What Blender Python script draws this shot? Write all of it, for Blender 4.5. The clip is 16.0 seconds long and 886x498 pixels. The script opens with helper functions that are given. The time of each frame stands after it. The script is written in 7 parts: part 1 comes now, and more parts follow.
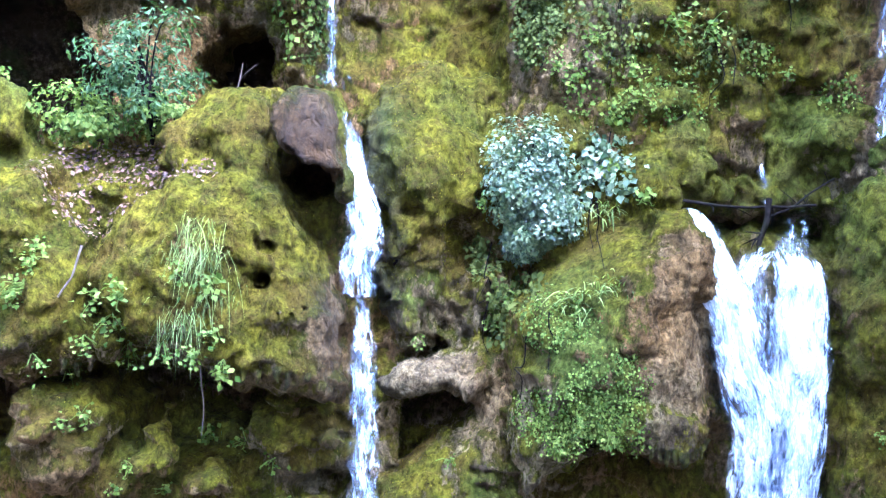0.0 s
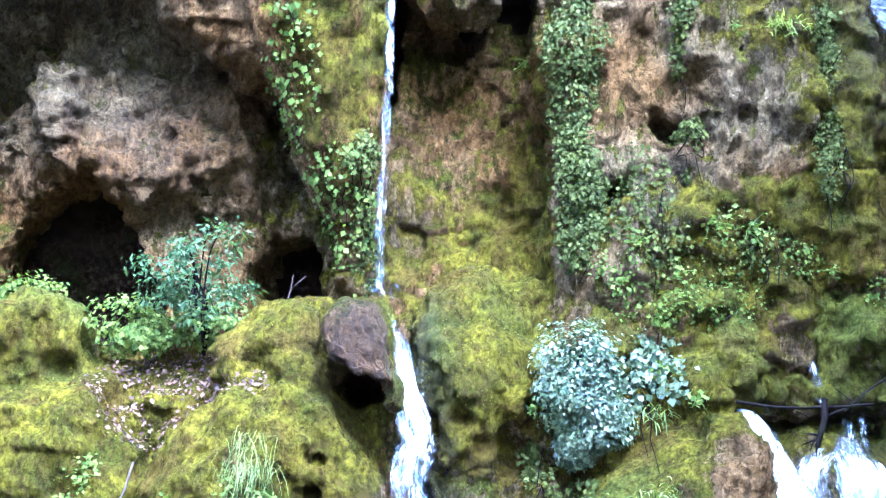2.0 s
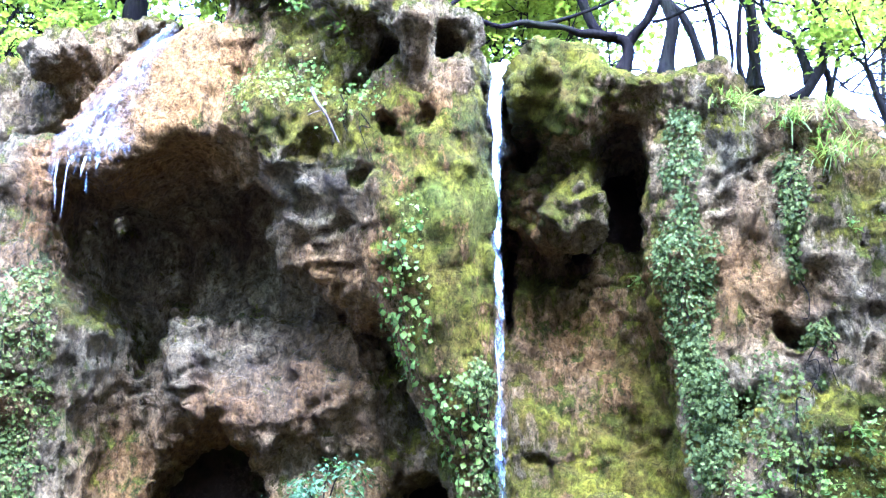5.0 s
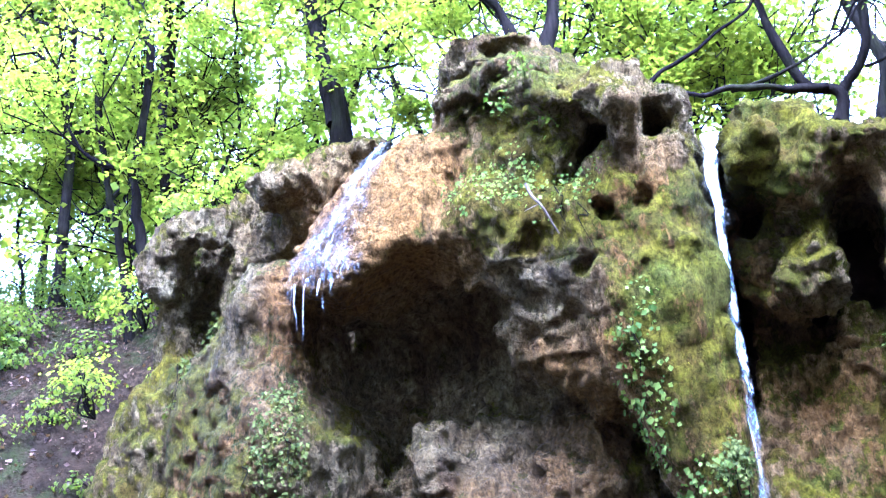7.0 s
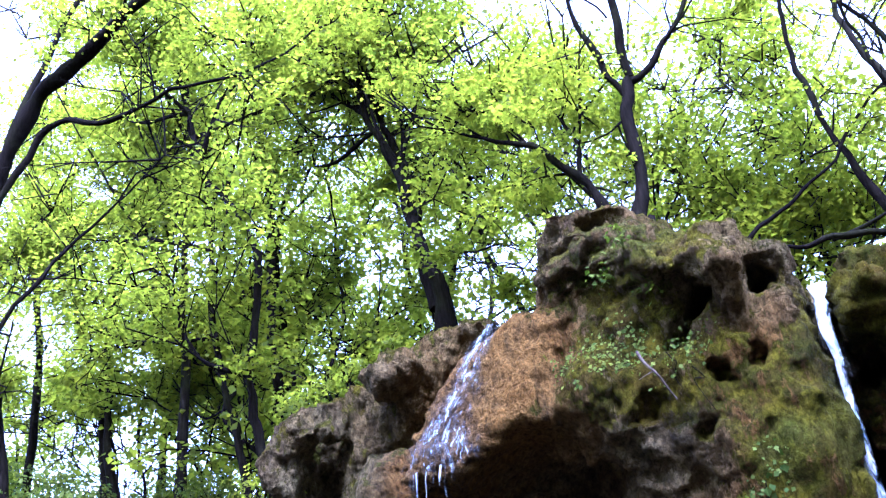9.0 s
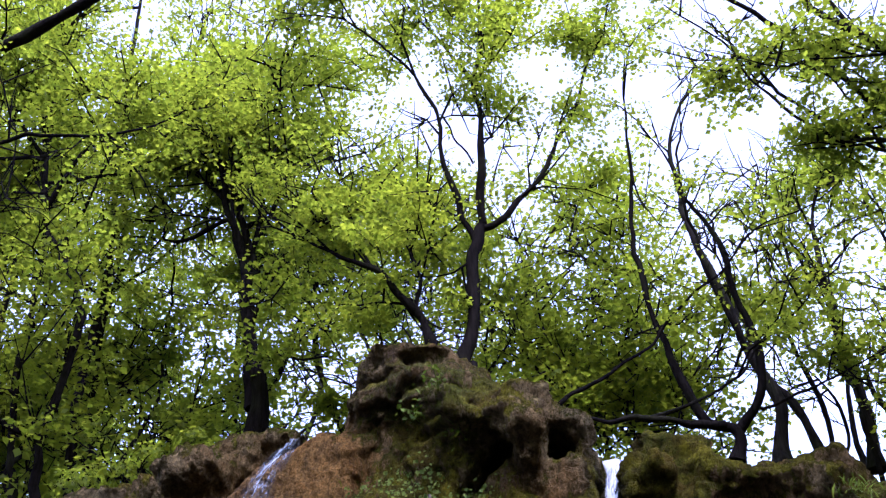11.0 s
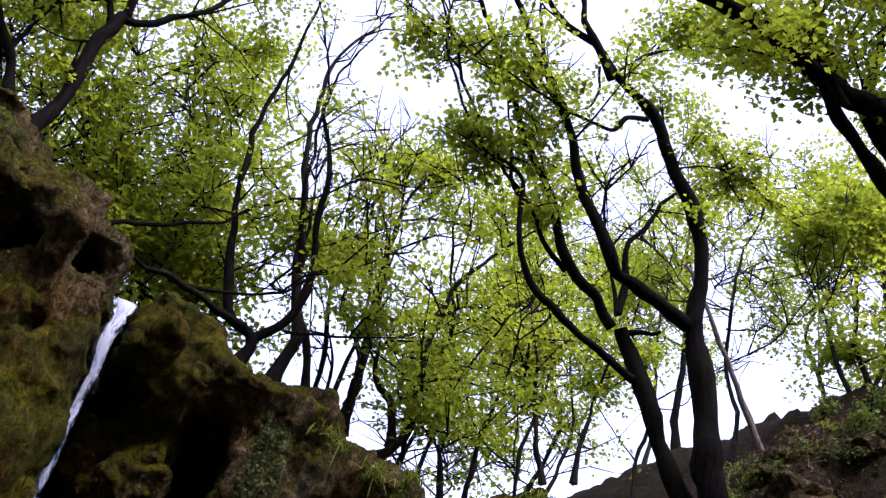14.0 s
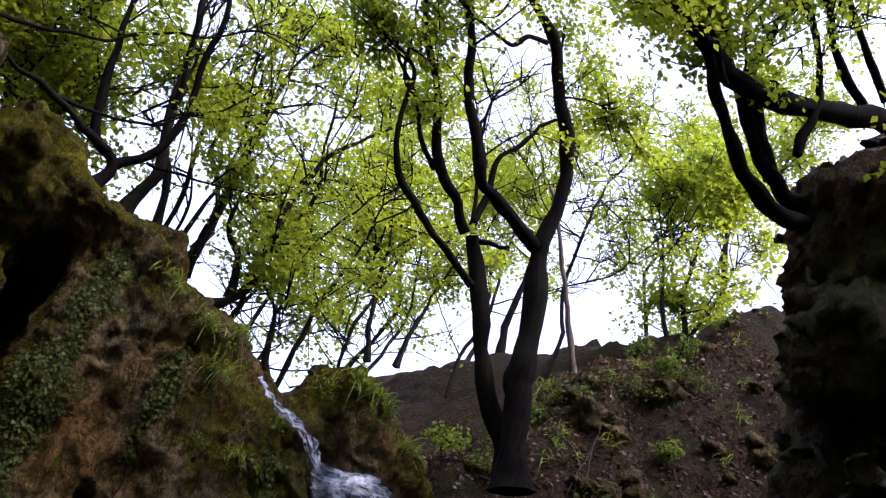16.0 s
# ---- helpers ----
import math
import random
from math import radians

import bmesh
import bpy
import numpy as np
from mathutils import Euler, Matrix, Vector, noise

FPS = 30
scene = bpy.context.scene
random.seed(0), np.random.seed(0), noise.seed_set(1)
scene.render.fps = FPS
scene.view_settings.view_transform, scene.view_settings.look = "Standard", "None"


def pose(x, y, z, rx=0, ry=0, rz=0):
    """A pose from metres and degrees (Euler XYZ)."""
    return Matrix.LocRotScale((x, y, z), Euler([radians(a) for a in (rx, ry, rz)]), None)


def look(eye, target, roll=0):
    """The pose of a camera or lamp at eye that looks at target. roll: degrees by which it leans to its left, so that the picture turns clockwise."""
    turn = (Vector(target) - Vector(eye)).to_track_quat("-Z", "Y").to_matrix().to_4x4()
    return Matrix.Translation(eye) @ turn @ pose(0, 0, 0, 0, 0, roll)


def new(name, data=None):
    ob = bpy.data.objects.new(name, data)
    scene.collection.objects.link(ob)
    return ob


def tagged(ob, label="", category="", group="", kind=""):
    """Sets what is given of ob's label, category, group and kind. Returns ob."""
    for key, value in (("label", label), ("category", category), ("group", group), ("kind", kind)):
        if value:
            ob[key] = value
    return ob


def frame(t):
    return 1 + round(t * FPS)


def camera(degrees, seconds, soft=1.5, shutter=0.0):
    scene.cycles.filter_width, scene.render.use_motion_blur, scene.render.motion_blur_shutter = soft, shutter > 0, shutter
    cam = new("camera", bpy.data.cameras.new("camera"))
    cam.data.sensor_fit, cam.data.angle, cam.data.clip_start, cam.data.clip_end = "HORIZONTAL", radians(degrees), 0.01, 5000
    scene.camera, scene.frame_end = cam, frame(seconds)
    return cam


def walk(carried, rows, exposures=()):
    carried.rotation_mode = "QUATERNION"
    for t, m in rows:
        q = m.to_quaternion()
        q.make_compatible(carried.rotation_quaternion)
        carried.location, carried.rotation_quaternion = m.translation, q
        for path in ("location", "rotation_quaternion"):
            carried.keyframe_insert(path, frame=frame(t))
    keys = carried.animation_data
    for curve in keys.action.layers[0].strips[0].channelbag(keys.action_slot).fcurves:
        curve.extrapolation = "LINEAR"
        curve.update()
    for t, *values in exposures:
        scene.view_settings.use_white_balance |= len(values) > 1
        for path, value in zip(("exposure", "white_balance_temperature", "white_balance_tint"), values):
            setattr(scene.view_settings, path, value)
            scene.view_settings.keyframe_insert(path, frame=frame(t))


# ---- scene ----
cam = camera(47.05, 16.0, soft=1.3)
# seconds, eye, yaw, pitch, roll: somebody stands still below the cliff and raises the camera
ROWS = [
    (0.0, 0.089, 0.002, 1.548, 0.00, -7.57, -3.87),
    (0.5, 0.077, 0.020, 1.615, 0.52, -5.02, -3.88),
    (1.0, 0.051, 0.024, 1.685, 1.08, -2.55, -3.55),
    (1.5, 0.029, -0.008, 1.774, 1.74, -0.30, -3.16),
    (2.0, -0.031, -0.030, 1.834, 1.97, 2.02, -2.45),
    (2.5, -0.067, -0.052, 1.905, 2.36, 4.24, -1.50),
    (3.0, -0.064, -0.076, 1.936, 2.60, 6.76, -0.76),
    (3.2, -0.039, -0.043, 1.934, 3.02, 7.90, -0.45),
    (5.3, 0.313, 0.147, 1.743, 12.89, 16.17, 0.46),
    (5.5, 0.292, 0.154, 1.750, 14.17, 16.80, 0.62),
    (6.0, 0.200, 0.133, 1.775, 17.40, 18.07, 2.01),
    (6.5, 0.088, 0.102, 1.810, 20.87, 19.01, 2.88),
    (7.0, 0.021, 0.012, 1.851, 23.50, 20.25, 3.64),
    (7.5, -0.022, -0.075, 1.844, 26.49, 22.37, 4.37),
    (8.0, 0.003, -0.145, 1.832, 30.00, 25.51, 5.59),
    (8.2, -0.018, -0.146, 1.836, 31.11, 26.93, 6.21),
    (10.3, 0.077, -0.333, 1.928, 26.63, 34.72, 4.86),
    (10.5, 0.131, -0.300, 1.949, 24.28, 35.17, 3.94),
    (11.0, 0.314, -0.252, 1.941, 17.55, 35.81, 0.58),
    (11.5, 0.502, -0.085, 1.753, 11.54, 37.93, -0.58),
    (12.0, 0.374, 0.052, 1.760, 5.88, 38.31, -1.88),
    (12.5, 0.254, 0.159, 1.681, 0.20, 38.19, -3.50),
    (13.0, 0.018, 0.202, 1.774, -7.77, 36.89, -6.95),
    (13.5, -0.200, 0.287, 1.802, -15.83, 35.83, -9.38),
    (14.0, -0.355, 0.319, 1.768, -22.32, 35.06, -11.54),
    (14.5, -0.457, 0.288, 1.764, -27.26, 33.88, -14.07),
    (15.0, -0.540, 0.222, 1.752, -30.89, 33.01, -16.11),
    (15.5, -0.502, 0.142, 1.751, -33.66, 32.06, -17.28),
    (16.0, -0.462, 0.027, 1.745, -36.20, 31.50, -18.55),
]
EXPOSURES = [(0.0, 3.75, 4300, 29), (1.5, 3.85, 4200, 29), (3.0, 4.15, 4080, 29), (5.5, 4.1, 4020, 30), (6.5, 3.95, 4080, 31), (7.0, 3.65, 4150, 33), (8.0, 2.9, 4250, 36), (10.5, 1.0, 4800, 38), (12.5, 0.2, 5280, 40), (16.0, 0.5, 5500, 36)]
walk(cam, [(t, pose(x, y, z, 90 + pitch, roll, yaw)) for t, x, y, z, yaw, pitch, roll in ROWS], EXPOSURES)

# ---- light: a bright overcast sky over a wooded gorge ----
world = bpy.data.worlds.new("sky")
scene.world = world
world.use_nodes = True
wn, wl = world.node_tree.nodes, world.node_tree.links
sky = wn.new("ShaderNodeTexSky")
sky.sky_type, sky.sun_disc = "NISHITA", False
sky.sun_elevation, sky.sun_rotation = radians(59), radians(155)
sky.air_density, sky.dust_density, sky.ozone_density = 1.0, 4.0, 1.0
pale = wn.new("ShaderNodeHueSaturation")
pale.inputs["Saturation"].default_value = 0.5
wl.new(sky.outputs[0], pale.inputs["Color"])
wl.new(pale.outputs[0], wn["Background"].inputs["Color"])
wn["Background"].inputs["Strength"].default_value = 0.5
sun = new("sun", bpy.data.lights.new("sun", "SUN"))
sun.data.energy, sun.data.angle, sun.data.color = 0.7, radians(20), (1.0, 0.96, 0.88)
sun.matrix_world = look((9.0, -13.3, 40.0), (0.0, 6.0, 5.0))


# ---- materials ----
class Mat:
    """A node material under construction."""

    def __init__(self, name, rough=0.8):
        self.m = bpy.data.materials.new(name)
        self.m.use_nodes = True
        self.n, self.l = self.m.node_tree.nodes, self.m.node_tree.links
        self.p = self.n["Principled BSDF"]
        self.p.inputs["Roughness"].default_value = rough
        self.p.inputs["Specular IOR Level"].default_value = 0.3
        self.tc = self.n.new("ShaderNodeTexCoord").outputs["Object"]

    def node(self, kind, **sockets):
        n = self.n.new(kind)
        for k, v in sockets.items():
            self.put(n.inputs[k], v)
        return n

    def put(self, socket, v):
        if isinstance(v, bpy.types.NodeSocket):
            self.l.new(v, socket)
        else:
            socket.default_value = v

    def noise(self, scale, detail=6.0, rough=0.6, vec=None, distort=0.0):
        n = self.n.new("ShaderNodeTexNoise")
        self.l.new(vec or self.tc, n.inputs["Vector"])
        n.inputs["Scale"].default_value, n.inputs["Detail"].default_value = scale, detail
        n.inputs["Roughness"].default_value, n.inputs["Distortion"].default_value = rough, distort
        return n.outputs["Fac"]

    def stretch(self, x, y, z, vec=None):
        n = self.n.new("ShaderNodeMapping")
        self.l.new(vec or self.tc, n.inputs["Vector"])
        n.inputs["Scale"].default_value = (x, y, z)
        return n.outputs[0]

    def ramp(self, fac, *stops):
        n = self.n.new("ShaderNodeValToRGB")
        self.l.new(fac, n.inputs[0])
        e = n.color_ramp.elements
        while len(e) < len(stops):
            e.new(0.5)
        for el, (pos, c) in zip(e, stops):
            el.position = pos
            el.color = (*c, 1) if isinstance(c, tuple) else (c, c, c, 1)
        return n.outputs[0]

    def mix(self, fac, a, b, blend="MIX"):
        n = self.n.new("ShaderNodeMix")
        n.data_type, n.blend_type = "RGBA", blend
        self.put(n.inputs[0], fac)
        self.put(n.inputs[6], (*a, 1) if isinstance(a, tuple) else a)
        self.put(n.inputs[7], (*b, 1) if isinstance(b, tuple) else b)
        return n.outputs[2]

    def math(self, op, a, b=0.0, clamp=False):
        n = self.n.new("ShaderNodeMath")
        n.operation, n.use_clamp = op, clamp
        self.put(n.inputs[0], a)
        self.put(n.inputs[1], b)
        return n.outputs[0]

    def attr(self, name):
        n = self.n.new("ShaderNodeAttribute")
        n.attribute_name = name
        return n.outputs["Fac"]

    def bump(self, height, strength=0.5, dist=0.02):
        n = self.n.new("ShaderNodeBump")
        n.inputs["Strength"].default_value, n.inputs["Distance"].default_value = strength, dist
        self.put(n.inputs["Height"], height)
        self.l.new(n.outputs[0], self.p.inputs["Normal"])

    def color(self, c):
        self.put(self.p.inputs["Base Color"], c if isinstance(c, bpy.types.NodeSocket) else (*c, 1))


def rock_material():
    """Porous tufa, tan to grey-brown, with ochre seepage, moss, wet film and painted shade by attributes."""
    m = Mat("tufa_and_moss", 0.85)
    big, mid, fine = m.noise(0.9, 5), m.noise(5.0, 8, 0.65), m.noise(26.0, 6, 0.7)
    streak = m.noise(3.0, 6, 0.65, m.stretch(2.2, 2.2, 0.35))
    drip = m.noise(1.5, 7, 0.6, m.stretch(1.6, 1.6, 0.32), 0.6)
    rock = m.ramp(mid, (0.27, (0.045, 0.031, 0.013)), (0.42, (0.118, 0.087, 0.036)), (0.56, (0.19, 0.145, 0.064)), (0.75, (0.31, 0.25, 0.125)))
    rock = m.mix(m.ramp(big, (0.45, 0.0), (0.68, 0.35)), rock, (0.12, 0.088, 0.052))
    rock = m.mix(m.ramp(drip, (0.55, 0.0), (0.68, 0.65)), rock, m.ramp(fine, (0.3, (0.2, 0.15, 0.07)), (0.7, (0.37, 0.3, 0.15))))
    rock = m.mix(m.ramp(drip, (0.33, 0.85), (0.46, 0.0)), rock, (0.04, 0.03, 0.019))
    rock = m.mix(m.ramp(streak, (0.48, 0.0), (0.66, 0.6)), rock, (0.05, 0.036, 0.021))
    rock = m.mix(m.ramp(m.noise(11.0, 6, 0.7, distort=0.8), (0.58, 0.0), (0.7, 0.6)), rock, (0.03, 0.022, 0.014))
    rock = m.mix(m.ramp(m.noise(1.3, 6, 0.65, distort=0.5), (0.47, 0.0), (0.6, 0.65)), rock, m.ramp(mid, (0.35, (0.04, 0.035, 0.016)), (0.7, (0.17, 0.148, 0.074))))
    ochre = m.ramp(streak, (0.3, (0.075, 0.038, 0.009)), (0.52, (0.155, 0.088, 0.023)), (0.75, (0.055, 0.036, 0.014)))
    rock = m.mix(m.math("MULTIPLY", m.attr("ochre"), 0.85, True), rock, ochre)
    mossn, mosst = m.noise(2.2, 6, 0.6), m.noise(14.0, 5, 0.65)
    moss = m.ramp(mossn, (0.3, (0.028, 0.032, 0.003)), (0.48, (0.07, 0.064, 0.004)), (0.7, (0.125, 0.111, 0.006)))
    moss = m.mix(m.ramp(m.noise(4.5, 7, 0.7), (0.45, 0.0), (0.62, 0.85)), moss, (0.022, 0.03, 0.004))
    moss = m.mix(m.ramp(m.noise(9.0, 8, 0.75), (0.47, 0.0), (0.6, 0.65)), moss, (0.05, 0.034, 0.007))
    moss = m.mix(m.ramp(m.noise(1.9, 7, 0.65), (0.5, 0.0), (0.62, 0.7)), moss, (0.058, 0.038, 0.007))
    moss = m.mix(m.math("MULTIPLY", m.attr("fresh"), 0.9, True), moss, m.ramp(mosst, (0.3, (0.032, 0.052, 0.008)), (0.7, (0.1, 0.128, 0.02))))
    cover = m.math("ADD", m.attr("moss"), m.math("MULTIPLY", m.math("SUBTRACT", m.noise(7.0, 10, 0.8, m.stretch(1.0, 1.0, 0.4)), 0.5), 2.7))
    cover = m.ramp(cover, (0.42, 0.0), (0.58, 1.0))
    base = m.mix(cover, rock, moss)
    # Fine mottling: where this noise is low, the colour darkens and the bump sinks.
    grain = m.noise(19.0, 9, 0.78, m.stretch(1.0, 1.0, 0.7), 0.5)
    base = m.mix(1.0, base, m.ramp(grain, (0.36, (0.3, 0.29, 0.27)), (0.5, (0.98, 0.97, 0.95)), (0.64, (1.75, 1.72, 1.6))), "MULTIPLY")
    # Darkens the colour: wet film, and on some rocks painted shade.
    wet_and_shade = m.attr("wet_and_shade")
    base = m.mix(m.math("MULTIPLY", wet_and_shade, 0.95, True), base, m.mix(1.0, base, (0.33, 0.31, 0.3), "MULTIPLY"))
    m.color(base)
    rough = m.math("SUBTRACT", 0.9, m.math("MULTIPLY", wet_and_shade, m.math("ADD", 0.15, m.math("MULTIPLY", fine, 0.5))), True)
    m.put(m.p.inputs["Roughness"], rough)
    m.put(m.p.inputs["Specular IOR Level"], m.math("ADD", 0.03, m.math("MULTIPLY", wet_and_shade, 0.12), True))
    pits = m.ramp(m.noise(11.0, 4, 0.55, distort=0.6), (0.36, 0.0), (0.48, 1.0))
    height = m.math("ADD", m.math("MULTIPLY", m.math("ADD", mid, grain), 1.0), m.math("ADD", m.math("MULTIPLY", fine, 0.5), m.math("MULTIPLY", pits, 0.45)))
    tuft = m.math("ADD", m.math("MULTIPLY", m.math("ADD", mosst, grain), 0.7), m.math("MULTIPLY", m.noise(55.0, 4, 0.7), 0.6))
    m.bump(m.mix(cover, height, tuft), 1.0, 0.055)
    return m.m


def leaf_material(name, dark, light, glow=0.45, rough=0.5, gloss=0.12):
    """Thin leaves: each leaf its own shade, light passing through."""
    m = Mat(name, rough)
    rnd = m.n.new("ShaderNodeNewGeometry").outputs["Random Per Island"]
    col = m.ramp(rnd, (0.0, dark), (0.55, tuple((a + b) / 2 for a, b in zip(dark, light))), (1.0, light))
    col = m.mix(m.ramp(m.noise(0.8, 3), (0.35, 0.0), (0.7, 0.5)), col, m.mix(1.0, col, (1.25, 1.1, 0.6), "MULTIPLY"))
    m.color(col)
    m.p.inputs["Specular IOR Level"].default_value = gloss
    tr = m.node("ShaderNodeBsdfTranslucent", Color=m.mix(1.0, col, (2.16, 2.2, 0.7), "MULTIPLY"))
    mixer = m.node("ShaderNodeMixShader", Fac=glow)
    m.l.new(m.p.outputs[0], mixer.inputs[1])
    m.l.new(tr.outputs[0], mixer.inputs[2])
    m.l.new(mixer.outputs[0], m.n["Material Output"].inputs["Surface"])
    return m.m


def bark_material(name, dark, light, moss=0.2):
    m = Mat(name, 0.9)
    v = m.stretch(6, 6, 1.0)
    rib = m.noise(4.0, 8, 0.65, v)
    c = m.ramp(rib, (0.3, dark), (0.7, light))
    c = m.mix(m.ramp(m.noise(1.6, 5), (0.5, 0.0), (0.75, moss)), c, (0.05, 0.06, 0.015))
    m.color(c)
    m.p.inputs["Specular IOR Level"].default_value = 0.02
    m.bump(m.math("ADD", rib, m.math("MULTIPLY", m.noise(30, 5), 0.4)), 0.8, 0.02)
    return m.m


def soil_material():
    """Leaf litter and bare earth with patches of green, and a pale unseen floor added to bounce light."""
    m = Mat("leaf_litter", 0.95)
    litter = m.ramp(m.noise(18, 6, 0.75), (0.3, (0.009, 0.006, 0.004)), (0.5, (0.034, 0.022, 0.012)), (0.7, (0.11, 0.075, 0.042)))
    earth = m.ramp(m.noise(3.0, 6), (0.35, (0.012, 0.0085, 0.005)), (0.7, (0.05, 0.034, 0.019)))
    c = m.mix(m.ramp(m.noise(0.9, 5), (0.4, 0.0), (0.6, 1.0)), earth, litter)
    c = m.mix(m.ramp(m.noise(1.7, 7, 0.7), (0.52, 0.0), (0.68, 0.8)), c, (0.035, 0.048, 0.01))
    m.color(c)
    # Low ground, never in view, is paled to bounce light under the overhangs.
    at = m.n.new("ShaderNodeSeparateXYZ")
    m.l.new(m.n.new("ShaderNodeNewGeometry").outputs["Position"], at.inputs[0])
    bounce_floor = m.math("ADD", m.math("MULTIPLY", at.outputs[2], -1.2, False), m.noise(1.2, 5))
    c = m.mix(m.ramp(bounce_floor, (0.55, 0.0), (0.8, 1.0)), c, m.ramp(m.noise(9, 6, 0.7), (0.35, (0.12, 0.1, 0.075)), (0.65, (0.32, 0.27, 0.21))))
    m.color(c)
    m.p.inputs["Specular IOR Level"].default_value = 0.05
    m.bump(m.math("ADD", m.noise(14, 8, 0.75), m.math("MULTIPLY", m.noise(2.0, 4), 1.5)), 1.0, 0.16)
    return m.m


def water_material(name, low, high, scale_along, tint=(0.42, 0.52, 0.62)):
    """Broken white water: streaks of foam with clear gaps. The UV runs across and down the fall, in metres."""
    m = Mat(name, 0.25)
    uv = m.n.new("ShaderNodeUVMap").outputs[0]
    v = m.stretch(1.0, scale_along, 1.0, uv)
    a = m.noise(26.0, 7, 0.62, v, 1.0)
    b = m.noise(7.0, 4, 0.55, m.stretch(1.0, scale_along * 1.4, 1.0, uv))
    foam = m.math("ADD", m.math("MULTIPLY", a, 0.65), m.math("MULTIPLY", b, 0.5))
    foam = m.math("ADD", foam, m.math("MULTIPLY", m.math("SUBTRACT", m.attr("thick"), 0.6), 0.55))
    cover = m.ramp(foam, (low, 0.0), (high, 1.0))
    c = m.noise(14.0, 8, 0.7, m.stretch(1.0, scale_along * 1.2, 1.0, uv), 0.8)
    lit = m.math("ADD", c, m.math("MULTIPLY", m.math("SUBTRACT", foam, 0.6), 0.6))
    m.color(m.ramp(lit, (0.31, (0.06, 0.1, 0.17)), (0.4, (0.22, 0.3, 0.42)), (0.46, tint), (0.55, (0.92, 0.94, 0.95))))
    m.p.inputs["Specular IOR Level"].default_value = 0.5
    m.p.inputs["Subsurface Weight"].default_value = 0.0
    tr = m.node("ShaderNodeBsdfTranslucent", Color=(0.5, 0.56, 0.62, 1))
    body = m.node("ShaderNodeMixShader", Fac=0.35)
    m.l.new(m.p.outputs[0], body.inputs[1])
    m.l.new(tr.outputs[0], body.inputs[2])
    clear = m.node("ShaderNodeBsdfTransparent", Color=(0.97, 0.98, 1.0, 1))
    mixer = m.node("ShaderNodeMixShader", Fac=cover)
    m.l.new(clear.outputs[0], mixer.inputs[1])
    m.l.new(body.outputs[0], mixer.inputs[2])
    m.l.new(mixer.outputs[0], m.n["Material Output"].inputs["Surface"])
    m.bump(a, 0.6, 0.03)
    return m.m


ROCK = rock_material()
SOIL = soil_material()
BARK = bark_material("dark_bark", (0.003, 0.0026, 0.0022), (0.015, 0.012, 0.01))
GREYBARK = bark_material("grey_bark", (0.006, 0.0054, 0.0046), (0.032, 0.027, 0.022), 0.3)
DEADWOOD = bark_material("dead_wood", (0.045, 0.034, 0.025), (0.17, 0.135, 0.105), 0.0)
MAPLE = leaf_material("spring_leaf", (0.085, 0.116, 0.013), (0.178, 0.208, 0.024), 0.7)
DEEP = leaf_material("shade_leaf", (0.05, 0.078, 0.011), (0.12, 0.15, 0.02), 0.6)
IVY = leaf_material("ivy_leaf", (0.02, 0.029, 0.005), (0.09, 0.106, 0.022), 0.22, 0.6, 0.06)
PALEIVY = leaf_material("pale_ivy_leaf", (0.018, 0.045, 0.016), (0.16, 0.205, 0.1), 0.15, 0.33, 0.6)
HERB = leaf_material("herb_leaf", (0.034, 0.062, 0.01), (0.14, 0.18, 0.035), 0.3, 0.55, 0.05)
ELDER = leaf_material("elder_leaf", (0.018, 0.04, 0.013), (0.09, 0.14, 0.055), 0.3, 0.5, 0.1)
GRASS = leaf_material("grass_blade", (0.05, 0.078, 0.014), (0.21, 0.26, 0.08), 0.3)
DRY = leaf_material("fallen_leaf", (0.018, 0.011, 0.009), (0.16, 0.1, 0.07), 0.1)
MOSSY = leaf_material("moss_tuft", (0.028, 0.033, 0.003), (0.13, 0.118, 0.007), 0.3, 0.8, 0.02)
WHITE = water_material("white_water", 0.48, 0.68, 0.24)
FILM = water_material("water_film", 0.5, 0.75, 0.3, (0.2, 0.26, 0.34))
THIN = water_material("thin_water", 0.55, 0.72, 0.07)

# ---- noise, solids and meshes ----
rng = np.random.default_rng(7)
LATTICE = rng.random((32, 32, 32)).astype(np.float32) * 2 - 1


def noise3(p, freq, shift=0.0):
    """Smooth lattice noise, -1 to 1, at the rows of p."""
    q = p * freq + shift
    i = np.floor(q).astype(np.int64)
    f = (q - i).astype(np.float32)
    f = f * f * (3 - 2 * f)
    i &= 31
    j = (i + 1) & 31
    a = LATTICE[i[:, 0], i[:, 1], i[:, 2]] * (1 - f[:, 0]) + LATTICE[j[:, 0], i[:, 1], i[:, 2]] * f[:, 0]
    b = LATTICE[i[:, 0], j[:, 1], i[:, 2]] * (1 - f[:, 0]) + LATTICE[j[:, 0], j[:, 1], i[:, 2]] * f[:, 0]
    c = LATTICE[i[:, 0], i[:, 1], j[:, 2]] * (1 - f[:, 0]) + LATTICE[j[:, 0], i[:, 1], j[:, 2]] * f[:, 0]
    d = LATTICE[i[:, 0], j[:, 1], j[:, 2]] * (1 - f[:, 0]) + LATTICE[j[:, 0], j[:, 1], j[:, 2]] * f[:, 0]
    a = a * (1 - f[:, 1]) + b * f[:, 1]
    c = c * (1 - f[:, 1]) + d * f[:, 1]
    return a * (1 - f[:, 2]) + c * f[:, 2]


def fbm(p, freq, octaves=4, gain=0.5, shift=0.0):
    out, amp = 0.0, 1.0
    for o in range(octaves):
        out = out + amp * noise3(p, freq * 2.03**o, shift + 7.3 * o)
        amp *= gain
    return out


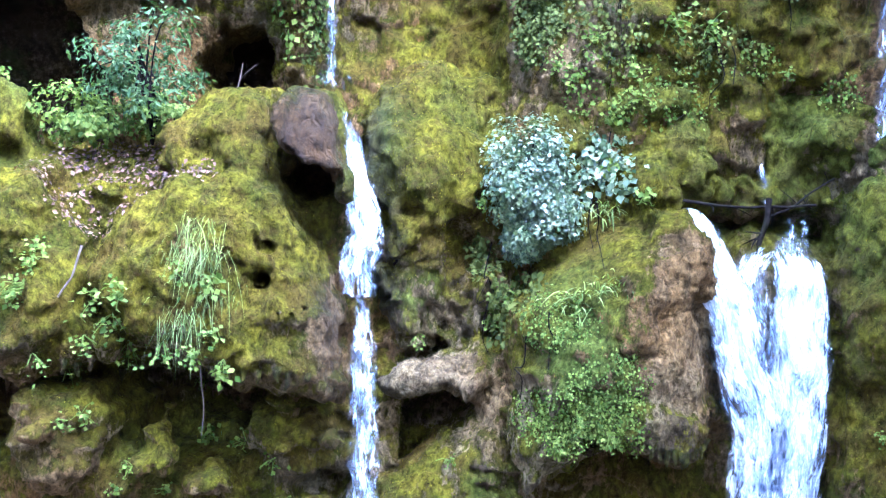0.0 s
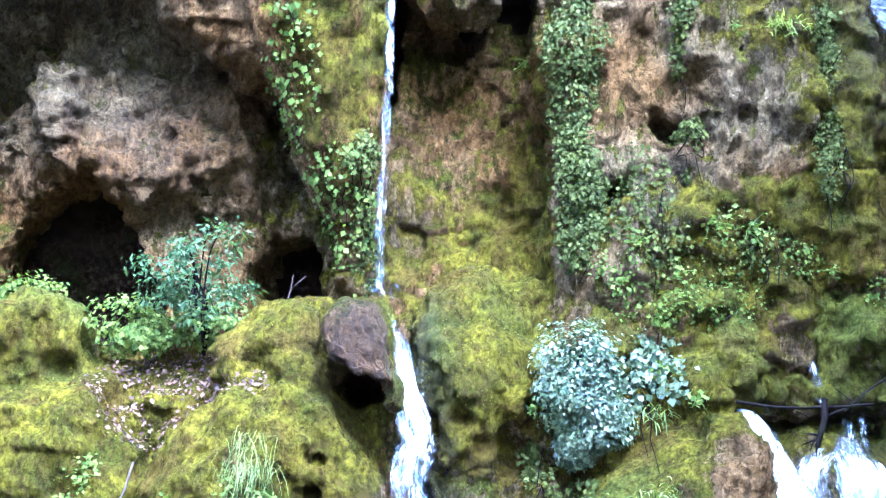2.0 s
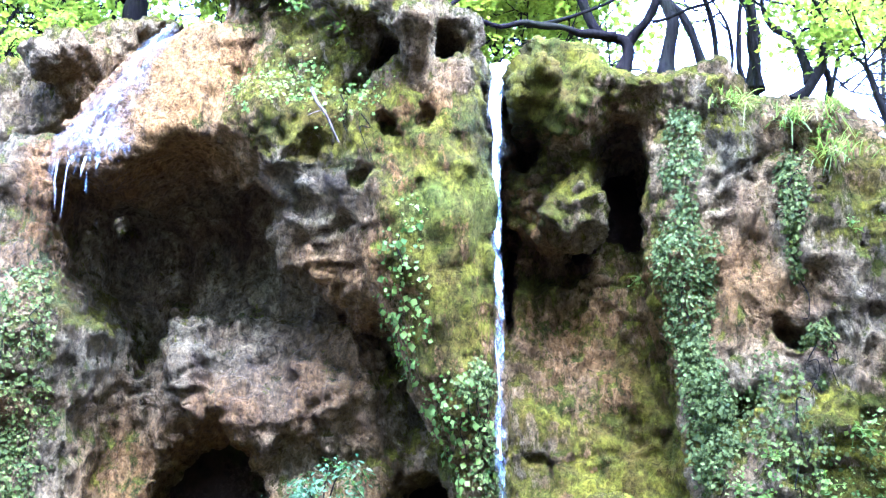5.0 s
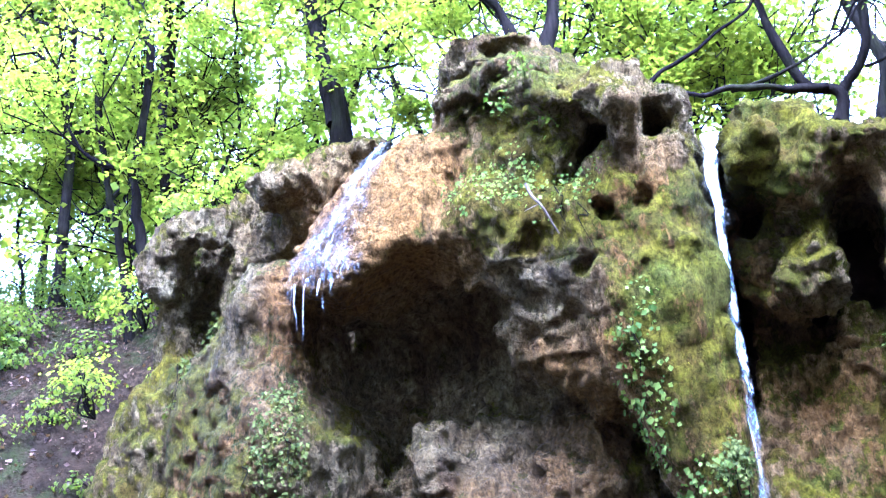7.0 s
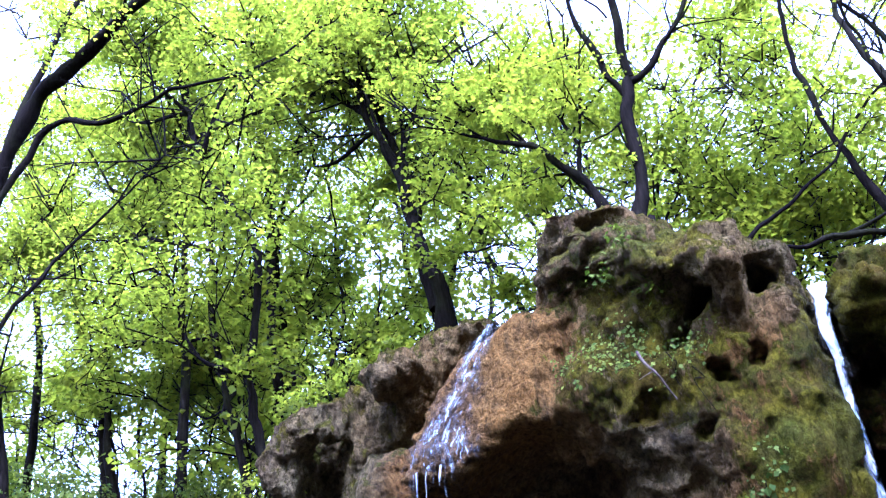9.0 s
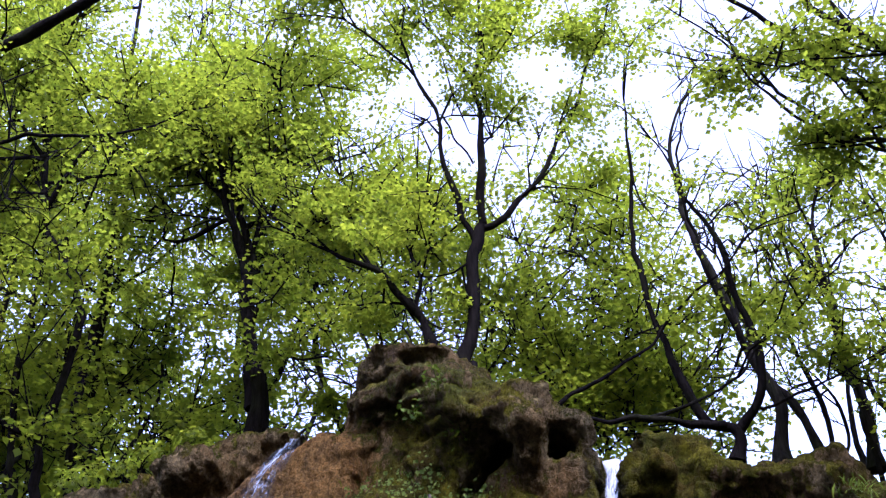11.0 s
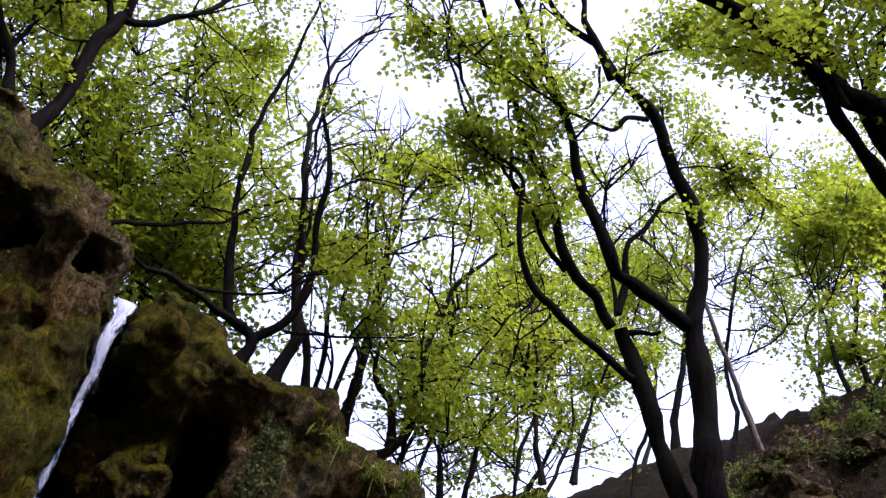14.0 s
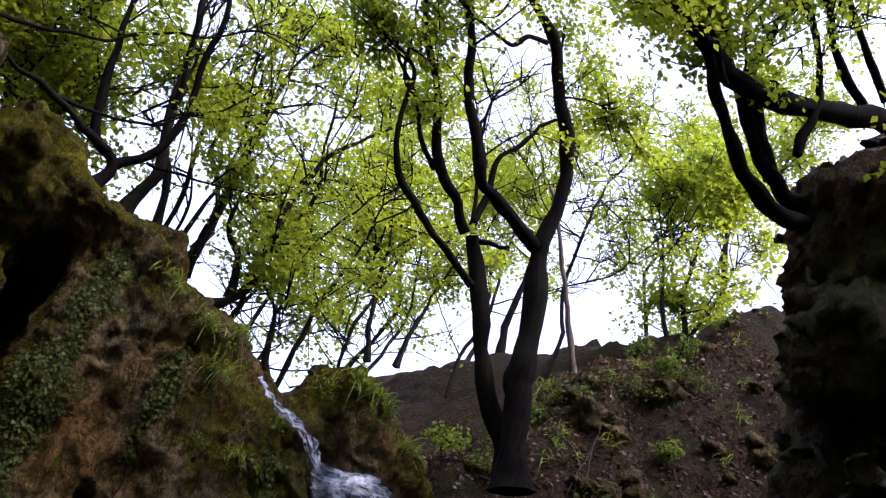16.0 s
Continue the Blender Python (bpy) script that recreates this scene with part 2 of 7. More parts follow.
def step(a, b, x):
    t = np.clip((x - a) / (b - a), 0, 1)
    return t * t * (3 - 2 * t)


class Solid:
    """Rock as a distance field on a grid: add and cut rounded forms, roughen, then take its skin."""

    def __init__(self, lo, hi, cell):
        self.cell, self.lo = cell, np.array(lo, float)
        self.n = np.ceil((np.array(hi) - self.lo) / cell).astype(int) + 1
        g = [self.lo[k] + cell * np.arange(self.n[k]) for k in range(3)]
        self.x, self.y, self.z = [a.astype(np.float32) for a in np.meshgrid(*g, indexing="ij")]
        self.d = np.full(self.n, 9.0, np.float32)
        grid = np.stack([self.x.ravel(), self.y.ravel(), self.z.ravel()], 1)
        self.uneven = (noise3(grid, 3.3, 90.0) + 0.6 * noise3(grid, 7.1, 94.0)).reshape(self.x.shape)

    def join(self, d, k):
        h = np.clip(0.5 + 0.5 * (self.d - d) / k, 0, 1)
        self.d = self.d + (d - self.d) * h - k * h * (1 - h)
        return self

    def carve(self, d, k):
        h = np.clip(0.5 - 0.5 * (self.d + d) / k, 0, 1)
        self.d = self.d + (-d - self.d) * h + k * h * (1 - h)
        return self

    def ball(self, c, r, lean=0.0):
        """Distance to an ellipsoid; lean turns it in the plane of the cliff, in degrees."""
        x, y, z = self.x - c[0], self.y - c[1], self.z - c[2]
        if lean:
            s, o = math.sin(radians(lean)), math.cos(radians(lean))
            x, z = x * o + z * s, z * o - x * s
        q = np.sqrt((x / r[0]) ** 2 + (y / r[1]) ** 2 + (z / r[2]) ** 2) + 1e-6
        g = np.sqrt((x / r[0] ** 2) ** 2 + (y / r[1] ** 2) ** 2 + (z / r[2] ** 2) ** 2) + 1e-6
        return (q * (q - 1) / g).astype(np.float32)

    def rod(self, a, b, ra, rb):
        a, b = np.array(a, float), np.array(b, float)
        ab = b - a
        t = np.clip(((self.x - a[0]) * ab[0] + (self.y - a[1]) * ab[1] + (self.z - a[2]) * ab[2]) / (ab @ ab), 0, 1)
        dx, dy, dz = self.x - a[0] - t * ab[0], self.y - a[1] - t * ab[1], self.z - a[2] - t * ab[2]
        return np.sqrt(dx * dx + dy * dy + dz * dz) - (ra + (rb - ra) * t)

    def box(self, c, h, r):
        q = [np.abs(v - c[k]) - h[k] + r for k, v in enumerate((self.x, self.y, self.z))]
        out = np.sqrt(sum(np.maximum(v, 0) ** 2 for v in q))
        return out + np.minimum(np.maximum(np.maximum(q[0], q[1]), q[2]), 0) - r

    def lump(self, c, r, k=0.15, lean=0.0):
        return self.join(self.ball(c, r, lean) + min(0.08, 0.4 * min(r)) * self.uneven, k)

    def hole(self, c, r, k=0.12, lean=0.0):
        return self.carve(self.ball(c, r, lean) + min(0.1, 0.55 * min(r)) * self.uneven, k)

    def outline(self, pts):
        """Signed distance, in the plane of the cliff, to a closed outline of (x, z)."""
        x, z = self.x[:, 0, :], self.z[:, 0, :]
        p = np.array(pts, np.float32)
        d, s = np.full(x.shape, 1e9, np.float32), np.ones(x.shape, np.float32)
        for a, b in zip(p, np.roll(p, 1, 0)):
            ex, ez = b - a
            wx, wz = x - a[0], z - a[1]
            t = np.clip((wx * ex + wz * ez) / (ex * ex + ez * ez), 0, 1)
            d = np.minimum(d, (wx - ex * t) ** 2 + (wz - ez * t) ** 2)
            c1, c2, c3 = z >= a[1], z < b[1], ex * wz > ez * wx
            s = np.where((c1 & c2 & c3) | (~c1 & ~c2 & ~c3), -s, s)
        return s * np.sqrt(d)

    def pillow(self, pts, front, edge, k=0.12, slope=0.0):
        """A rock mass of that outline whose face stands at y = front and rounds off towards its edge; slope: lean back with height."""
        d = self.outline(pts)
        t = np.clip(-d / edge, 0, 1)
        f = front + edge * (1 - np.sqrt(1 - (1 - t) ** 2)) + slope * (self.z[:, 0, :] - np.mean([p[1] for p in pts]))
        return self.join(np.maximum(d[:, None, :], (f[:, None, :] - self.y) * 0.75), k)

    def cave(self, pts, front, depth, k=0.08, taper=0.35):
        """A hollow of that outline, narrowing inwards."""
        d = self.outline(pts)[:, None, :] + taper * np.maximum(self.y - front, 0)
        return self.carve(np.maximum(d * 0.9, np.abs(self.y - front) - depth) + 0.05 * self.uneven, k)

    def roughen(self, layers, shift=0.0):
        """layers: (size in metres, height, stretch along z); only near the skin."""
        near = np.abs(self.d) < 0.9
        p = np.stack([self.x[near], self.y[near], self.z[near]], 1)
        add = np.zeros(len(p), np.float32)
        for n, (size, height, up, ridged) in enumerate(layers):
            v = fbm(p * np.array([1, 1, up], np.float32), 1 / size, 3, 0.5, shift + 11.7 * n)
            add += height * ((0.5 - np.abs(v)) * 1.5 if ridged else v)
        self.d[near] -= add
        return self

    def skin(self):
        """Surface nets: one vertex in each cell that the skin crosses, one quad for each crossed edge."""
        d, n = self.d, self.n
        inside = d < 0
        cnt = np.zeros(n - 1, np.float32)
        pos = np.zeros((*(n - 1), 3), np.float32)
        for ax in range(3):
            o = [k for k in range(3) if k != ax]
            a = np.moveaxis(d, ax, 0)
            a0, a1 = a[:-1], a[1:]
            cross = (a0 < 0) != (a1 < 0)
            t = np.where(cross, a0 / np.where(cross, a0 - a1, 1), 0)
            cross, t = np.moveaxis(cross, 0, ax), np.moveaxis(t, 0, ax)
            for i in (0, 1):
                for j in (0, 1):
                    sl = [slice(None)] * 3
                    sl[o[0]] = slice(i, n[o[0]] - 1 + i)
                    sl[o[1]] = slice(j, n[o[1]] - 1 + j)
                    c, tt = cross[tuple(sl)], t[tuple(sl)]
                    cnt += c
                    pos[..., ax] += np.where(c, tt, 0)
                    pos[..., o[0]] += c * i
                    pos[..., o[1]] += c * j
        used = cnt > 0
        idx = np.full(n - 1, -1, np.int64)
        idx[used] = np.arange(used.sum())
        cell = np.stack(np.nonzero(used), 1)
        verts = self.lo + self.cell * (cell + pos[used] / cnt[used][:, None])
        quads = []
        for ax in range(3):
            b, c = (ax + 1) % 3, (ax + 2) % 3
            a0, a1 = np.moveaxis(inside, ax, 0)[:-1], np.moveaxis(inside, ax, 0)[1:]
            cross = np.moveaxis(a0 != a1, 0, ax)
            out = np.moveaxis(a0, 0, ax)
            keep = np.zeros_like(cross)
            sl = [slice(None)] * 3
            sl[b], sl[c] = slice(1, -1), slice(1, -1)
            keep[tuple(sl)] = cross[tuple(sl)]
            e = np.stack(np.nonzero(keep), 1)
            e = e[(e[:, ax] < n[ax] - 1)]
            eb, ec = np.eye(3, dtype=int)[b], np.eye(3, dtype=int)[c]
            q = np.stack([idx[tuple((e - eb - ec).T)], idx[tuple((e - ec).T)], idx[tuple(e.T)], idx[tuple((e - eb).T)]], 1)
            flip = ~out[tuple(e.T)]
            q[flip] = q[flip][:, ::-1]
            quads.append(q)
        return verts, np.concatenate(quads)


def normals(v, q):
    f = np.cross(v[q[:, 2]] - v[q[:, 0]], v[q[:, 3]] - v[q[:, 1]])
    n = np.stack([sum(np.bincount(q[:, k], f[:, a], len(v)) for k in range(4)) for a in range(3)], 1)
    return n / (np.linalg.norm(n, axis=1)[:, None] + 1e-9)


def split(v, q):
    """Each quad into four."""
    m = len(v)
    e = np.stack([q, np.roll(q, -1, 1)], 2).reshape(-1, 2)
    e.sort(axis=1)
    key, first, inv = np.unique(e[:, 0] * m + e[:, 1], return_index=True, return_inverse=True)
    mid = (v[e[first, 0]] + v[e[first, 1]]) / 2
    inv = inv.reshape(-1, 4) + m
    cen = np.arange(len(q)) + m + len(mid)
    out = np.concatenate([np.stack([q[:, k], inv[:, k], cen, inv[:, k - 1]], 1) for k in range(4)])
    return np.concatenate([v, mid, v[q].mean(1)]), out


def mesh_from(name, v, faces, smooth=True):
    """faces: an array of triangles or quads."""
    me = bpy.data.meshes.new(name)
    k = faces.shape[1]
    me.vertices.add(len(v))
    me.vertices.foreach_set("co", np.ascontiguousarray(v, np.float32).ravel())
    me.loops.add(faces.size)
    me.loops.foreach_set("vertex_index", np.ascontiguousarray(faces, np.int32).ravel())
    me.polygons.add(len(faces))
    me.polygons.foreach_set("loop_start", np.arange(0, faces.size, k, dtype=np.int32))
    me.polygons.foreach_set("use_smooth", np.full(len(faces), smooth))
    me.update(calc_edges=True)
    return me


def give(me, name, values):
    me.attributes.new(name, "FLOAT", "POINT").data.foreach_set("value", np.ascontiguousarray(values, np.float32))


def made(name, v, faces, material, parent=None, smooth=True):
    ob = new(name, mesh_from(name, v, faces, smooth))
    ob.data.materials.append(material)
    ob.parent = parent
    return ob


SKINS = {}


def largest(v, q):
    """Only the biggest connected piece."""
    lab = np.arange(len(v))
    e = np.concatenate([q[:, [0, 1]], q[:, [1, 2]], q[:, [2, 3]]])
    while True:
        old = lab.copy()
        low = np.minimum(lab[e[:, 0]], lab[e[:, 1]])
        np.minimum.at(lab, e[:, 0], low)
        np.minimum.at(lab, e[:, 1], low)
        lab = lab[lab]
        if (lab == old).all():
            break
    keep = lab == np.bincount(lab).argmax()
    index = np.cumsum(keep) - 1
    return v[keep], index[q[keep[q[:, 0]]]]


def rock(name, solid, label, stains, category="rock", kind="", fine=0.035, shift=0.0, base=0.35, mossy=0.5, subdivide=True, plain=()):
    """Skin a solid and dress it. stains: (attribute, centre, radii, amount)."""
    v, q = largest(*solid.skin())
    if subdivide:
        v, q = split(v, q)
    nrm = normals(v, q)
    p = v.astype(np.float32)
    q2 = p + 0.12 * np.stack([noise3(p, 2.1, shift + 60), noise3(p, 2.1, shift + 64), noise3(p, 2.1, shift + 68)], 1)
    pocket = step(0.26, 0.5, noise3(q2 * np.array([1, 1, 0.5], np.float32), 3.1, shift + 20))
    crack = 1 - step(0.0, 0.1, np.abs(noise3(q2, 1.5, shift + 24)))
    knob = np.abs(noise3(q2, 5.2, shift + 28))
    calm = np.ones(len(v))
    for c, r in plain:
        calm = calm * (1 - 0.7 * np.clip(1.6 * np.exp(-(((p - np.array(c)) / np.array(r)) ** 2).sum(1)), 0, 1))
    soft = np.clip(0.75 - 0.9 * np.clip(nrm[:, 2], 0, 1), 0.2, 1)
    tall = np.array([1, 1, 0.45], np.float32)
    ledge = 0.0
    for pitch, depth, k in ((2.1, 1.3, 50), (5.3, 0.7, 54), (10.5, 0.35, 58)):
        run = p[:, 2] * pitch + 1.5 * noise3(p, 0.55 * pitch, shift + k) + 0.7 * noise3(p, 1.5 * pitch, shift + k + 2)
        part = run - np.floor(run)
        ledge = ledge + depth * np.minimum(1 - part, part / 0.12) * step(-0.25, 0.35, noise3(p, 0.6 * pitch, shift + k + 4))
    wall = np.clip(1 - 1.2 * np.clip(nrm[:, 2], 0, 1), 0.15, 1)
    cut = fine * (fbm(p * tall, 6.0, 5, 0.62, shift) + 0.6 * (0.35 - np.abs(noise3(p, 2.6, shift + 3))) + 0.5 * (knob - 0.2) + 0.5 * noise3(p, 9.5, shift + 33) + 0.7 * (0.3 - np.abs(noise3(q2 * tall, 7.4, shift + 37))) + 1.3 * wall * (ledge - 0.5)) - fine * soft * (0.6 * pocket + 1.2 * crack)
    v = v + nrm * (calm * cut)[:, None]
    nrm = normals(v, q)
    me = mesh_from(name, v, q)
    att = {"moss": base + mossy * np.clip(nrm[:, 2], -0.6, 1) + 0.28 * fbm(p, 0.9, 3, 0.5, shift + 5), "wet_and_shade": np.zeros(len(v)), "ochre": np.clip(0.38 + 0.9 * fbm(p, 0.8, 3, 0.5, shift + 70), 0, 1), "fresh": np.clip(0.9 * noise3(p, 1.3, 40 + shift) - 0.3, 0, 0.5)}
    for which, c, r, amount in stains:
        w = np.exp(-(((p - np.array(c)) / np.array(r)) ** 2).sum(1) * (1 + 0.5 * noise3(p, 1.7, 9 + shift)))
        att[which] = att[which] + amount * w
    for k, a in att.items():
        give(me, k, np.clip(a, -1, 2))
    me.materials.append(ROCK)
    ob = new(name, me)
    SKINS[name] = (v, nrm, q, att)
    return tagged(ob, label, category, kind=kind)

# ---- the cliff ----
ROUGH = [(1.6, 0.12, 1.0, False), (0.7, 0.1, 0.32, True), (0.4, -0.025, 0.5, True), (0.2, 0.028, 0.8, False)]


def build_cliff():
    s = Solid((-9.6, 7.3, -2.6), (5.4, 12.4, 8.6), 0.075)
    top = np.interp(s.x, [-9.6, -8.2, -7.5, -7.0, -6.2, -4.6, -3.4, -1.6, -0.9, -0.2, 0.8, 1.6, 2.3, 2.65, 3.1, 3.6, 4.4, 5.4], [2.0, 3.6, 5.2, 6.4, 6.7, 6.7, 6.9, 6.5, 6.15, 6.2, 5.9, 5.75, 5.4, 4.95, 5.1, 5.75, 5.5, 5.2]).astype(np.float32)
    back = np.interp(s.z, [-2.6, 1.4, 2.4, 4.2, 5.4, 7.0], [9.3, 9.6, 9.95, 10.3, 10.2, 10.4]).astype(np.float32)
    s.join(np.maximum(back - s.y, s.z - top) * 0.9, 0.1)
    # right-hand wall, leaning back a little
    s.pillow([(0.5, 5.6), (1.28, 5.75), (2.13, 5.55), (2.6, 5.0), (3.2, 4.7), (3.1, 2.9), (2.95, 0.8), (0.6, 0.8), (0.5, 3.6), (0.5, 4.4)], 9.25, 0.35, 0.15, 0.06)
    s.lump((2.3, 9.75, 4.2), (0.7, 0.5, 0.9), 0.3)
    s.lump((1.2, 9.7, 3.0), (0.5, 0.45, 0.9), 0.3)
    # knoll beside the upper stream, and the mossy rib under it
    s.lump((3.75, 9.9, 5.2), (0.62, 0.75, 0.62), 0.2)
    s.lump((4.4, 9.8, 4.7), (0.6, 0.8, 0.8), 0.3)
    s.join(s.rod((3.15, 9.35, 4.75), (3.2, 9.3, 2.2), 0.2, 0.3), 0.15)
    s.join(s.rod((4.0, 9.5, 4.4), (4.0, 9.4, 1.0), 0.35, 0.5), 0.3)
    # roof over the recess, right of the main fall
    s.pillow([(-0.84, 6.45), (-0.52, 6.58), (0.08, 6.4), (0.21, 6.05), (0.84, 5.95), (1.28, 5.78), (1.22, 5.4), (0.8, 5.46), (0.55, 5.5), (0.19, 5.65), (-0.16, 5.27), (-0.48, 5.31), (-0.56, 5.7)], 9.15, 0.28, 0.1)
    s.lump((-0.47, 9.2, 5.85), (0.2, 0.42, 0.27), 0.1, -30)
    s.lump((-0.55, 10.1, 5.2), (0.4, 0.5, 0.7), 0.12)
    s.lump((-1.15, 9.9, 5.9), (0.35, 0.5, 0.4), 0.15)
    s.lump((-0.88, 9.75, 5.75), (0.2, 0.42, 0.36), 0.08)
    # knob that carries the twin tree
    s.pillow([(-3.89, 5.8), (-3.86, 6.77), (-3.7, 7.2), (-3.56, 7.75), (-3.2, 7.88), (-2.65, 7.82), (-2.3, 7.38), (-1.95, 7.05), (-1.65, 6.88), (-1.2, 6.62), (-1.03, 6.3), (-1.1, 5.15), (-1.6, 5.25), (-2.5, 5.34), (-3.3, 5.6)], 8.92, 0.3, 0.12, 0.18)
    for x, y, z, a, b, c, lean in ((-3.05, 9.05, 7.55, 0.5, 0.32, 0.09, 5), (-3.1, 8.98, 7.3, 0.52, 0.3, 0.09, -6), (-3.25, 8.95, 7.05, 0.42, 0.28, 0.1, 8), (-2.6, 9.0, 7.15, 0.4, 0.3, 0.09, -12), (-2.5, 8.9, 6.85, 0.5, 0.3, 0.1, -8), (-2.05, 8.8, 6.52, 0.42, 0.38, 0.15, -14), (-1.6, 8.8, 6.42, 0.24, 0.34, 0.13, -30), (-1.58, 8.72, 6.15, 0.11, 0.34, 0.28, 20), (-1.75, 9.0, 6.75, 0.3, 0.3, 0.12, -15), (-1.25, 9.1, 6.45, 0.22, 0.3, 0.14, -10)):
        s.lump((x, y + 0.06, z), (a, b, c), 0.12, lean)
    # front of the vault, swinging down into the mossy pillar
    s.pillow([(-4.61, 5.3), (-4.13, 5.46), (-3.15, 5.03), (-2.69, 4.76), (-2.3, 4.5), (-1.93, 3.62), (-1.68, 3.0), (-1.4, 2.2), (-1.35, 1.3), (-0.95, 1.3), (-1.0, 3.07), (-1.08, 3.78), (-1.08, 5.0), (-1.5, 5.6), (-2.36, 5.75), (-3.18, 5.95), (-3.77, 5.9), (-4.5, 5.8)], 8.72, 0.42, 0.12, -0.15)
    # buttress and grey shoulder
    s.pillow([(-6.09, 5.6), (-5.4, 5.7), (-5.3, 5.15), (-5.3, 4.3), (-4.94, 3.6), (-5.0, 3.35), (-5.19, 2.95), (-5.12, 1.0), (-6.6, 1.0), (-6.97, 3.94), (-6.66, 4.64), (-6.3, 5.0)], 8.65, 0.5, 0.15)
    s.pillow([(-7.4, 6.45), (-7.0, 6.8), (-6.3, 6.88), (-5.6, 7.1), (-4.9, 7.25), (-4.55, 7.2), (-5.2, 6.4), (-6.3, 5.4), (-6.7, 3.4), (-6.9, 1.4), (-8.9, 1.4), (-8.2, 3.3), (-7.6, 4.9), (-7.5, 5.4)], 9.15, 0.3, 0.12, 0.08)
    s.lump((-6.6, 9.1, 6.3), (0.5, 0.3, 0.3), 0.08)
    s.lump((-5.7, 9.1, 6.65), (0.5, 0.3, 0.22), 0.08)
    s.lump((-7.1, 9.2, 5.9), (0.3, 0.3, 0.45), 0.08)
    # hollows
    s.cave([(-0.51, 5.2), (-0.62, 4.35), (-0.57, 3.91), (-0.24, 4.27), (0.04, 4.41), (0.45, 4.43), (0.55, 5.5), (0.19, 5.7), (-0.17, 5.35)], 9.6, 2.0, 0.08, 0.12)
    s.hole((-0.98, 10.0, 4.5), (0.15, 0.9, 1.0), 0.08)
    s.hole((-0.75, 9.7, 5.45), (0.22, 0.8, 0.4), 0.08)
    s.lump((-0.3, 9.9, 4.75), (0.27, 0.4, 0.4), 0.05)
    s.hole((-0.3, 10.4, 4.7), (0.5, 0.25, 0.5), 0.05)
    s.cave([(-4.75, 5.2), (-4.15, 5.3), (-3.15, 4.93), (-2.69, 4.68), (-2.35, 4.42), (-2.05, 3.7), (-2.3, 3.45), (-3.0, 3.85), (-3.6, 3.95), (-4.5, 3.95), (-5.0, 3.5), (-5.1, 4.3)], 8.6, 1.75, 0.1, 0.16)
    s.lump((-3.4, 10.45, 3.0), (1.6, 0.95, 0.95), 0.15)
    s.lump((-2.5, 9.75, 4.25), (0.9, 0.6, 0.4), 0.3, -35)
    s.lump((-4.1, 9.75, 3.35), (0.3, 0.3, 0.45), 0.1)
    s.lump((-2.5, 9.9, 3.05), (0.4, 0.3, 0.22), 0.08)
    s.hole((-3.5, 9.7, 4.12), (0.5, 0.3, 0.09), 0.06)
    s.hole((-4.05, 9.5, 3.6), (0.16, 0.3, 0.1), 0.06)
    s.cave([(-4.3, 2.6), (-3.87, 2.82), (-3.5, 2.3), (-3.0, 1.6), (-2.9, 0.9), (-4.9, 0.9), (-4.9, 1.9)], 9.6, 2.0, 0.08, 0.05)
    s.cave([(-2.1, 2.25), (-1.55, 2.45), (-1.45, 1.4), (-2.1, 1.4), (-2.35, 1.85)], 9.5, 1.7, 0.07, 0.05)
    s.cave([(-1.95, 6.47), (-1.68, 6.33), (-1.7, 6.12), (-1.8, 5.98), (-1.98, 5.9), (-2.26, 5.72), (-2.36, 5.8), (-2.1, 6.05)], 8.95, 0.5, 0.06, 0.3)
    s.cave([(-1.76, 5.86), (-1.46, 5.78), (-1.6, 5.64), (-1.72, 5.68)], 8.9, 0.5, 0.05, 0.2)
    s.cave([(-1.5, 6.55), (-1.22, 6.42), (-1.1, 6.24), (-1.3, 6.06), (-1.42, 5.94), (-1.5, 6.2)], 9.0, 0.45, 0.07, 0.3)
    s.cave([(-1.58, 5.5), (-1.42, 5.46), (-1.48, 5.2), (-1.58, 5.28)], 8.8, 0.35, 0.05, 0.2)
    s.cave([(-1.98, 5.46), (-1.86, 5.5), (-1.8, 5.4), (-1.9, 5.36)], 8.75, 0.3, 0.04, 0.2)
    s.hole((-3.66, 8.95, 6.45), (0.18, 0.5, 0.34), 0.06)
    s.hole((-2.35, 8.95, 6.62), (0.22, 0.3, 0.06), 0.04, -10)
    s.hole((-1.2, 8.75, 3.0), (0.12, 0.3, 0.1), 0.05)
    s.hole((-1.6, 8.5, 4.65), (0.09, 0.35, 0.24), 0.05, -15)
    s.hole((-2.75, 8.45, 5.15), (0.2, 0.35, 0.08), 0.04, 15)
    s.hole((-2.1, 8.5, 4.85), (0.16, 0.3, 0.07), 0.04, 25)
    s.hole((-6.15, 9.0, 5.65), (0.3, 0.5, 0.14), 0.08, 20)
    s.hole((-6.9, 9.3, 5.3), (0.16, 0.5, 0.4), 0.08)
    s.hole((2.57, 9.2, 4.58), (0.13, 0.4, 0.12), 0.04)
    s.hole((2.2, 9.25, 4.1), (0.11, 0.35, 0.08), 0.04)
    s.hole((2.35, 9.25, 3.45), (0.13, 0.35, 0.12), 0.04)
    s.hole((1.65, 9.2, 3.3), (0.2, 0.3, 0.07), 0.04, -30)
    s.hole((2.85, 9.2, 4.1), (0.08, 0.35, 0.1), 0.04)
    s.hole((1.2, 9.2, 2.75), (0.14, 0.3, 0.06), 0.04, 35)
    s.roughen(ROUGH, 2.0)
    # overhanging yellow tongue beside the lip, and a mossy boss under it
    s.pillow([(-0.76, 6.08), (-0.56, 6.1), (-0.4, 5.88), (-0.3, 5.6), (-0.52, 5.66), (-0.7, 5.5), (-0.8, 5.62)], 8.95, 0.16, 0.06, 0.2)
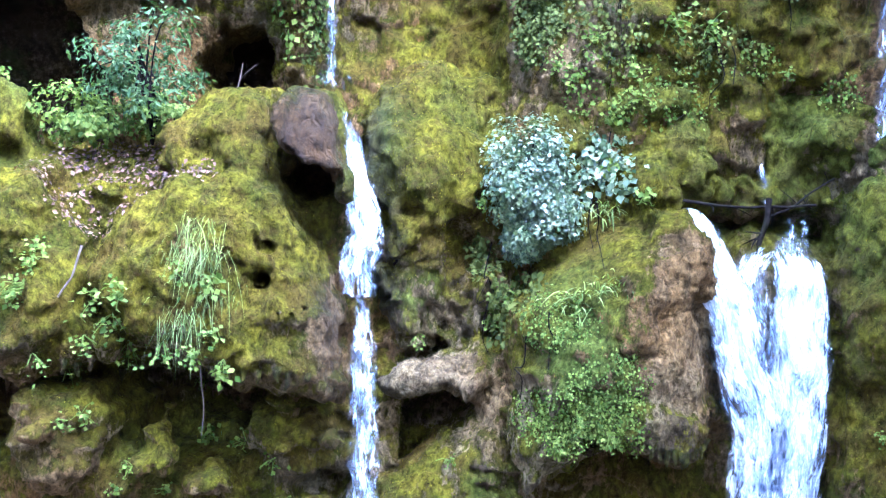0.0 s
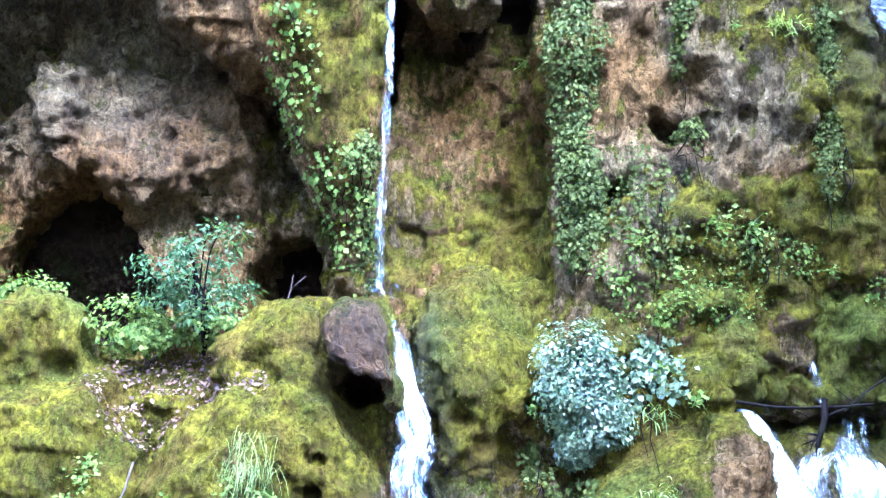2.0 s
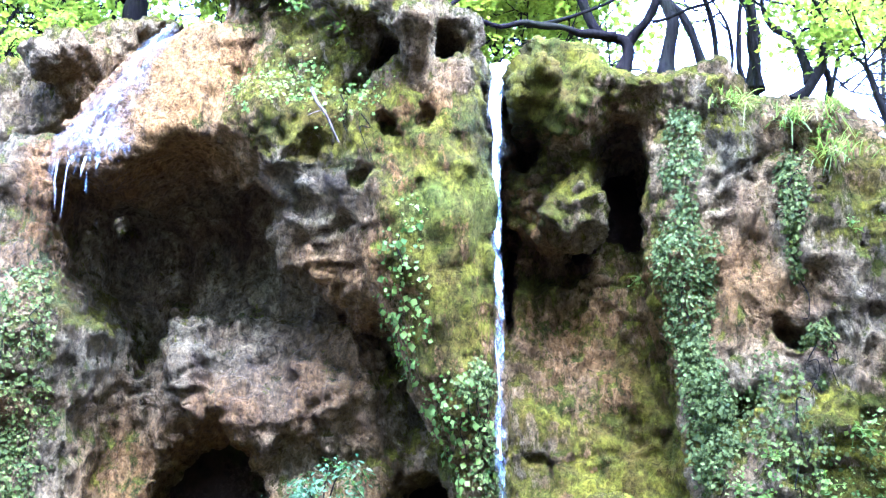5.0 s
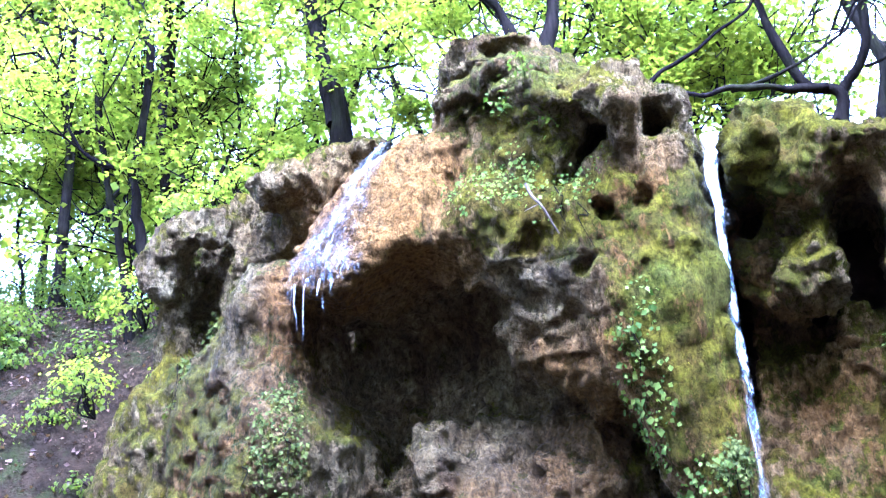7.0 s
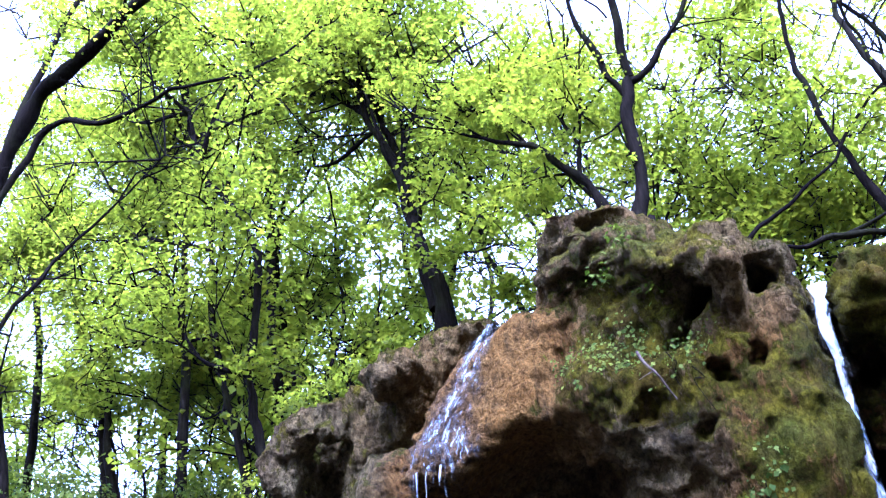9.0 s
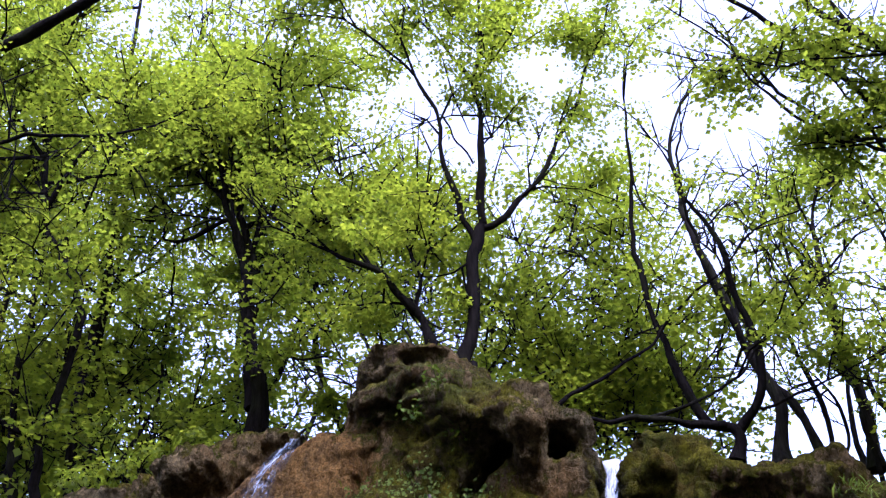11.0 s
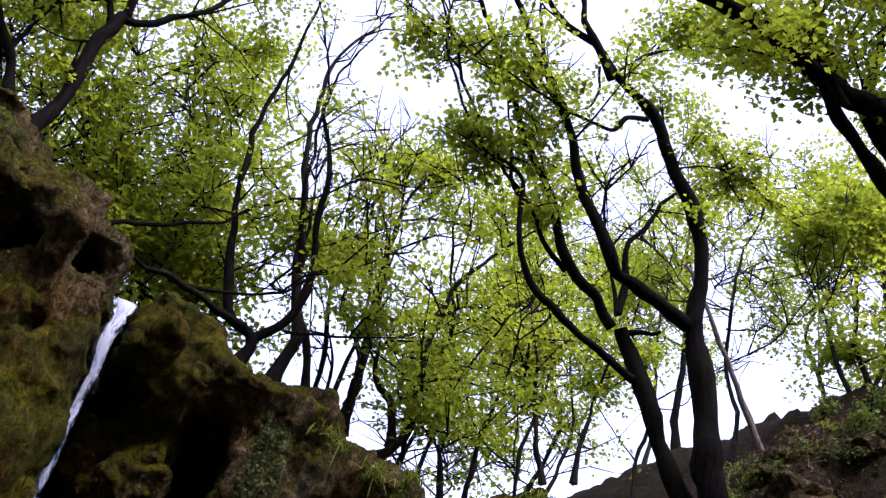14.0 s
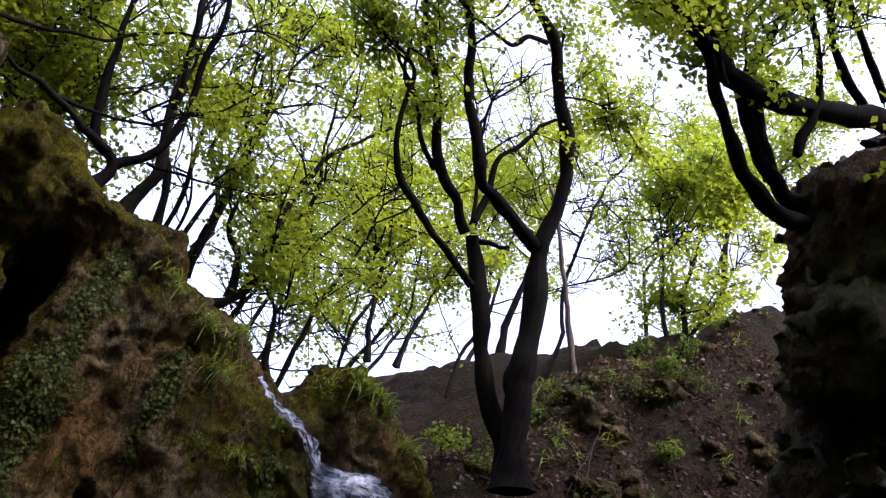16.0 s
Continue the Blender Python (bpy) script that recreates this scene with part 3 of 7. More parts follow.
    s.pillow([(-0.5, 4.82), (-0.34, 4.86), (-0.27, 4.6), (-0.45, 4.36), (-0.58, 4.55)], 9.35, 0.2, 0.08)
    # orange apron of the left fall
    s.pillow([(-3.36, 6.62), (-3.6, 5.3), (-4.0, 5.35), (-4.42, 5.12), (-4.57, 5.51), (-4.56, 6.15), (-4.18, 6.55), (-3.88, 6.75)], 8.6, 0.2, 0.08, 0.22)
    s.pillow([(-4.1, 6.6), (-4.4, 5.96), (-4.35, 5.18), (-4.65, 4.95), (-5.27, 5.11), (-5.1, 5.66), (-4.6, 6.4)], 8.55, 0.15, 0.08, 0.25)
    # Knob top and vault wall: the film also paints shade; buttress: plain darkening.
    stains = [("moss", (-6.2, 8.8, 2.8), (1.0, 0.8, 1.2), 0.3), ("moss", (-6.6, 9.1, 5.6), (1.0, 0.8, 1.2), 0.1), ("wet_and_shade", (-6.0, 8.9, 4.0), (1.2, 0.8, 2.2), 0.55), ("moss", (-2.0, 8.7, 5.1), (0.8, 0.6, 0.6), 0.2), ("moss", (-1.6, 8.7, 4.4), (0.35, 0.6, 0.9), 0.35), ("moss", (-0.4, 9.1, 6.15), (0.35, 0.6, 0.3), 0.7), ("moss", (-3.0, 8.8, 5.6), (0.9, 0.6, 0.35), 0.35), ("moss", (-5.8, 8.8, 4.6), (0.7, 0.8, 1.2), 0.12), ("ochre", (-5.4, 8.7, 5.0), (0.4, 0.7, 0.8), 0.6), ("ochre", (-1.9, 8.7, 5.3), (0.4, 0.6, 0.6), 0.7), ("moss", (2.4, 9.4, 2.5), (1.1, 0.8, 0.8), 0.15), ("moss", (1.0, 9.6, 2.2), (0.8, 0.8, 0.5), 0.3), ("moss", (-1.4, 9.0, 3.2), (0.4, 0.8, 1.7), 0.3), ("moss", (0.35, 10, 3.0), (0.45, 0.8, 1.2), 0.4), ("moss", (-0.5, 9.0, 5.8), (0.35, 0.6, 0.35), 1.2), ("moss", (-0.42, 9.2, 4.6), (0.25, 0.5, 0.4), 0.1), ("moss", (-3.0, 8.9, 7.0), (0.9, 0.8, 0.6), 0.15), ("wet_and_shade", (-3.0, 9.0, 7.2), (0.9, 0.8, 0.5), 0.35), ("moss", (-1.0, 9.3, 5.0), (0.2, 0.8, 1.0), 0.5),
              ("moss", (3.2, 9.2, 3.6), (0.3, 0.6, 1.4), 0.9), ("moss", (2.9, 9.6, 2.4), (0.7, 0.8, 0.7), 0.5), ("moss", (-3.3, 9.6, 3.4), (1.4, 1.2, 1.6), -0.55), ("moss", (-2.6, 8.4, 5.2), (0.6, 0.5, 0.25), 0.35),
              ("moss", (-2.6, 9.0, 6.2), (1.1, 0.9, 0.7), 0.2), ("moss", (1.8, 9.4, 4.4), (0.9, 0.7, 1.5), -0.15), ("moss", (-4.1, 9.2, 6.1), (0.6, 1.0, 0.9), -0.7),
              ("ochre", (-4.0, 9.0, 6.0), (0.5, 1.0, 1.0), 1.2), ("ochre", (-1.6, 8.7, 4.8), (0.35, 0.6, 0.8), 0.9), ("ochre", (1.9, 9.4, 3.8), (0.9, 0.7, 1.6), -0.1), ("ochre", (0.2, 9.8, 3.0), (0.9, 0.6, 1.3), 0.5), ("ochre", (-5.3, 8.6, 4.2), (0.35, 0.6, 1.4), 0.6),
              ("wet_and_shade", (-4.7, 8.6, 5.6), (0.3, 0.8, 0.7), 0.6), ("ochre", (-4.95, 8.6, 5.6), (0.4, 0.8, 0.8), 1.3), ("moss", (-4.95, 8.6, 5.6), (0.4, 0.8, 0.7), -0.5), ("wet_and_shade", (4.0, 9.1, 3.0), (0.3, 0.6, 1.6), 0.7), ("moss", (4.0, 9.1, 3.0), (0.25, 0.6, 1.6), -0.4), ("wet_and_shade", (-0.9, 9.4, 5.6), (0.25, 0.6, 0.8), 0.8), ("wet_and_shade", (-2.5, 8.4, 4.85), (0.6, 0.5, 0.25), 0.8), ("wet_and_shade", (3.3, 9.2, 4.3), (0.3, 0.5, 0.8), 0.6), ("wet_and_shade", (-3.4, 9.6, 3.1), (1.5, 1.0, 0.9), 0.5), ("ochre", (-3.4, 9.5, 3.2), (1.4, 1.0, 0.9), 0.15)]
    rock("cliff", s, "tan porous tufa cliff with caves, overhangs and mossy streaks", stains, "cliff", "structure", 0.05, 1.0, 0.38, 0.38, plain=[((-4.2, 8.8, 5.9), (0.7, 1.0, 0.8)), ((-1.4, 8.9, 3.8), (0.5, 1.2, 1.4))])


def build_left_ledge():
    crag = np.random.default_rng(8)
    s = Solid((-6.2, 7.0, -3.4), (-0.1, 10.6, 2.4), 0.06)
    s.join(np.maximum(8.85 + 0.12 * s.z - s.y, s.z - 0.75) * 0.9, 0.1)
    s.pillow([(-2.55, 0.47), (-2.11, 0.92), (-1.55, 1.0), (-1.27, 0.89), (-1.08, 0.62), (-0.87, 0.26), (-0.66, -0.16), (-0.58, -0.83), (-0.81, -0.94), (-1.43, -0.84), (-1.91, -0.62), (-2.39, -0.46), (-2.78, 0.0)], 7.95, 0.55, 0.12, 0.12)
    s.pillow([(-5.6, 0.6), (-4.22, 0.7), (-3.25, 0.89), (-3.15, 0.47), (-2.81, 0.11), (-2.66, -0.31), (-2.33, -0.48), (-2.56, -0.69), (-3.32, -0.94), (-4.23, -1.0), (-5.6, -1.0)], 8.1, 0.4, 0.12, 0.12)
    s.pillow([(-2.29, 0.93), (-2.3, 1.27), (-1.78, 1.6), (-1.39, 1.62), (-1.22, 1.0), (-1.35, 0.7), (-1.65, 0.7)], 8.5, 0.3, 0.12, 0.2)
    s.pillow([(-5.6, 1.1), (-4.4, 1.15), (-3.2, 1.0), (-2.2, 1.12), (-2.2, 0.3), (-5.6, 0.3)], 9.0, 0.35, 0.15, 0.3)
    s.lump((-4.0, 9.25, 1.2), (0.48, 0.42, 0.4), 0.12)
    # undercut with crags below
    s.hole((-1.6, 8.2, -1.22), (0.95, 1.3, 0.42), 0.06)
    s.hole((-0.75, 8.1, -1.75), (0.35, 0.9, 0.4), 0.1)
    s.hole((-3.7, 8.2, -1.3), (0.4, 1.3, 0.6), 0.06)
    s.hole((-2.3, 8.2, -1.02), (0.4, 1.2, 0.2), 0.06)
    s.pillow([(-1.48, -1.12), (-0.84, -1.03), (-0.61, -1.22), (-0.67, -1.53), (-1.01, -1.71), (-1.47, -1.48)], 8.4, 0.22, 0.06)
    s.pillow([(-3.33, -1.0), (-2.68, -0.9), (-2.41, -1.21), (-2.57, -1.52), (-2.95, -1.9), (-3.25, -1.87), (-3.35, -1.47)], 8.15, 0.25, 0.06)
    s.pillow([(-2.98, -1.62), (-2.44, -1.37), (-2.13, -1.6), (-1.52, -1.7), (-1.4, -2.6), (-3.12, -2.6)], 8.4, 0.3, 0.06)
    s.hole((-1.28, 8.0, 0.38), (0.035, 0.35, 0.03), 0.03)
    s.hole((-1.26, 8.0, 0.15), (0.03, 0.35, 0.025), 0.03)
    # broken knobs of tufa in the undercut
    for _ in range(34):
        r = crag.uniform(0.07, 0.2)
        s.lump((crag.uniform(-3.3, -0.7), crag.uniform(8.15, 8.75), crag.uniform(-2.3, -0.95)), (r * crag.uniform(1.0, 1.7), r * 1.3, r * crag.uniform(0.5, 0.9)), 0.05, crag.uniform(-25, 25))
    s.hole((-1.43, 8.4, 1.28), (0.09, 0.3, 0.06), 0.03)
    s.hole((-0.92, 8.2, -0.1), (0.035, 0.3, 0.04), 0.02)
    s.roughen([(1.2, 0.08, 1.0, False), (0.5, 0.07, 1.0, True), (0.2, 0.04, 1.0, False)], 31.0)
    s.pillow([(-1.3, 1.55), (-1.16, 1.66), (-0.9, 1.67), (-0.83, 1.49), (-0.74, 1.18), (-0.63, 0.93), (-0.68, 0.8), (-0.92, 0.9), (-1.22, 1.2), (-1.25, 1.35)], 8.2, 0.1, 0.04, 0.25)
    s.cave([(-1.29, 0.92), (-1.2, 0.95), (-1.1, 1.03), (-1.16, 1.2), (-1.06, 1.16), (-0.95, 1.04), (-0.71, 1.0), (-0.68, 0.9), (-0.79, 0.78), (-0.97, 0.7), (-1.11, 0.67), (-1.18, 0.8)], 8.4, 1.1, 0.02, 0.0)
    stains = [("moss", (-1.8, 8.4, 0.6), (1.6, 1.2, 0.9), 0.35), ("moss", (-2.0, 8.4, -1.3), (1.8, 1.0, 0.5), 0.05), ("moss", (-0.95, 8.3, 1.25), (0.3, 0.6, 0.4), -0.9), ("wet_and_shade", (-0.95, 8.3, 1.3), (0.34, 0.5, 0.5), 1.3), ("ochre", (-0.95, 8.3, 1.2), (0.34, 0.5, 0.5), 0.9),
              ("moss", (-0.72, 8.2, -0.2), (0.16, 0.6, 0.6), -0.6), ("wet_and_shade", (-0.7, 8.2, -0.2), (0.2, 0.6, 0.7), 0.9), ("moss", (-1.9, 7.9, 0.4), (0.4, 0.5, 0.3), -0.3), ("ochre", (-1.8, 8.0, 0.3), (0.5, 0.5, 0.4), 0.6), ("moss", (-2.5, 9.0, 1.0), (0.6, 0.5, 0.3), -0.4), ("moss", (-4.0, 9.1, 1.2), (0.6, 0.6, 0.5), 0.7)]
    rock("mossy_ledge", s, "undercut rock ledge padded with yellow-green moss", stains, "rock", "", 0.036, 3.0, 0.56, 0.4)


def build_centre():
    s = Solid((-0.75, 7.4, -3.2), (1.5, 10.6, 2.5), 0.055)
    s.join(np.maximum(9.3 + 0.1 * s.z - s.y, s.z - 0.4), 0.1)
    s.pillow([(-0.57, 1.3), (-0.5, 1.68), (-0.3, 1.86), (0.0, 1.93), (0.18, 1.8), (0.3, 1.5), (0.34, 1.2), (0.26, 0.9), (0.1, 0.7), (-0.2, 0.7), (-0.5, 0.95)], 8.85, 0.28, 0.15, 0.35)
    s.lump((0.62, 9.75, 1.5), (0.4, 0.4, 0.4), 0.2)
    s.lump((0.02, 9.0, 0.85), (0.42, 0.3, 0.35), 0.25)
    s.pillow([(-0.44, 0.55), (0.02, 0.76), (0.21, 0.49), (0.21, -0.22), (0.35, -0.41), (-0.09, -0.6), (-0.37, -0.26), (-0.49, 0.19)], 8.65, 0.3, 0.08, 0.1)
    s.lump((0.65, 9.5, 0.55), (0.65, 0.6, 0.95), 0.15)
    s.pillow([(-0.25, -0.59), (0.2, -0.48), (0.64, -0.4), (0.74, -0.72), (0.58, -0.96), (0.28, -0.85), (-0.16, -1.0), (-0.29, -0.84)], 8.45, 0.25, 0.07)
    s.pillow([(0.72, -0.12), (0.68, -0.82), (0.35, -1.21), (-0.16, -1.7), (-0.49, -2.04), (-0.5, -3.0), (1.0, -3.0), (1.05, -1.31), (0.89, -0.51)], 8.35, 0.3, 0.08, 0.15)
    s.lump((0.42, 9.1, -0.1), (0.4, 0.45, 0.45), 0.12)
    s.lump((0.9, 9.9, 1.4), (0.7, 0.6, 0.4), 0.2)
    s.hole((0.05, 8.4, -1.1), (0.3, 0.9, 0.16), 0.05, -10)
    s.hole((0.58, 8.7, 0.02), (0.05, 0.25, 0.05), 0.03)
    s.roughen([(0.9, 0.1, 1.0, False), (0.42, 0.07, 0.6, True), (0.18, 0.04, 1.0, False)], 57.0)
    stains = [("moss", (0.0, 9.1, 1.3), (0.7, 0.8, 0.7), 0.5), ("wet_and_shade", (-0.52, 9.0, 1.2), (0.16, 0.6, 0.8), 0.8), ("wet_and_shade", (-0.35, 8.7, 0.0), (0.22, 0.6, 0.9), 0.9), ("moss", (0.1, 8.5, -0.7), (0.6, 0.6, 0.3), -0.7), ("moss", (0.1, 8.6, -1.8), (0.6, 0.6, 0.5), 0.25), ("wet_and_shade", (0.15, 8.5, -0.7), (0.5, 0.5, 0.3), 0.45), ("fresh", (-0.4, 9.0, 1.2), (0.12, 0.6, 0.6), 0.35)]
    rock("mossy_boulder", s, "rounded moss-covered tufa hump beside the cascade", stains, "rock", "", 0.04, 5.0, 0.58, 0.3)


def build_right_ledge():
    s = Solid((0.7, 7.2, -3.2), (5.2, 10.6, 2.6), 0.06)
    s.join(np.maximum(9.1 + 0.1 * s.z - s.y, s.z - 0.6), 0.1)
    s.pillow([(0.79, -0.06), (1.18, 0.35), (1.76, 0.67), (2.07, 0.81), (2.24, 0.7), (2.36, -0.14), (2.5, -0.86), (2.42, -1.14), (2.28, -1.3), (1.78, -1.16), (1.13, -1.4), (1.0, -1.59), (0.8, -1.23), (0.77, -0.49)], 7.9, 0.6, 0.12, 0.12)
    s.lump((2.08, 8.4, 0.4), (0.25, 0.3, 0.38), 0.1)
    s.lump((1.95, 8.95, 0.98), (0.28, 0.3, 0.24), 0.08)
    s.lump((1.35, 9.2, 0.6), (0.5, 0.5, 0.6), 0.15)
    s.pillow([(1.74, 1.22), (1.87, 1.51), (2.22, 1.66), (2.58, 1.59), (2.72, 1.29), (2.7, 0.9), (2.19, 0.8), (1.81, 1.0)], 8.78, 0.35, 0.08, 0.15)
    s.pillow([(2.98, 1.56), (3.29, 1.89), (3.64, 2.07), (4.13, 1.9), (4.6, 1.7), (4.6, 1.0), (3.8, 1.05), (3.38, 1.05), (3.04, 1.2)], 8.85, 0.4, 0.08, 0.15)
    s.pillow([(2.5, 2.06), (2.67, 2.31), (3.0, 2.25), (3.51, 2.07), (3.43, 1.7), (2.7, 1.7)], 9.6, 0.3, 0.1, 0.1)
    s.lump((3.3, 9.25, 1.1), (0.3, 0.3, 0.25), 0.08)
    s.pillow([(0.85, 1.4), (1.15, 1.9), (1.9, 2.15), (2.6, 2.3), (3.3, 2.35), (3.9, 2.1), (3.9, 0.8), (0.85, 0.7)], 9.15, 0.5, 0.1, 0.4)
    s.lump((2.0, 9.2, 1.75), (0.4, 0.3, 0.2), 0.1)
    s.lump((1.25, 9.2, 1.5), (0.35, 0.3, 0.25), 0.1)
    s.lump((2.85, 9.4, 0.35), (0.75, 0.5, 0.42), 0.12)
    s.lump((2.88, 8.75, 0.05), (0.13, 0.35, 0.42), 0.06)
    s.pillow([(3.62, 0.73), (3.71, 1.2), (4.29, 1.35), (5.0, 1.2), (5.0, -3.0), (3.7, -3.0), (3.66, -0.69), (3.6, 0.33)], 8.2, 0.5, 0.12, 0.1)
    s.hole((1.75, 8.0, -1.75), (0.8, 1.0, 0.38), 0.08)
    s.hole((2.9, 9.0, 1.3), (0.12, 0.4, 0.2), 0.06)
    s.hole((2.85, 9.5, 1.62), (0.28, 0.5, 0.1), 0.05)
    s.hole((3.05, 8.9, 0.85), (0.14, 0.3, 0.08), 0.05)
    s.hole((1.5, 8.0, -1.05), (0.2, 0.3, 0.05), 0.04)
    s.roughen([(0.9, 0.07, 1.0, False), (0.4, 0.07, 1.0, True), (0.17, 0.035, 1.0, False)], 83.0)
    stains = [("moss", (2.2, 9.3, 1.9), (1.4, 0.6, 0.5), 0.35), ("fresh", (1.7, 9.3, 1.8), (0.8, 0.6, 0.4), 0.4), ("moss", (4.1, 8.3, -0.2), (0.6, 0.8, 1.4), 0.4), ("moss", (2.15, 8.1, -0.1), (0.3, 0.6, 0.9), -0.5), ("fresh", (1.35, 8.0, -0.5), (0.4, 0.6, 0.7), 1.0), ("moss", (1.4, 8.2, -0.4), (0.5, 0.6, 0.8), 0.35), ("moss", (1.95, 8.8, 1.05), (0.4, 0.5, 0.3), 0.8), ("wet_and_shade", (2.9, 8.7, -0.4), (0.6, 0.6, 0.9), 0.8), ("moss", (2.9, 8.7, -0.3), (0.6, 0.5, 1.2), -0.3), ("moss", (3.6, 9.2, 1.4), (0.8, 0.7, 0.6), 0.45), ("fresh", (3.1, 8.9, 1.5), (0.9, 0.6, 0.5), 0.5), ("moss", (2.3, 9.0, 1.3), (0.6, 0.6, 0.5), 0.45), ("ochre", (4.1, 8.2, -0.8), (0.4, 0.6, 0.9), 0.7), ("ochre", (2.2, 8.2, 0.2), (0.3, 0.5, 0.6), 0.4)]
    rock("mossy_outcrop", s, "mossy rock outcrop beside the white fall", stains, "rock", "", 0.03, 9.0, 0.55, 0.36)


def build_pillar():
    s = Solid((4.4, 3.2, -2.0), (9.0, 7.6, 10.2), 0.08)
    s.join(s.rod((7.05, 5.6, -2.0), (7.0, 5.6, 6.2), 0.65, 0.55), 0.2)
    s.join(s.rod((6.6, 5.4, 6.9), (6.6, 5.4, 8.1), 0.72, 0.85), 0.2)
    s.lump((6.1, 5.0, 4.6), (0.5, 0.5, 0.9), 0.2)
    s.lump((6.45, 5.2, 8.1), (0.85, 0.8, 0.95), 0.1)
    s.lump((5.95, 5.2, 6.6), (0.35, 0.5, 0.5), 0.1)
    s.hole((5.55, 5.0, 4.7), (0.6, 1.3, 1.3), 0.15)
    s.hole((5.75, 5.0, 5.9), (0.4, 0.8, 0.3), 0.1)
    s.lump((7.4, 5.6, 8.6), (1.1, 1.0, 0.9), 0.2)
    s.join(s.rod((8.0, 6.0, -2), (7.7, 5.9, 7.6), 1.1, 1.0), 0.2)
    s.roughen([(1.3, 0.16, 1.0, False), (0.6, 0.2, 1.8, True), (0.28, 0.12, 1.5, False)], 101.0)
    # The dark film over the whole pillar paints shade into its rock colour.
    rock("rock_pillar", s, "tall moss-edged rock pillar with trees on top", [("moss", (5.8, 5.2, 6.2), (0.9, 1.5, 1.6), 0.5), ("ochre", (5.8, 5.0, 7.7), (1.0, 1.0, 0.9), 1.2), ("wet_and_shade", (6.6, 5.0, 5.0), (2.0, 2.0, 4.5), 1.0), ("moss", (6.6, 5.0, 5.0), (2.0, 2.0, 4.5), 0.3)], "rock", "", 0.06, 12.0, 0.2, 0.4, False)


build_cliff()
build_left_ledge()
build_centre()
build_right_ledge()
build_pillar()


# ---- ground: the gorge floor, the wooded slopes and the level above the cliff ----
def ground_height(x, y):
    top = np.interp(x, [-60, -22, -16, -12, -9, -7.5, -5, -3, -1, 0.5, 2, 2.7, 3.4, 4.3, 5.3, 8, 10, 14, 22, 60], [14, 10, 8.2, 7.0, 6.2, 6.0, 6.5, 6.7, 6.0, 5.8, 5.5, 4.8, 5.2, 5.2, 5.6, 8.3, 10.4, 13.3, 16.5, 22])
    top = top + 0.10 * np.clip(y - 12, 0, 40) * (1 - step(1.5, 2.5, x) * (1 - step(4.0, 6.5, x)))
    # Behind the camera an unseen bank is added to cut off low sky.
    floor = -2.6 * step(2.0, 6.0, y) * (1 - step(5, 12, np.abs(x))) + 0.25 * np.clip(np.abs(x) - 8, 0, 30) + 0.85 * np.clip(-y - 3.5, 0, 14)
    start = np.interp(x, [-16, -9.5, -7.5, 4.0, 4.9, 6, 12], [3.5, 6.5, 10.3, 10.3, 7.0, 5.5, 3.5])
    end = np.interp(x, [-16, -9.5, -7.5, 4.0, 4.9, 6, 12], [12.5, 11.5, 10.9, 10.9, 9.4, 9.4, 11.0])
    w = np.clip((y - start) / (end - start), 0, 1)
    w = 0.55 * w + 0.45 * w * w * (3 - 2 * w)
    return floor + (top - floor) * w


def build_ground():
    near = np.concatenate([np.linspace(-22, -10, 60), np.linspace(-9.8, 12, 150), np.linspace(12.2, 24, 60)])
    far = np.array([30, 40, 55, 80, 130, 220, 400])
    xs = np.concatenate([-far[::-1], near, far])
    ys = np.concatenate([-far[::-1], np.linspace(-22, 3, 40), np.linspace(3.2, 16, 110), np.linspace(16.3, 30, 40), far[1:]])
    gx, gy = np.meshgrid(xs, ys, indexing="ij")
    p = np.stack([gx.ravel(), gy.ravel(), np.zeros(gx.size)], 1)
    z = ground_height(p[:, 0], p[:, 1])
    keep = 1 - step(0, 3, -p[:, 1]) * 0.6
    p[:, 2] = z + keep * ((0.16 + 0.2 * step(4.5, 6, p[:, 0])) * fbm(p, 0.55, 4) + (0.05 + 0.2 * step(4.5, 6, p[:, 0])) * fbm(p, 2.0, 4, 0.5))
    i = np.arange(gx.size).reshape(gx.shape)
    q = np.stack([i[:-1, :-1], i[1:, :-1], i[1:, 1:], i[:-1, 1:]], 2).reshape(-1, 4)
    ob = made("ground", p, q, SOIL)
    tagged(ob, "steep wooded ground of brown earth, roots and leaf litter", "ground", kind="structure")


build_ground()


# ---- tubes, leaves and water ----
def curve(points, n):
    """A smooth path through the points, n rows."""
    p = np.array(points, float)
    p = np.vstack([2 * p[0] - p[1], p, 2 * p[-1] - p[-2]])
    t = np.linspace(0, len(points) - 1 - 1e-6, n)
    i, f = t.astype(int), (t % 1)[:, None]
    a, b, c, d = p[i], p[i + 1], p[i + 2], p[i + 3]
    return 0.5 * (2 * b + (c - a) * f + (2 * a - 5 * b + 4 * c - d) * f**2 + (3 * b - a - 3 * c + d) * f**3)


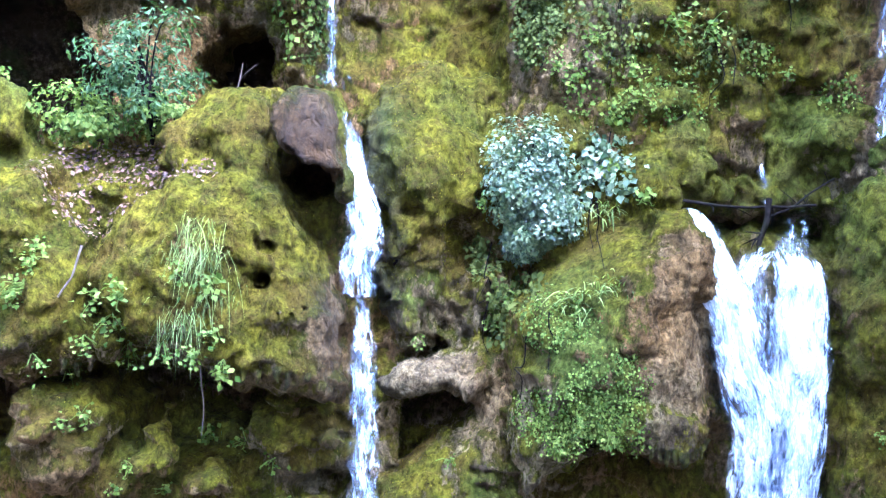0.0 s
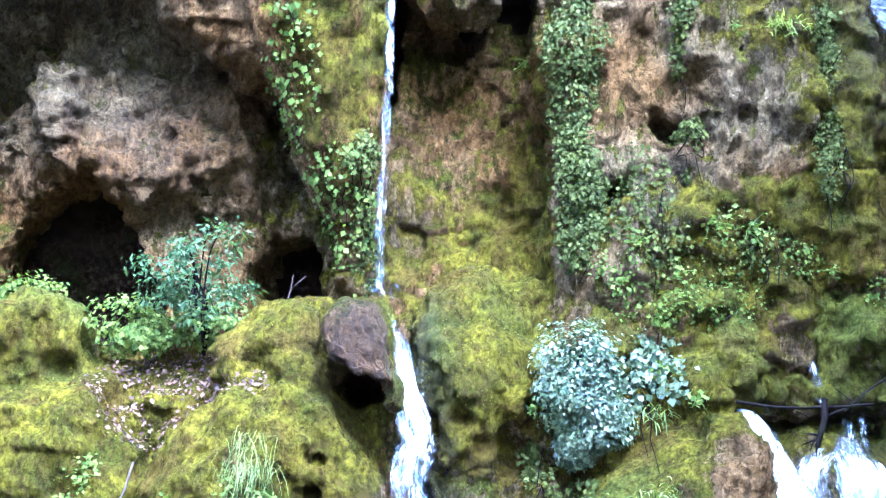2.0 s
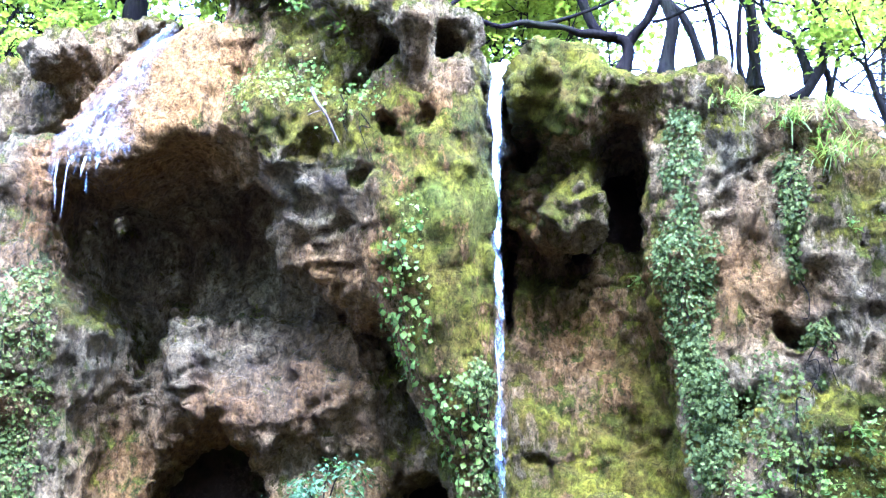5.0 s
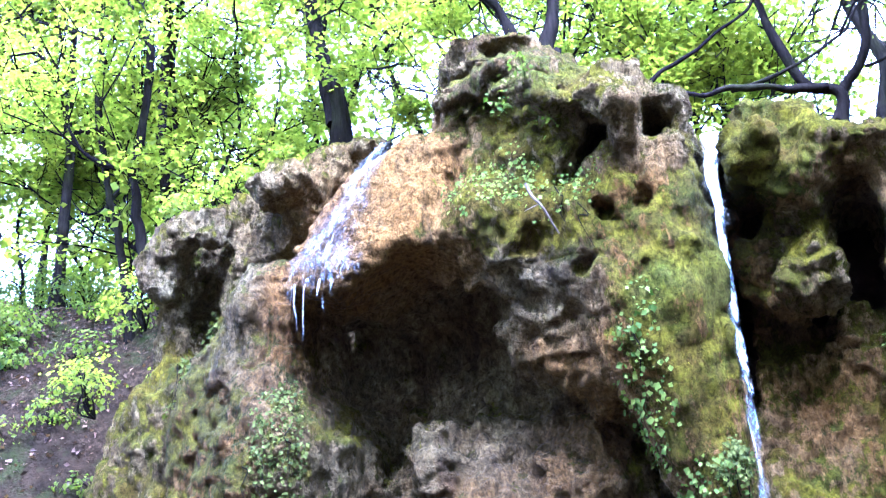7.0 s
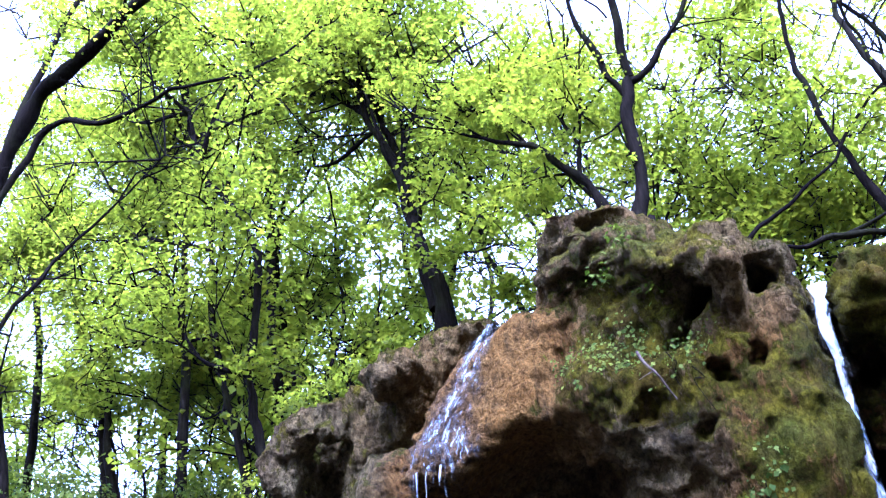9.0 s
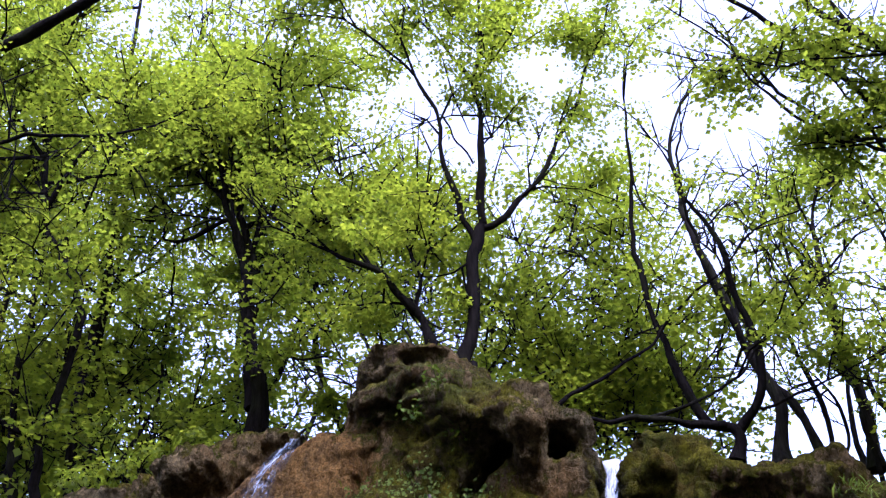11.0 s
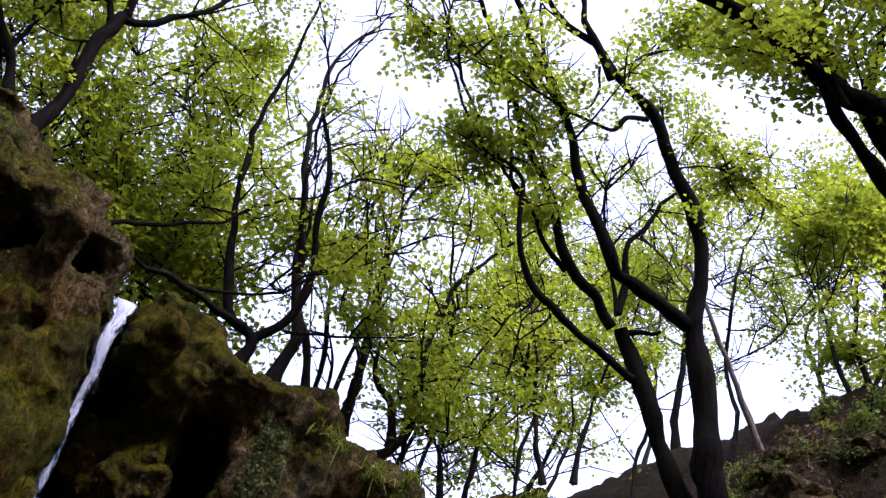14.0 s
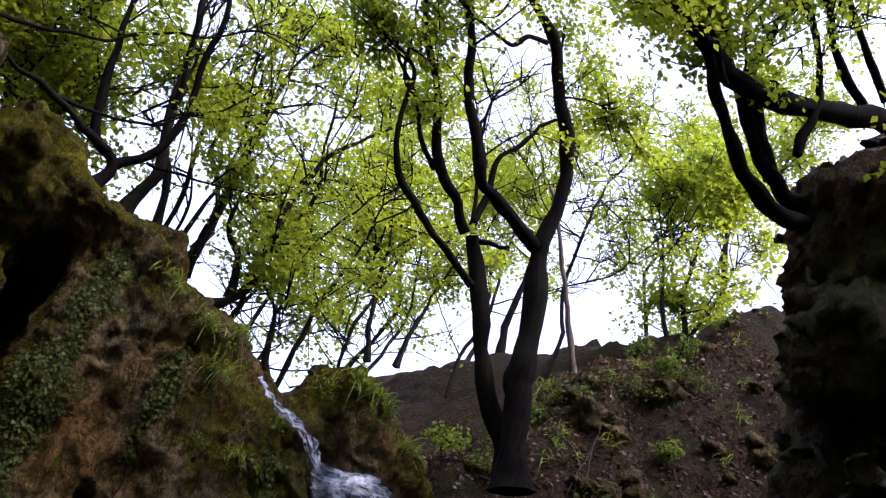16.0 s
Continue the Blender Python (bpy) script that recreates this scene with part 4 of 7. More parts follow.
def tube(path, r, sides=7):
    """Vertices and quads of a tapered limb along the path; r: radii."""
    t = np.gradient(path, axis=0)
    t /= np.linalg.norm(t, axis=1)[:, None] + 1e-9
    ref = np.array([0.31, 0.95, 0.05])
    u = np.cross(t, ref)
    u /= np.linalg.norm(u, axis=1)[:, None] + 1e-9
    w = np.cross(t, u)
    a = np.linspace(0, 2 * np.pi, sides, endpoint=False)
    ring = np.cos(a)[None, :, None] * u[:, None] + np.sin(a)[None, :, None] * w[:, None]
    v = (path[:, None] + ring * np.asarray(r)[:, None, None]).reshape(-1, 3)
    i = np.arange(len(path) - 1)[:, None] * sides
    k, l = np.arange(sides)[None], (np.arange(sides)[None] + 1) % sides
    q = np.stack([i + k, i + l, i + sides + l, i + sides + k], 2).reshape(-1, 4)
    return v, q


def merged(pieces):
    vs, qs, n = [], [], 0
    for v, q in pieces:
        vs.append(v)
        qs.append(q + n)
        n += len(v)
    return np.concatenate(vs), np.concatenate(qs)


def leaves(p, size, facing=None, spread=1.0, ratio=0.7, droop=0.2):
    """Kite-shaped folded leaves at the rows of p. facing: their mean normal."""
    n = len(p)
    nrm = rng.normal(size=(n, 3)) * spread + (np.array([0, 0, 1.0]) if facing is None else facing)
    nrm /= np.linalg.norm(nrm, axis=1)[:, None]
    d = np.cross(nrm, rng.normal(size=(n, 3)))
    d /= np.linalg.norm(d, axis=1)[:, None] + 1e-9
    d[:, 2] -= droop
    w = np.cross(nrm, d)
    s = (size * rng.uniform(0.6, 1.3, n))[:, None]
    fold = nrm * s * rng.uniform(0.02, 0.2, n)[:, None]
    v = np.stack([p, p + d * s * 0.45 + w * s * ratio * 0.5 + fold, p + d * s, p + d * s * 0.45 - w * s * ratio * 0.5 + fold], 1).reshape(-1, 3)
    return v, np.arange(4 * n).reshape(-1, 4)


def sheet(points, widths, thick, n=60, across=10, bow=0.05, side=(1, 0, 0), wob=0.03, seed=0.0):
    """A ribbon of falling water along the points, bowed forward, with its foam's density."""
    path = curve(points, n)
    w = np.interp(np.linspace(0, 1, n), np.linspace(0, 1, len(widths)), widths)
    k = np.interp(np.linspace(0, 1, n), np.linspace(0, 1, len(thick)), thick)
    u = np.linspace(-1, 1, across)
    s = np.array(side, float)
    v = path[:, None] + s * (u[None, :, None] * w[:, None, None] / 2)
    v[..., 1] -= bow * (1 - u[None] ** 2) * np.minimum(1, w[:, None] * 4)
    flat = v.reshape(-1, 3)
    flat += np.stack([noise3(flat, 3.0, seed), noise3(flat, 3.0, seed + 5), 0.3 * noise3(flat, 3.0, seed + 9)], 1) * wob
    i = np.arange(n * across).reshape(n, across)
    q = np.stack([i[:-1, :-1], i[1:, :-1], i[1:, 1:], i[:-1, 1:]], 2).reshape(-1, 4)
    length = np.concatenate([[0], np.cumsum(np.linalg.norm(np.diff(path, axis=0), axis=1))])
    uv = np.stack([u[None] * w[:, None] / 2 + 0 * length[:, None], length[:, None] + 0 * u[None]], 2).reshape(-1, 2) + seed * 1.7
    dens = (k[:, None] - 0.25 * np.abs(u[None]) ** 3).ravel()
    return flat, q, uv, dens


def water(name, sheets, material, parent, label=""):
    v, q = merged([(a, b) for a, b, _, _ in sheets])
    uv, dens = np.concatenate([s[2] for s in sheets]), np.concatenate([s[3] for s in sheets])
    ob = made(name, v, q, material, parent)
    give(ob.data, "thick", dens)
    layer = ob.data.uv_layers.new(name="UVMap")
    layer.data.foreach_set("uv", uv[q.ravel()].astype(np.float32).ravel())
    return tagged(ob, label)


def thing(name, at, label, category, group="", kind=""):
    ob = new(name)
    ob.location = at
    ob.empty_display_size = 0.2
    return tagged(ob, label, category, group, kind)


def hold(ob, parent):
    """Parent a part that was built in world coordinates."""
    ob.parent = parent
    ob.matrix_parent_inverse = Matrix.Translation(parent.location).inverted()
    return ob


# ---- falling water ----
def pour(name, sheets, material, parent):
    """Each sheet of water is a part of its own."""
    for s in sheets:
        hold(water(name, [s], material, None), parent)


def build_falls():
    f = thing("waterfall", (-0.93, 9.3, 1.7), "thin white waterfall dropping free from the cliff's lip", "waterfall")
    lip = [(-0.9, 9.75, 6.2), (-0.9, 9.5, 6.2), (-0.9, 9.27, 6.08), (-0.92, 9.15, 5.4), (-0.93, 9.14, 4.2), (-0.92, 9.12, 3.0), (-0.92, 9.1, 1.75)]
    pour("main_strand", [sheet(lip, [0.14, 0.2, 0.17, 0.1, 0.09, 0.1, 0.13], [0.8, 0.9, 0.9, 0.8, 0.62, 0.48, 0.42], 120, 8, 0.03, seed=1.0)], WHITE, f)
    pour("spray", [sheet([(x + dx, y - 0.03, z) for x, y, z in lip[2:]], [0.06, 0.14, 0.2, 0.25, 0.3], [0.45, 0.42, 0.4, 0.36, 0.34], 90, 6, 0.03, seed=3.0 + dx) for dx in (0.05, -0.03)], THIN, f)
    c = thing("cascade", (-0.5, 8.4, -1.9), "narrow cascade tumbling between mossy rocks into a small basin", "waterfall")
    up = [(-0.92, 9.22, 1.95), (-0.82, 9.05, 1.72), (-0.74, 8.95, 1.5), (-0.66, 8.85, 1.21), (-0.6, 8.75, 0.88), (-0.54, 8.65, 0.55), (-0.57, 8.55, 0.22), (-0.53, 8.5, -0.01)]
    pour("upper_chute", [sheet(up, [0.2, 0.42, 0.36, 0.34, 0.36, 0.36, 0.4, 0.36], [0.34, 0.28, 0.3, 0.42, 0.6, 0.66, 0.52, 0.56], 90, 12, 0.06, seed=5.0, wob=0.06), sheet([(x + 0.03, y - 0.05, z) for x, y, z in up[2:]], [0.12, 0.16, 0.22, 0.3], [0.5, 0.7, 0.62, 0.5], 60, 8, 0.05, seed=7.0, wob=0.06)], WHITE, c)
    low = [(-0.52, 8.45, 0.0), (-0.46, 8.38, -0.18), (-0.44, 8.28, -0.54), (-0.39, 8.2, -1.09), (-0.34, 8.14, -2.4)]
    pour("lower_fall", [sheet(low, [0.16, 0.2, 0.26, 0.28, 0.34], [0.42, 0.46, 0.52, 0.56, 0.55], 80, 10, 0.05, seed=11.0), sheet([(x, y - 0.06, z) for x, y, z in low], [0.1, 0.14, 0.2, 0.2, 0.24], [0.42, 0.5, 0.55, 0.55, 0.5], 80, 8, 0.05, seed=13.0)], WHITE, c)
    r = thing("white_fall", (2.9, 8.2, -2.4), "broad foaming white fall split in two over a rock", "waterfall")
    a = [(2.25, 9.0, 0.9), (2.31, 8.75, 0.83), (2.37, 8.6, 0.66), (2.57, 8.5, 0.2), (2.73, 8.4, -0.35), (2.89, 8.33, -0.91), (3.0, 8.3, -2.3)]
    b = [(3.32, 9.3, 0.98), (3.26, 9.0, 0.86), (3.18, 8.7, 0.6), (3.22, 8.55, 0.38), (3.24, 8.42, -0.32), (3.24, 8.36, -0.9), (3.23, 8.3, -2.3)]
    m = [(2.95, 8.75, 0.58), (2.82, 8.6, 0.5), (2.8, 8.5, 0.22), (2.91, 8.42, -0.34), (3.02, 8.34, -0.9), (3.07, 8.3, -2.3)]
    for name, path, w, d, s in (("west_strand", a, [0.1, 0.16, 0.26, 0.46, 0.5, 0.5, 0.56], [0.7, 0.9, 0.95, 0.9, 0.8, 0.75, 0.7], 17.0), ("east_strand", b, [0.24, 0.28, 0.36, 0.46, 0.5, 0.54, 0.58], [0.25, 0.35, 0.6, 0.95, 0.85, 0.78, 0.72], 23.0), ("middle_strand", m, [0.12, 0.24, 0.28, 0.36, 0.5, 0.6], [0.7, 0.75, 0.62, 0.55, 0.6, 0.65], 31.0)):
        layers = [sheet([(x + dx, y - 0.06 * n, z - 0.02 * n) for x, y, z in path], [ww * k for ww in w], [dd * e * 0.9 for dd in d], 100, 14, 0.07, seed=s + 2 * n, wob=0.06) for n, (dx, k, e) in enumerate(((0, 1.0, 1.0), (0.04, 0.85, 0.82), (-0.05, 0.7, 0.75)))]
        pour(name, layers, WHITE, r)
    k = thing("rill", (3.0, 9.2, 0.9), "tiny rill running between moss cushions", "waterfall")
    pour("trickle", [sheet([(2.85, 9.35, 1.5), (2.92, 9.12, 1.35), (2.98, 9.0, 1.1), (3.0, 8.95, 0.95)], [0.07, 0.09, 0.1, 0.1], [0.5, 0.55, 0.5, 0.45], 40, 6, 0.01, seed=53.0)], WHITE, k)


build_falls()


# ---- trees ----
def bough(points, r0, r1, seed=0.0, knots=0.13, run=0.0):
    """A limb's path and radii; run: metres by which it tapers out beyond its last point."""
    pts, n = [np.array(q, float) for q in points], max(8, int(4 * len(points)))
    if run:
        d = pts[-1] - pts[-2]
        d /= np.linalg.norm(d)
        pts += [pts[-1] + d * run * 0.5 + rng.normal(size=3) * 0.08, pts[-1] + d * run + np.array([0, 0, 0.15 * run]) + rng.normal(size=3) * 0.1]
    m = n if not run else int(n * (len(pts) - 1) / (len(points) - 1))
    p = curve(pts, m)
    amp = 0.045 * np.minimum(1, np.arange(m) / 4)[:, None]
    p = p + amp * np.stack([noise3(p, 1.7, seed), noise3(p, 1.7, seed + 4), noise3(p, 1.7, seed + 8)], 1) + 0.7 * amp * np.stack([noise3(p, 4.5, seed), noise3(p, 4.5, seed + 4), noise3(p, 4.5, seed + 8)], 1)
    r = np.concatenate([np.linspace(r0, r1, n), np.linspace(r1, 0.006, m - n + 1)[1:]]) * (1 + knots * 2 * noise3(p, 4.0, seed))
    return p, r


def twigs_on(path, start, count, length, up, level, out, tips):
    """Side shoots along a limb, and shoots on those. Fills out with tubes and tips with leaf places."""
    n = len(path)
    for _ in range(count):
        i = int(rng.uniform(start, 1.0) * (n - 1))
        along = path[min(i + 1, n - 1)] - path[max(i - 1, 0)]
        along /= np.linalg.norm(along) + 1e-9
        d = rng.normal(size=3)
        d = d / np.linalg.norm(d) + 0.7 * along + np.array([0, 0, up])
        d /= np.linalg.norm(d)
        ln = length * rng.uniform(0.5, 1.2)
        bend = rng.normal(size=3) * 0.3
        pts = [path[i] + d * ln * t + bend * ln * t * t + (rng.normal(size=3) * 0.06 * ln if t else 0) for t in (0, 0.35, 0.7, 1.0)]
        p = np.array(pts)
        k = [0, 1, 2, 3] if level else [0, 2, 3]
        r = np.linspace(0.013 * ln + 0.006, 0.004, 4)[k]
        out.append(tube(p[k], r, 3))
        if level > 0:
            twigs_on(p, 0.3, 3, ln * 0.6, up * 0.6, level - 1, out, tips)
        tips.append(p[[1, 3]] if level > 0 else p[[1, 2, 3]])


def tree(label, limbs, leaf, bark, per_tip=10, size=0.085, start=0.35, count=9, length=1.1, up=0.25, clump=0.13, level=1, group="trees", seed=0.0, name="tree", gaps=0.0, hem=99.0):
    """limbs: (points, radius at foot, radius at tip, bears shoots)."""
    base = Vector(limbs[0][0][0])
    ob = thing(name, base, label, "tree", group)
    shoots, tips = [], []
    for k, (pts, r0, r1, bears) in enumerate(limbs):
        p, r = bough(pts, r0, r1, seed + 3 * k, run=30 * r1 + 0.5 if bears and r1 > 0.009 else 0.0)
        if k == 0:
            r[:4] *= np.array([1.5, 1.25, 1.12, 1.05])
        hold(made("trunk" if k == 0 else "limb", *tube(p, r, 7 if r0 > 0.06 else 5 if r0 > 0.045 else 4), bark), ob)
        if bears:
            twigs_on(p, start, int(count * bears), length, up, level, shoots, tips)
    if shoots:
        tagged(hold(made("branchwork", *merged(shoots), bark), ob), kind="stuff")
        t = np.concatenate(tips)
        airy = noise3(t.astype(np.float32), 0.55, seed + 50) + 0.6 * noise3(t.astype(np.float32), 1.3, seed + 54)
        t = t[airy > gaps]
        n = (per_tip * rng.uniform(0.5, 1.5, len(t))).astype(int)
        q = np.repeat(t, n, 0)
        q = q + rng.normal(size=q.shape) * np.array([clump, clump, clump * 0.3])
        q = q[q[:, 1] < hem]
        tagged(hold(made("crown", *leaves(q, size, None, 0.55, 0.8), leaf, smooth=False), ob), kind="stuff")
    return ob


def wild_tree(x, y, height, lean, leaf, bark, r=0.11, n=7, per_tip=9, size=0.13, seed=0, low=0.35, level=1):
    """A slender woodland tree, in view or added for shade."""
    z = float(ground_height(np.array([x]), np.array([y]))[0]) - 0.1
    b = np.array([x, y, z])
    d = np.array([lean[0], lean[1], 1.0])
    pts = [b + d * height * t + rng.normal(size=3) * np.array([0.25, 0.25, 0]) * min(1, 3 * t) for t in (0, 0.2, 0.4, 0.6, 0.8, 1.0)]
    limbs = [(pts, r, 0.02, 0.5)]
    trunk = curve(pts, 40)
    for k in range(n):
        i = int(40 * rng.uniform(low, 0.92))
        a = rng.uniform(0, 2 * np.pi)
        ln = height * 0.3 * rng.uniform(0.6, 1.15) * (1.25 - i / 50)
        o = np.array([math.cos(a), math.sin(a), rng.uniform(0.3, 0.9)]) * ln
        limbs.append(([trunk[i], trunk[i] + o * 0.5 + rng.normal(size=3) * 0.12, trunk[i] + o + np.array([0, 0, 0.15 * ln])], r * 0.4, 0.012, 1.0))
    return tree("slender woodland tree with fresh green spring leaves, in view or added for shade", limbs, leaf, bark, per_tip, size, 0.3, 6, 1.2, 0.2, 0.18 if level else 0.6, level, "woodland trees", seed, hem=99.0 if level else -0.6)


def build_trees():
    tree("dark crooked twin-stemmed tree rooted on the cliff's knob", [
        ([(-2.48, 9.60, 7.41), (-2.49, 9.66, 7.74), (-2.41, 9.72, 8.21), (-2.38, 9.78, 8.80), (-2.37, 9.84, 9.43), (-2.27, 9.90, 9.88)], 0.1, 0.075, 0),
        ([(-2.36, 9.55, 7.65), (-2.35, 9.43, 7.33), (-2.27, 9.32, 7.08), (-2.18, 9.20, 6.80)], 0.06, 0.02, 0),
        ([(-2.46, 9.50, 7.58), (-2.51, 9.37, 7.31), (-2.45, 9.23, 6.95), (-2.46, 9.10, 6.73)], 0.045, 0.012, 0),
        ([(-2.78, 9.50, 7.75), (-2.62, 9.50, 7.62), (-2.47, 9.50, 7.50)], 0.06, 0.05, 0),
        ([(-2.27, 9.90, 9.88), (-2.27, 9.83, 10.40), (-2.23, 9.76, 10.92), (-2.18, 9.69, 11.45), (-2.24, 9.61, 12.06), (-2.12, 9.54, 12.61), (-2.12, 9.47, 13.24), (-2.03, 9.40, 14.12)], 0.062, 0.015, 1.4),
        ([(-2.25, 9.70, 12.16), (-2.43, 9.60, 12.48), (-2.62, 9.50, 12.82), (-2.88, 9.40, 13.31), (-3.16, 9.30, 13.81)], 0.035, 0.01, 0.8),
        ([(-2.36, 9.90, 9.60), (-2.49, 9.80, 9.99), (-2.59, 9.70, 10.43), (-2.71, 9.60, 10.80), (-2.73, 9.50, 11.34), (-2.74, 9.40, 11.68), (-3.10, 9.30, 12.36), (-3.54, 9.20, 12.94), (-4.01, 9.10, 13.45), (-4.51, 9.00, 13.86)], 0.05, 0.01, 1),
        ([(-2.67, 9.50, 11.52), (-2.55, 9.60, 11.18), (-2.31, 9.70, 10.76)], 0.016, 0.012, 0),
        ([(-2.26, 9.90, 9.81), (-2.02, 9.96, 9.92), (-1.79, 10.03, 10.25), (-1.48, 10.09, 10.61), (-1.30, 10.15, 11.13), (-1.00, 10.21, 11.78), (-0.80, 10.28, 12.52), (-0.55, 10.34, 13.04), (-0.28, 10.40, 13.83)], 0.05, 0.009, 1.0),
        ([(-2.81, 9.50, 7.72), (-2.90, 9.45, 8.02), (-2.99, 9.40, 8.33), (-3.16, 9.35, 8.60), (-3.40, 9.30, 8.90), (-3.67, 9.25, 9.09), (-3.94, 9.20, 9.24), (-4.30, 9.15, 9.51), (-4.67, 9.10, 9.84)], 0.075, 0.01, 0.7),
        ([(-3.05, 9.50, 8.45), (-3.02, 9.54, 8.87), (-3.10, 9.58, 9.35), (-3.21, 9.62, 9.96), (-3.30, 9.66, 10.40), (-3.54, 9.70, 10.77)], 0.038, 0.009, 0.7),
        ([(-3.14, 9.45, 8.55), (-3.39, 9.37, 8.57), (-3.65, 9.28, 8.53), (-3.91, 9.20, 8.56)], 0.02, 0.006, 0.2),
        ([(-3.54, 9.30, 9.04), (-3.72, 9.25, 9.41), (-3.99, 9.20, 9.75), (-4.28, 9.15, 9.91), (-4.66, 9.10, 10.25)], 0.022, 0.006, 0.5),
        ([(-3.08, 9.60, 9.19), (-2.88, 9.63, 9.44), (-2.80, 9.67, 9.93), (-2.58, 9.70, 10.24)], 0.022, 0.006, 0.4),
        ([(-2.39, 9.80, 9.28), (-2.58, 9.73, 9.09), (-2.79, 9.67, 9.00), (-2.99, 9.60, 8.97)], 0.022, 0.008, 0.1),
        ([(-2.96, 9.50, 7.99), (-3.02, 9.43, 7.86), (-3.20, 9.37, 8.23), (-3.40, 9.30, 8.14)], 0.016, 0.005, 0.1),
        ([(-3.15, 9.60, 9.79), (-3.58, 9.53, 9.90), (-3.88, 9.47, 9.79), (-4.17, 9.40, 9.76)], 0.014, 0.005, 0.3),
    ], MAPLE, BARK, 42, 0.066, 0.25, 13, 1.1, seed=1.0, gaps=-0.15)
    tree("dark multi-stemmed tree sprawling over the fall's lip", [
        ([(0.30, 10.10, 6.32), (0.35, 10.09, 6.54), (0.31, 10.08, 6.66), (0.07, 10.08, 6.78), (-0.06, 10.07, 7.11), (-0.16, 10.06, 7.46), (-0.25, 10.05, 7.82), (-0.36, 10.05, 8.27), (-0.40, 10.04, 8.92), (-0.39, 10.03, 9.52), (-0.33, 10.02, 10.26), (-0.31, 10.02, 11.06), (-0.26, 10.01, 11.80), (-0.19, 10.00, 12.48)], 0.07, 0.009, 0.25),
        ([(0.38, 10.10, 6.65), (0.58, 10.11, 6.87), (0.70, 10.12, 7.22), (0.72, 10.13, 7.77), (0.66, 10.14, 8.32), (0.61, 10.15, 8.89), (0.42, 10.16, 9.49), (0.26, 10.17, 9.95), (0.26, 10.18, 10.53), (0.39, 10.19, 11.06), (0.59, 10.20, 11.72)], 0.06, 0.009, 0.4),
        ([(0.60, 10.20, 7.66), (0.49, 10.19, 8.26), (0.40, 10.17, 8.81), (0.34, 10.16, 9.31), (0.24, 10.14, 9.74), (0.18, 10.13, 10.29), (0.04, 10.11, 10.76), (-0.12, 10.10, 11.05)], 0.03, 0.008, 0.3),
        ([(0.25, 10.00, 6.69), (-0.05, 9.88, 6.66), (-0.35, 9.76, 6.73), (-0.64, 9.64, 6.71), (-0.92, 9.52, 6.66), (-1.15, 9.40, 6.69)], 0.05, 0.022, 0),
        ([(-1.43, 9.50, 6.95), (-1.22, 9.57, 7.11), (-0.94, 9.65, 7.25), (-0.65, 9.72, 7.44), (-0.42, 9.79, 7.61), (-0.25, 9.86, 7.89), (0.12, 9.94, 8.27), (0.50, 10.01, 8.62), (0.84, 10.08, 9.02), (1.19, 10.15, 9.27), (1.69, 10.23, 9.49), (2.13, 10.30, 9.79)], 0.035, 0.008, 0.5),
        ([(-0.65, 9.70, 6.74), (-0.24, 9.79, 6.85), (0.05, 9.87, 6.98), (0.35, 9.96, 7.16), (0.63, 10.04, 7.42), (0.98, 10.13, 7.83), (1.38, 10.21, 8.17), (1.66, 10.30, 8.48)], 0.026, 0.008, 0.5),
        ([(0.64, 10.00, 6.81), (0.92, 10.10, 6.91), (1.23, 10.20, 7.05), (1.62, 10.30, 7.26)], 0.026, 0.01, 0.2),
        ([(-0.28, 10.00, 8.90), (-0.17, 10.03, 8.64), (0.11, 10.07, 8.47), (0.39, 10.10, 8.19)], 0.012, 0.006, 0),
        ([(-0.33, 10.00, 10.24), (-0.23, 10.03, 9.81), (-0.08, 10.07, 9.48), (0.21, 10.10, 9.39)], 0.012, 0.005, 0),
    ], MAPLE, BARK, 30, 0.06, 0.45, 8, 0.8, seed=21.0)
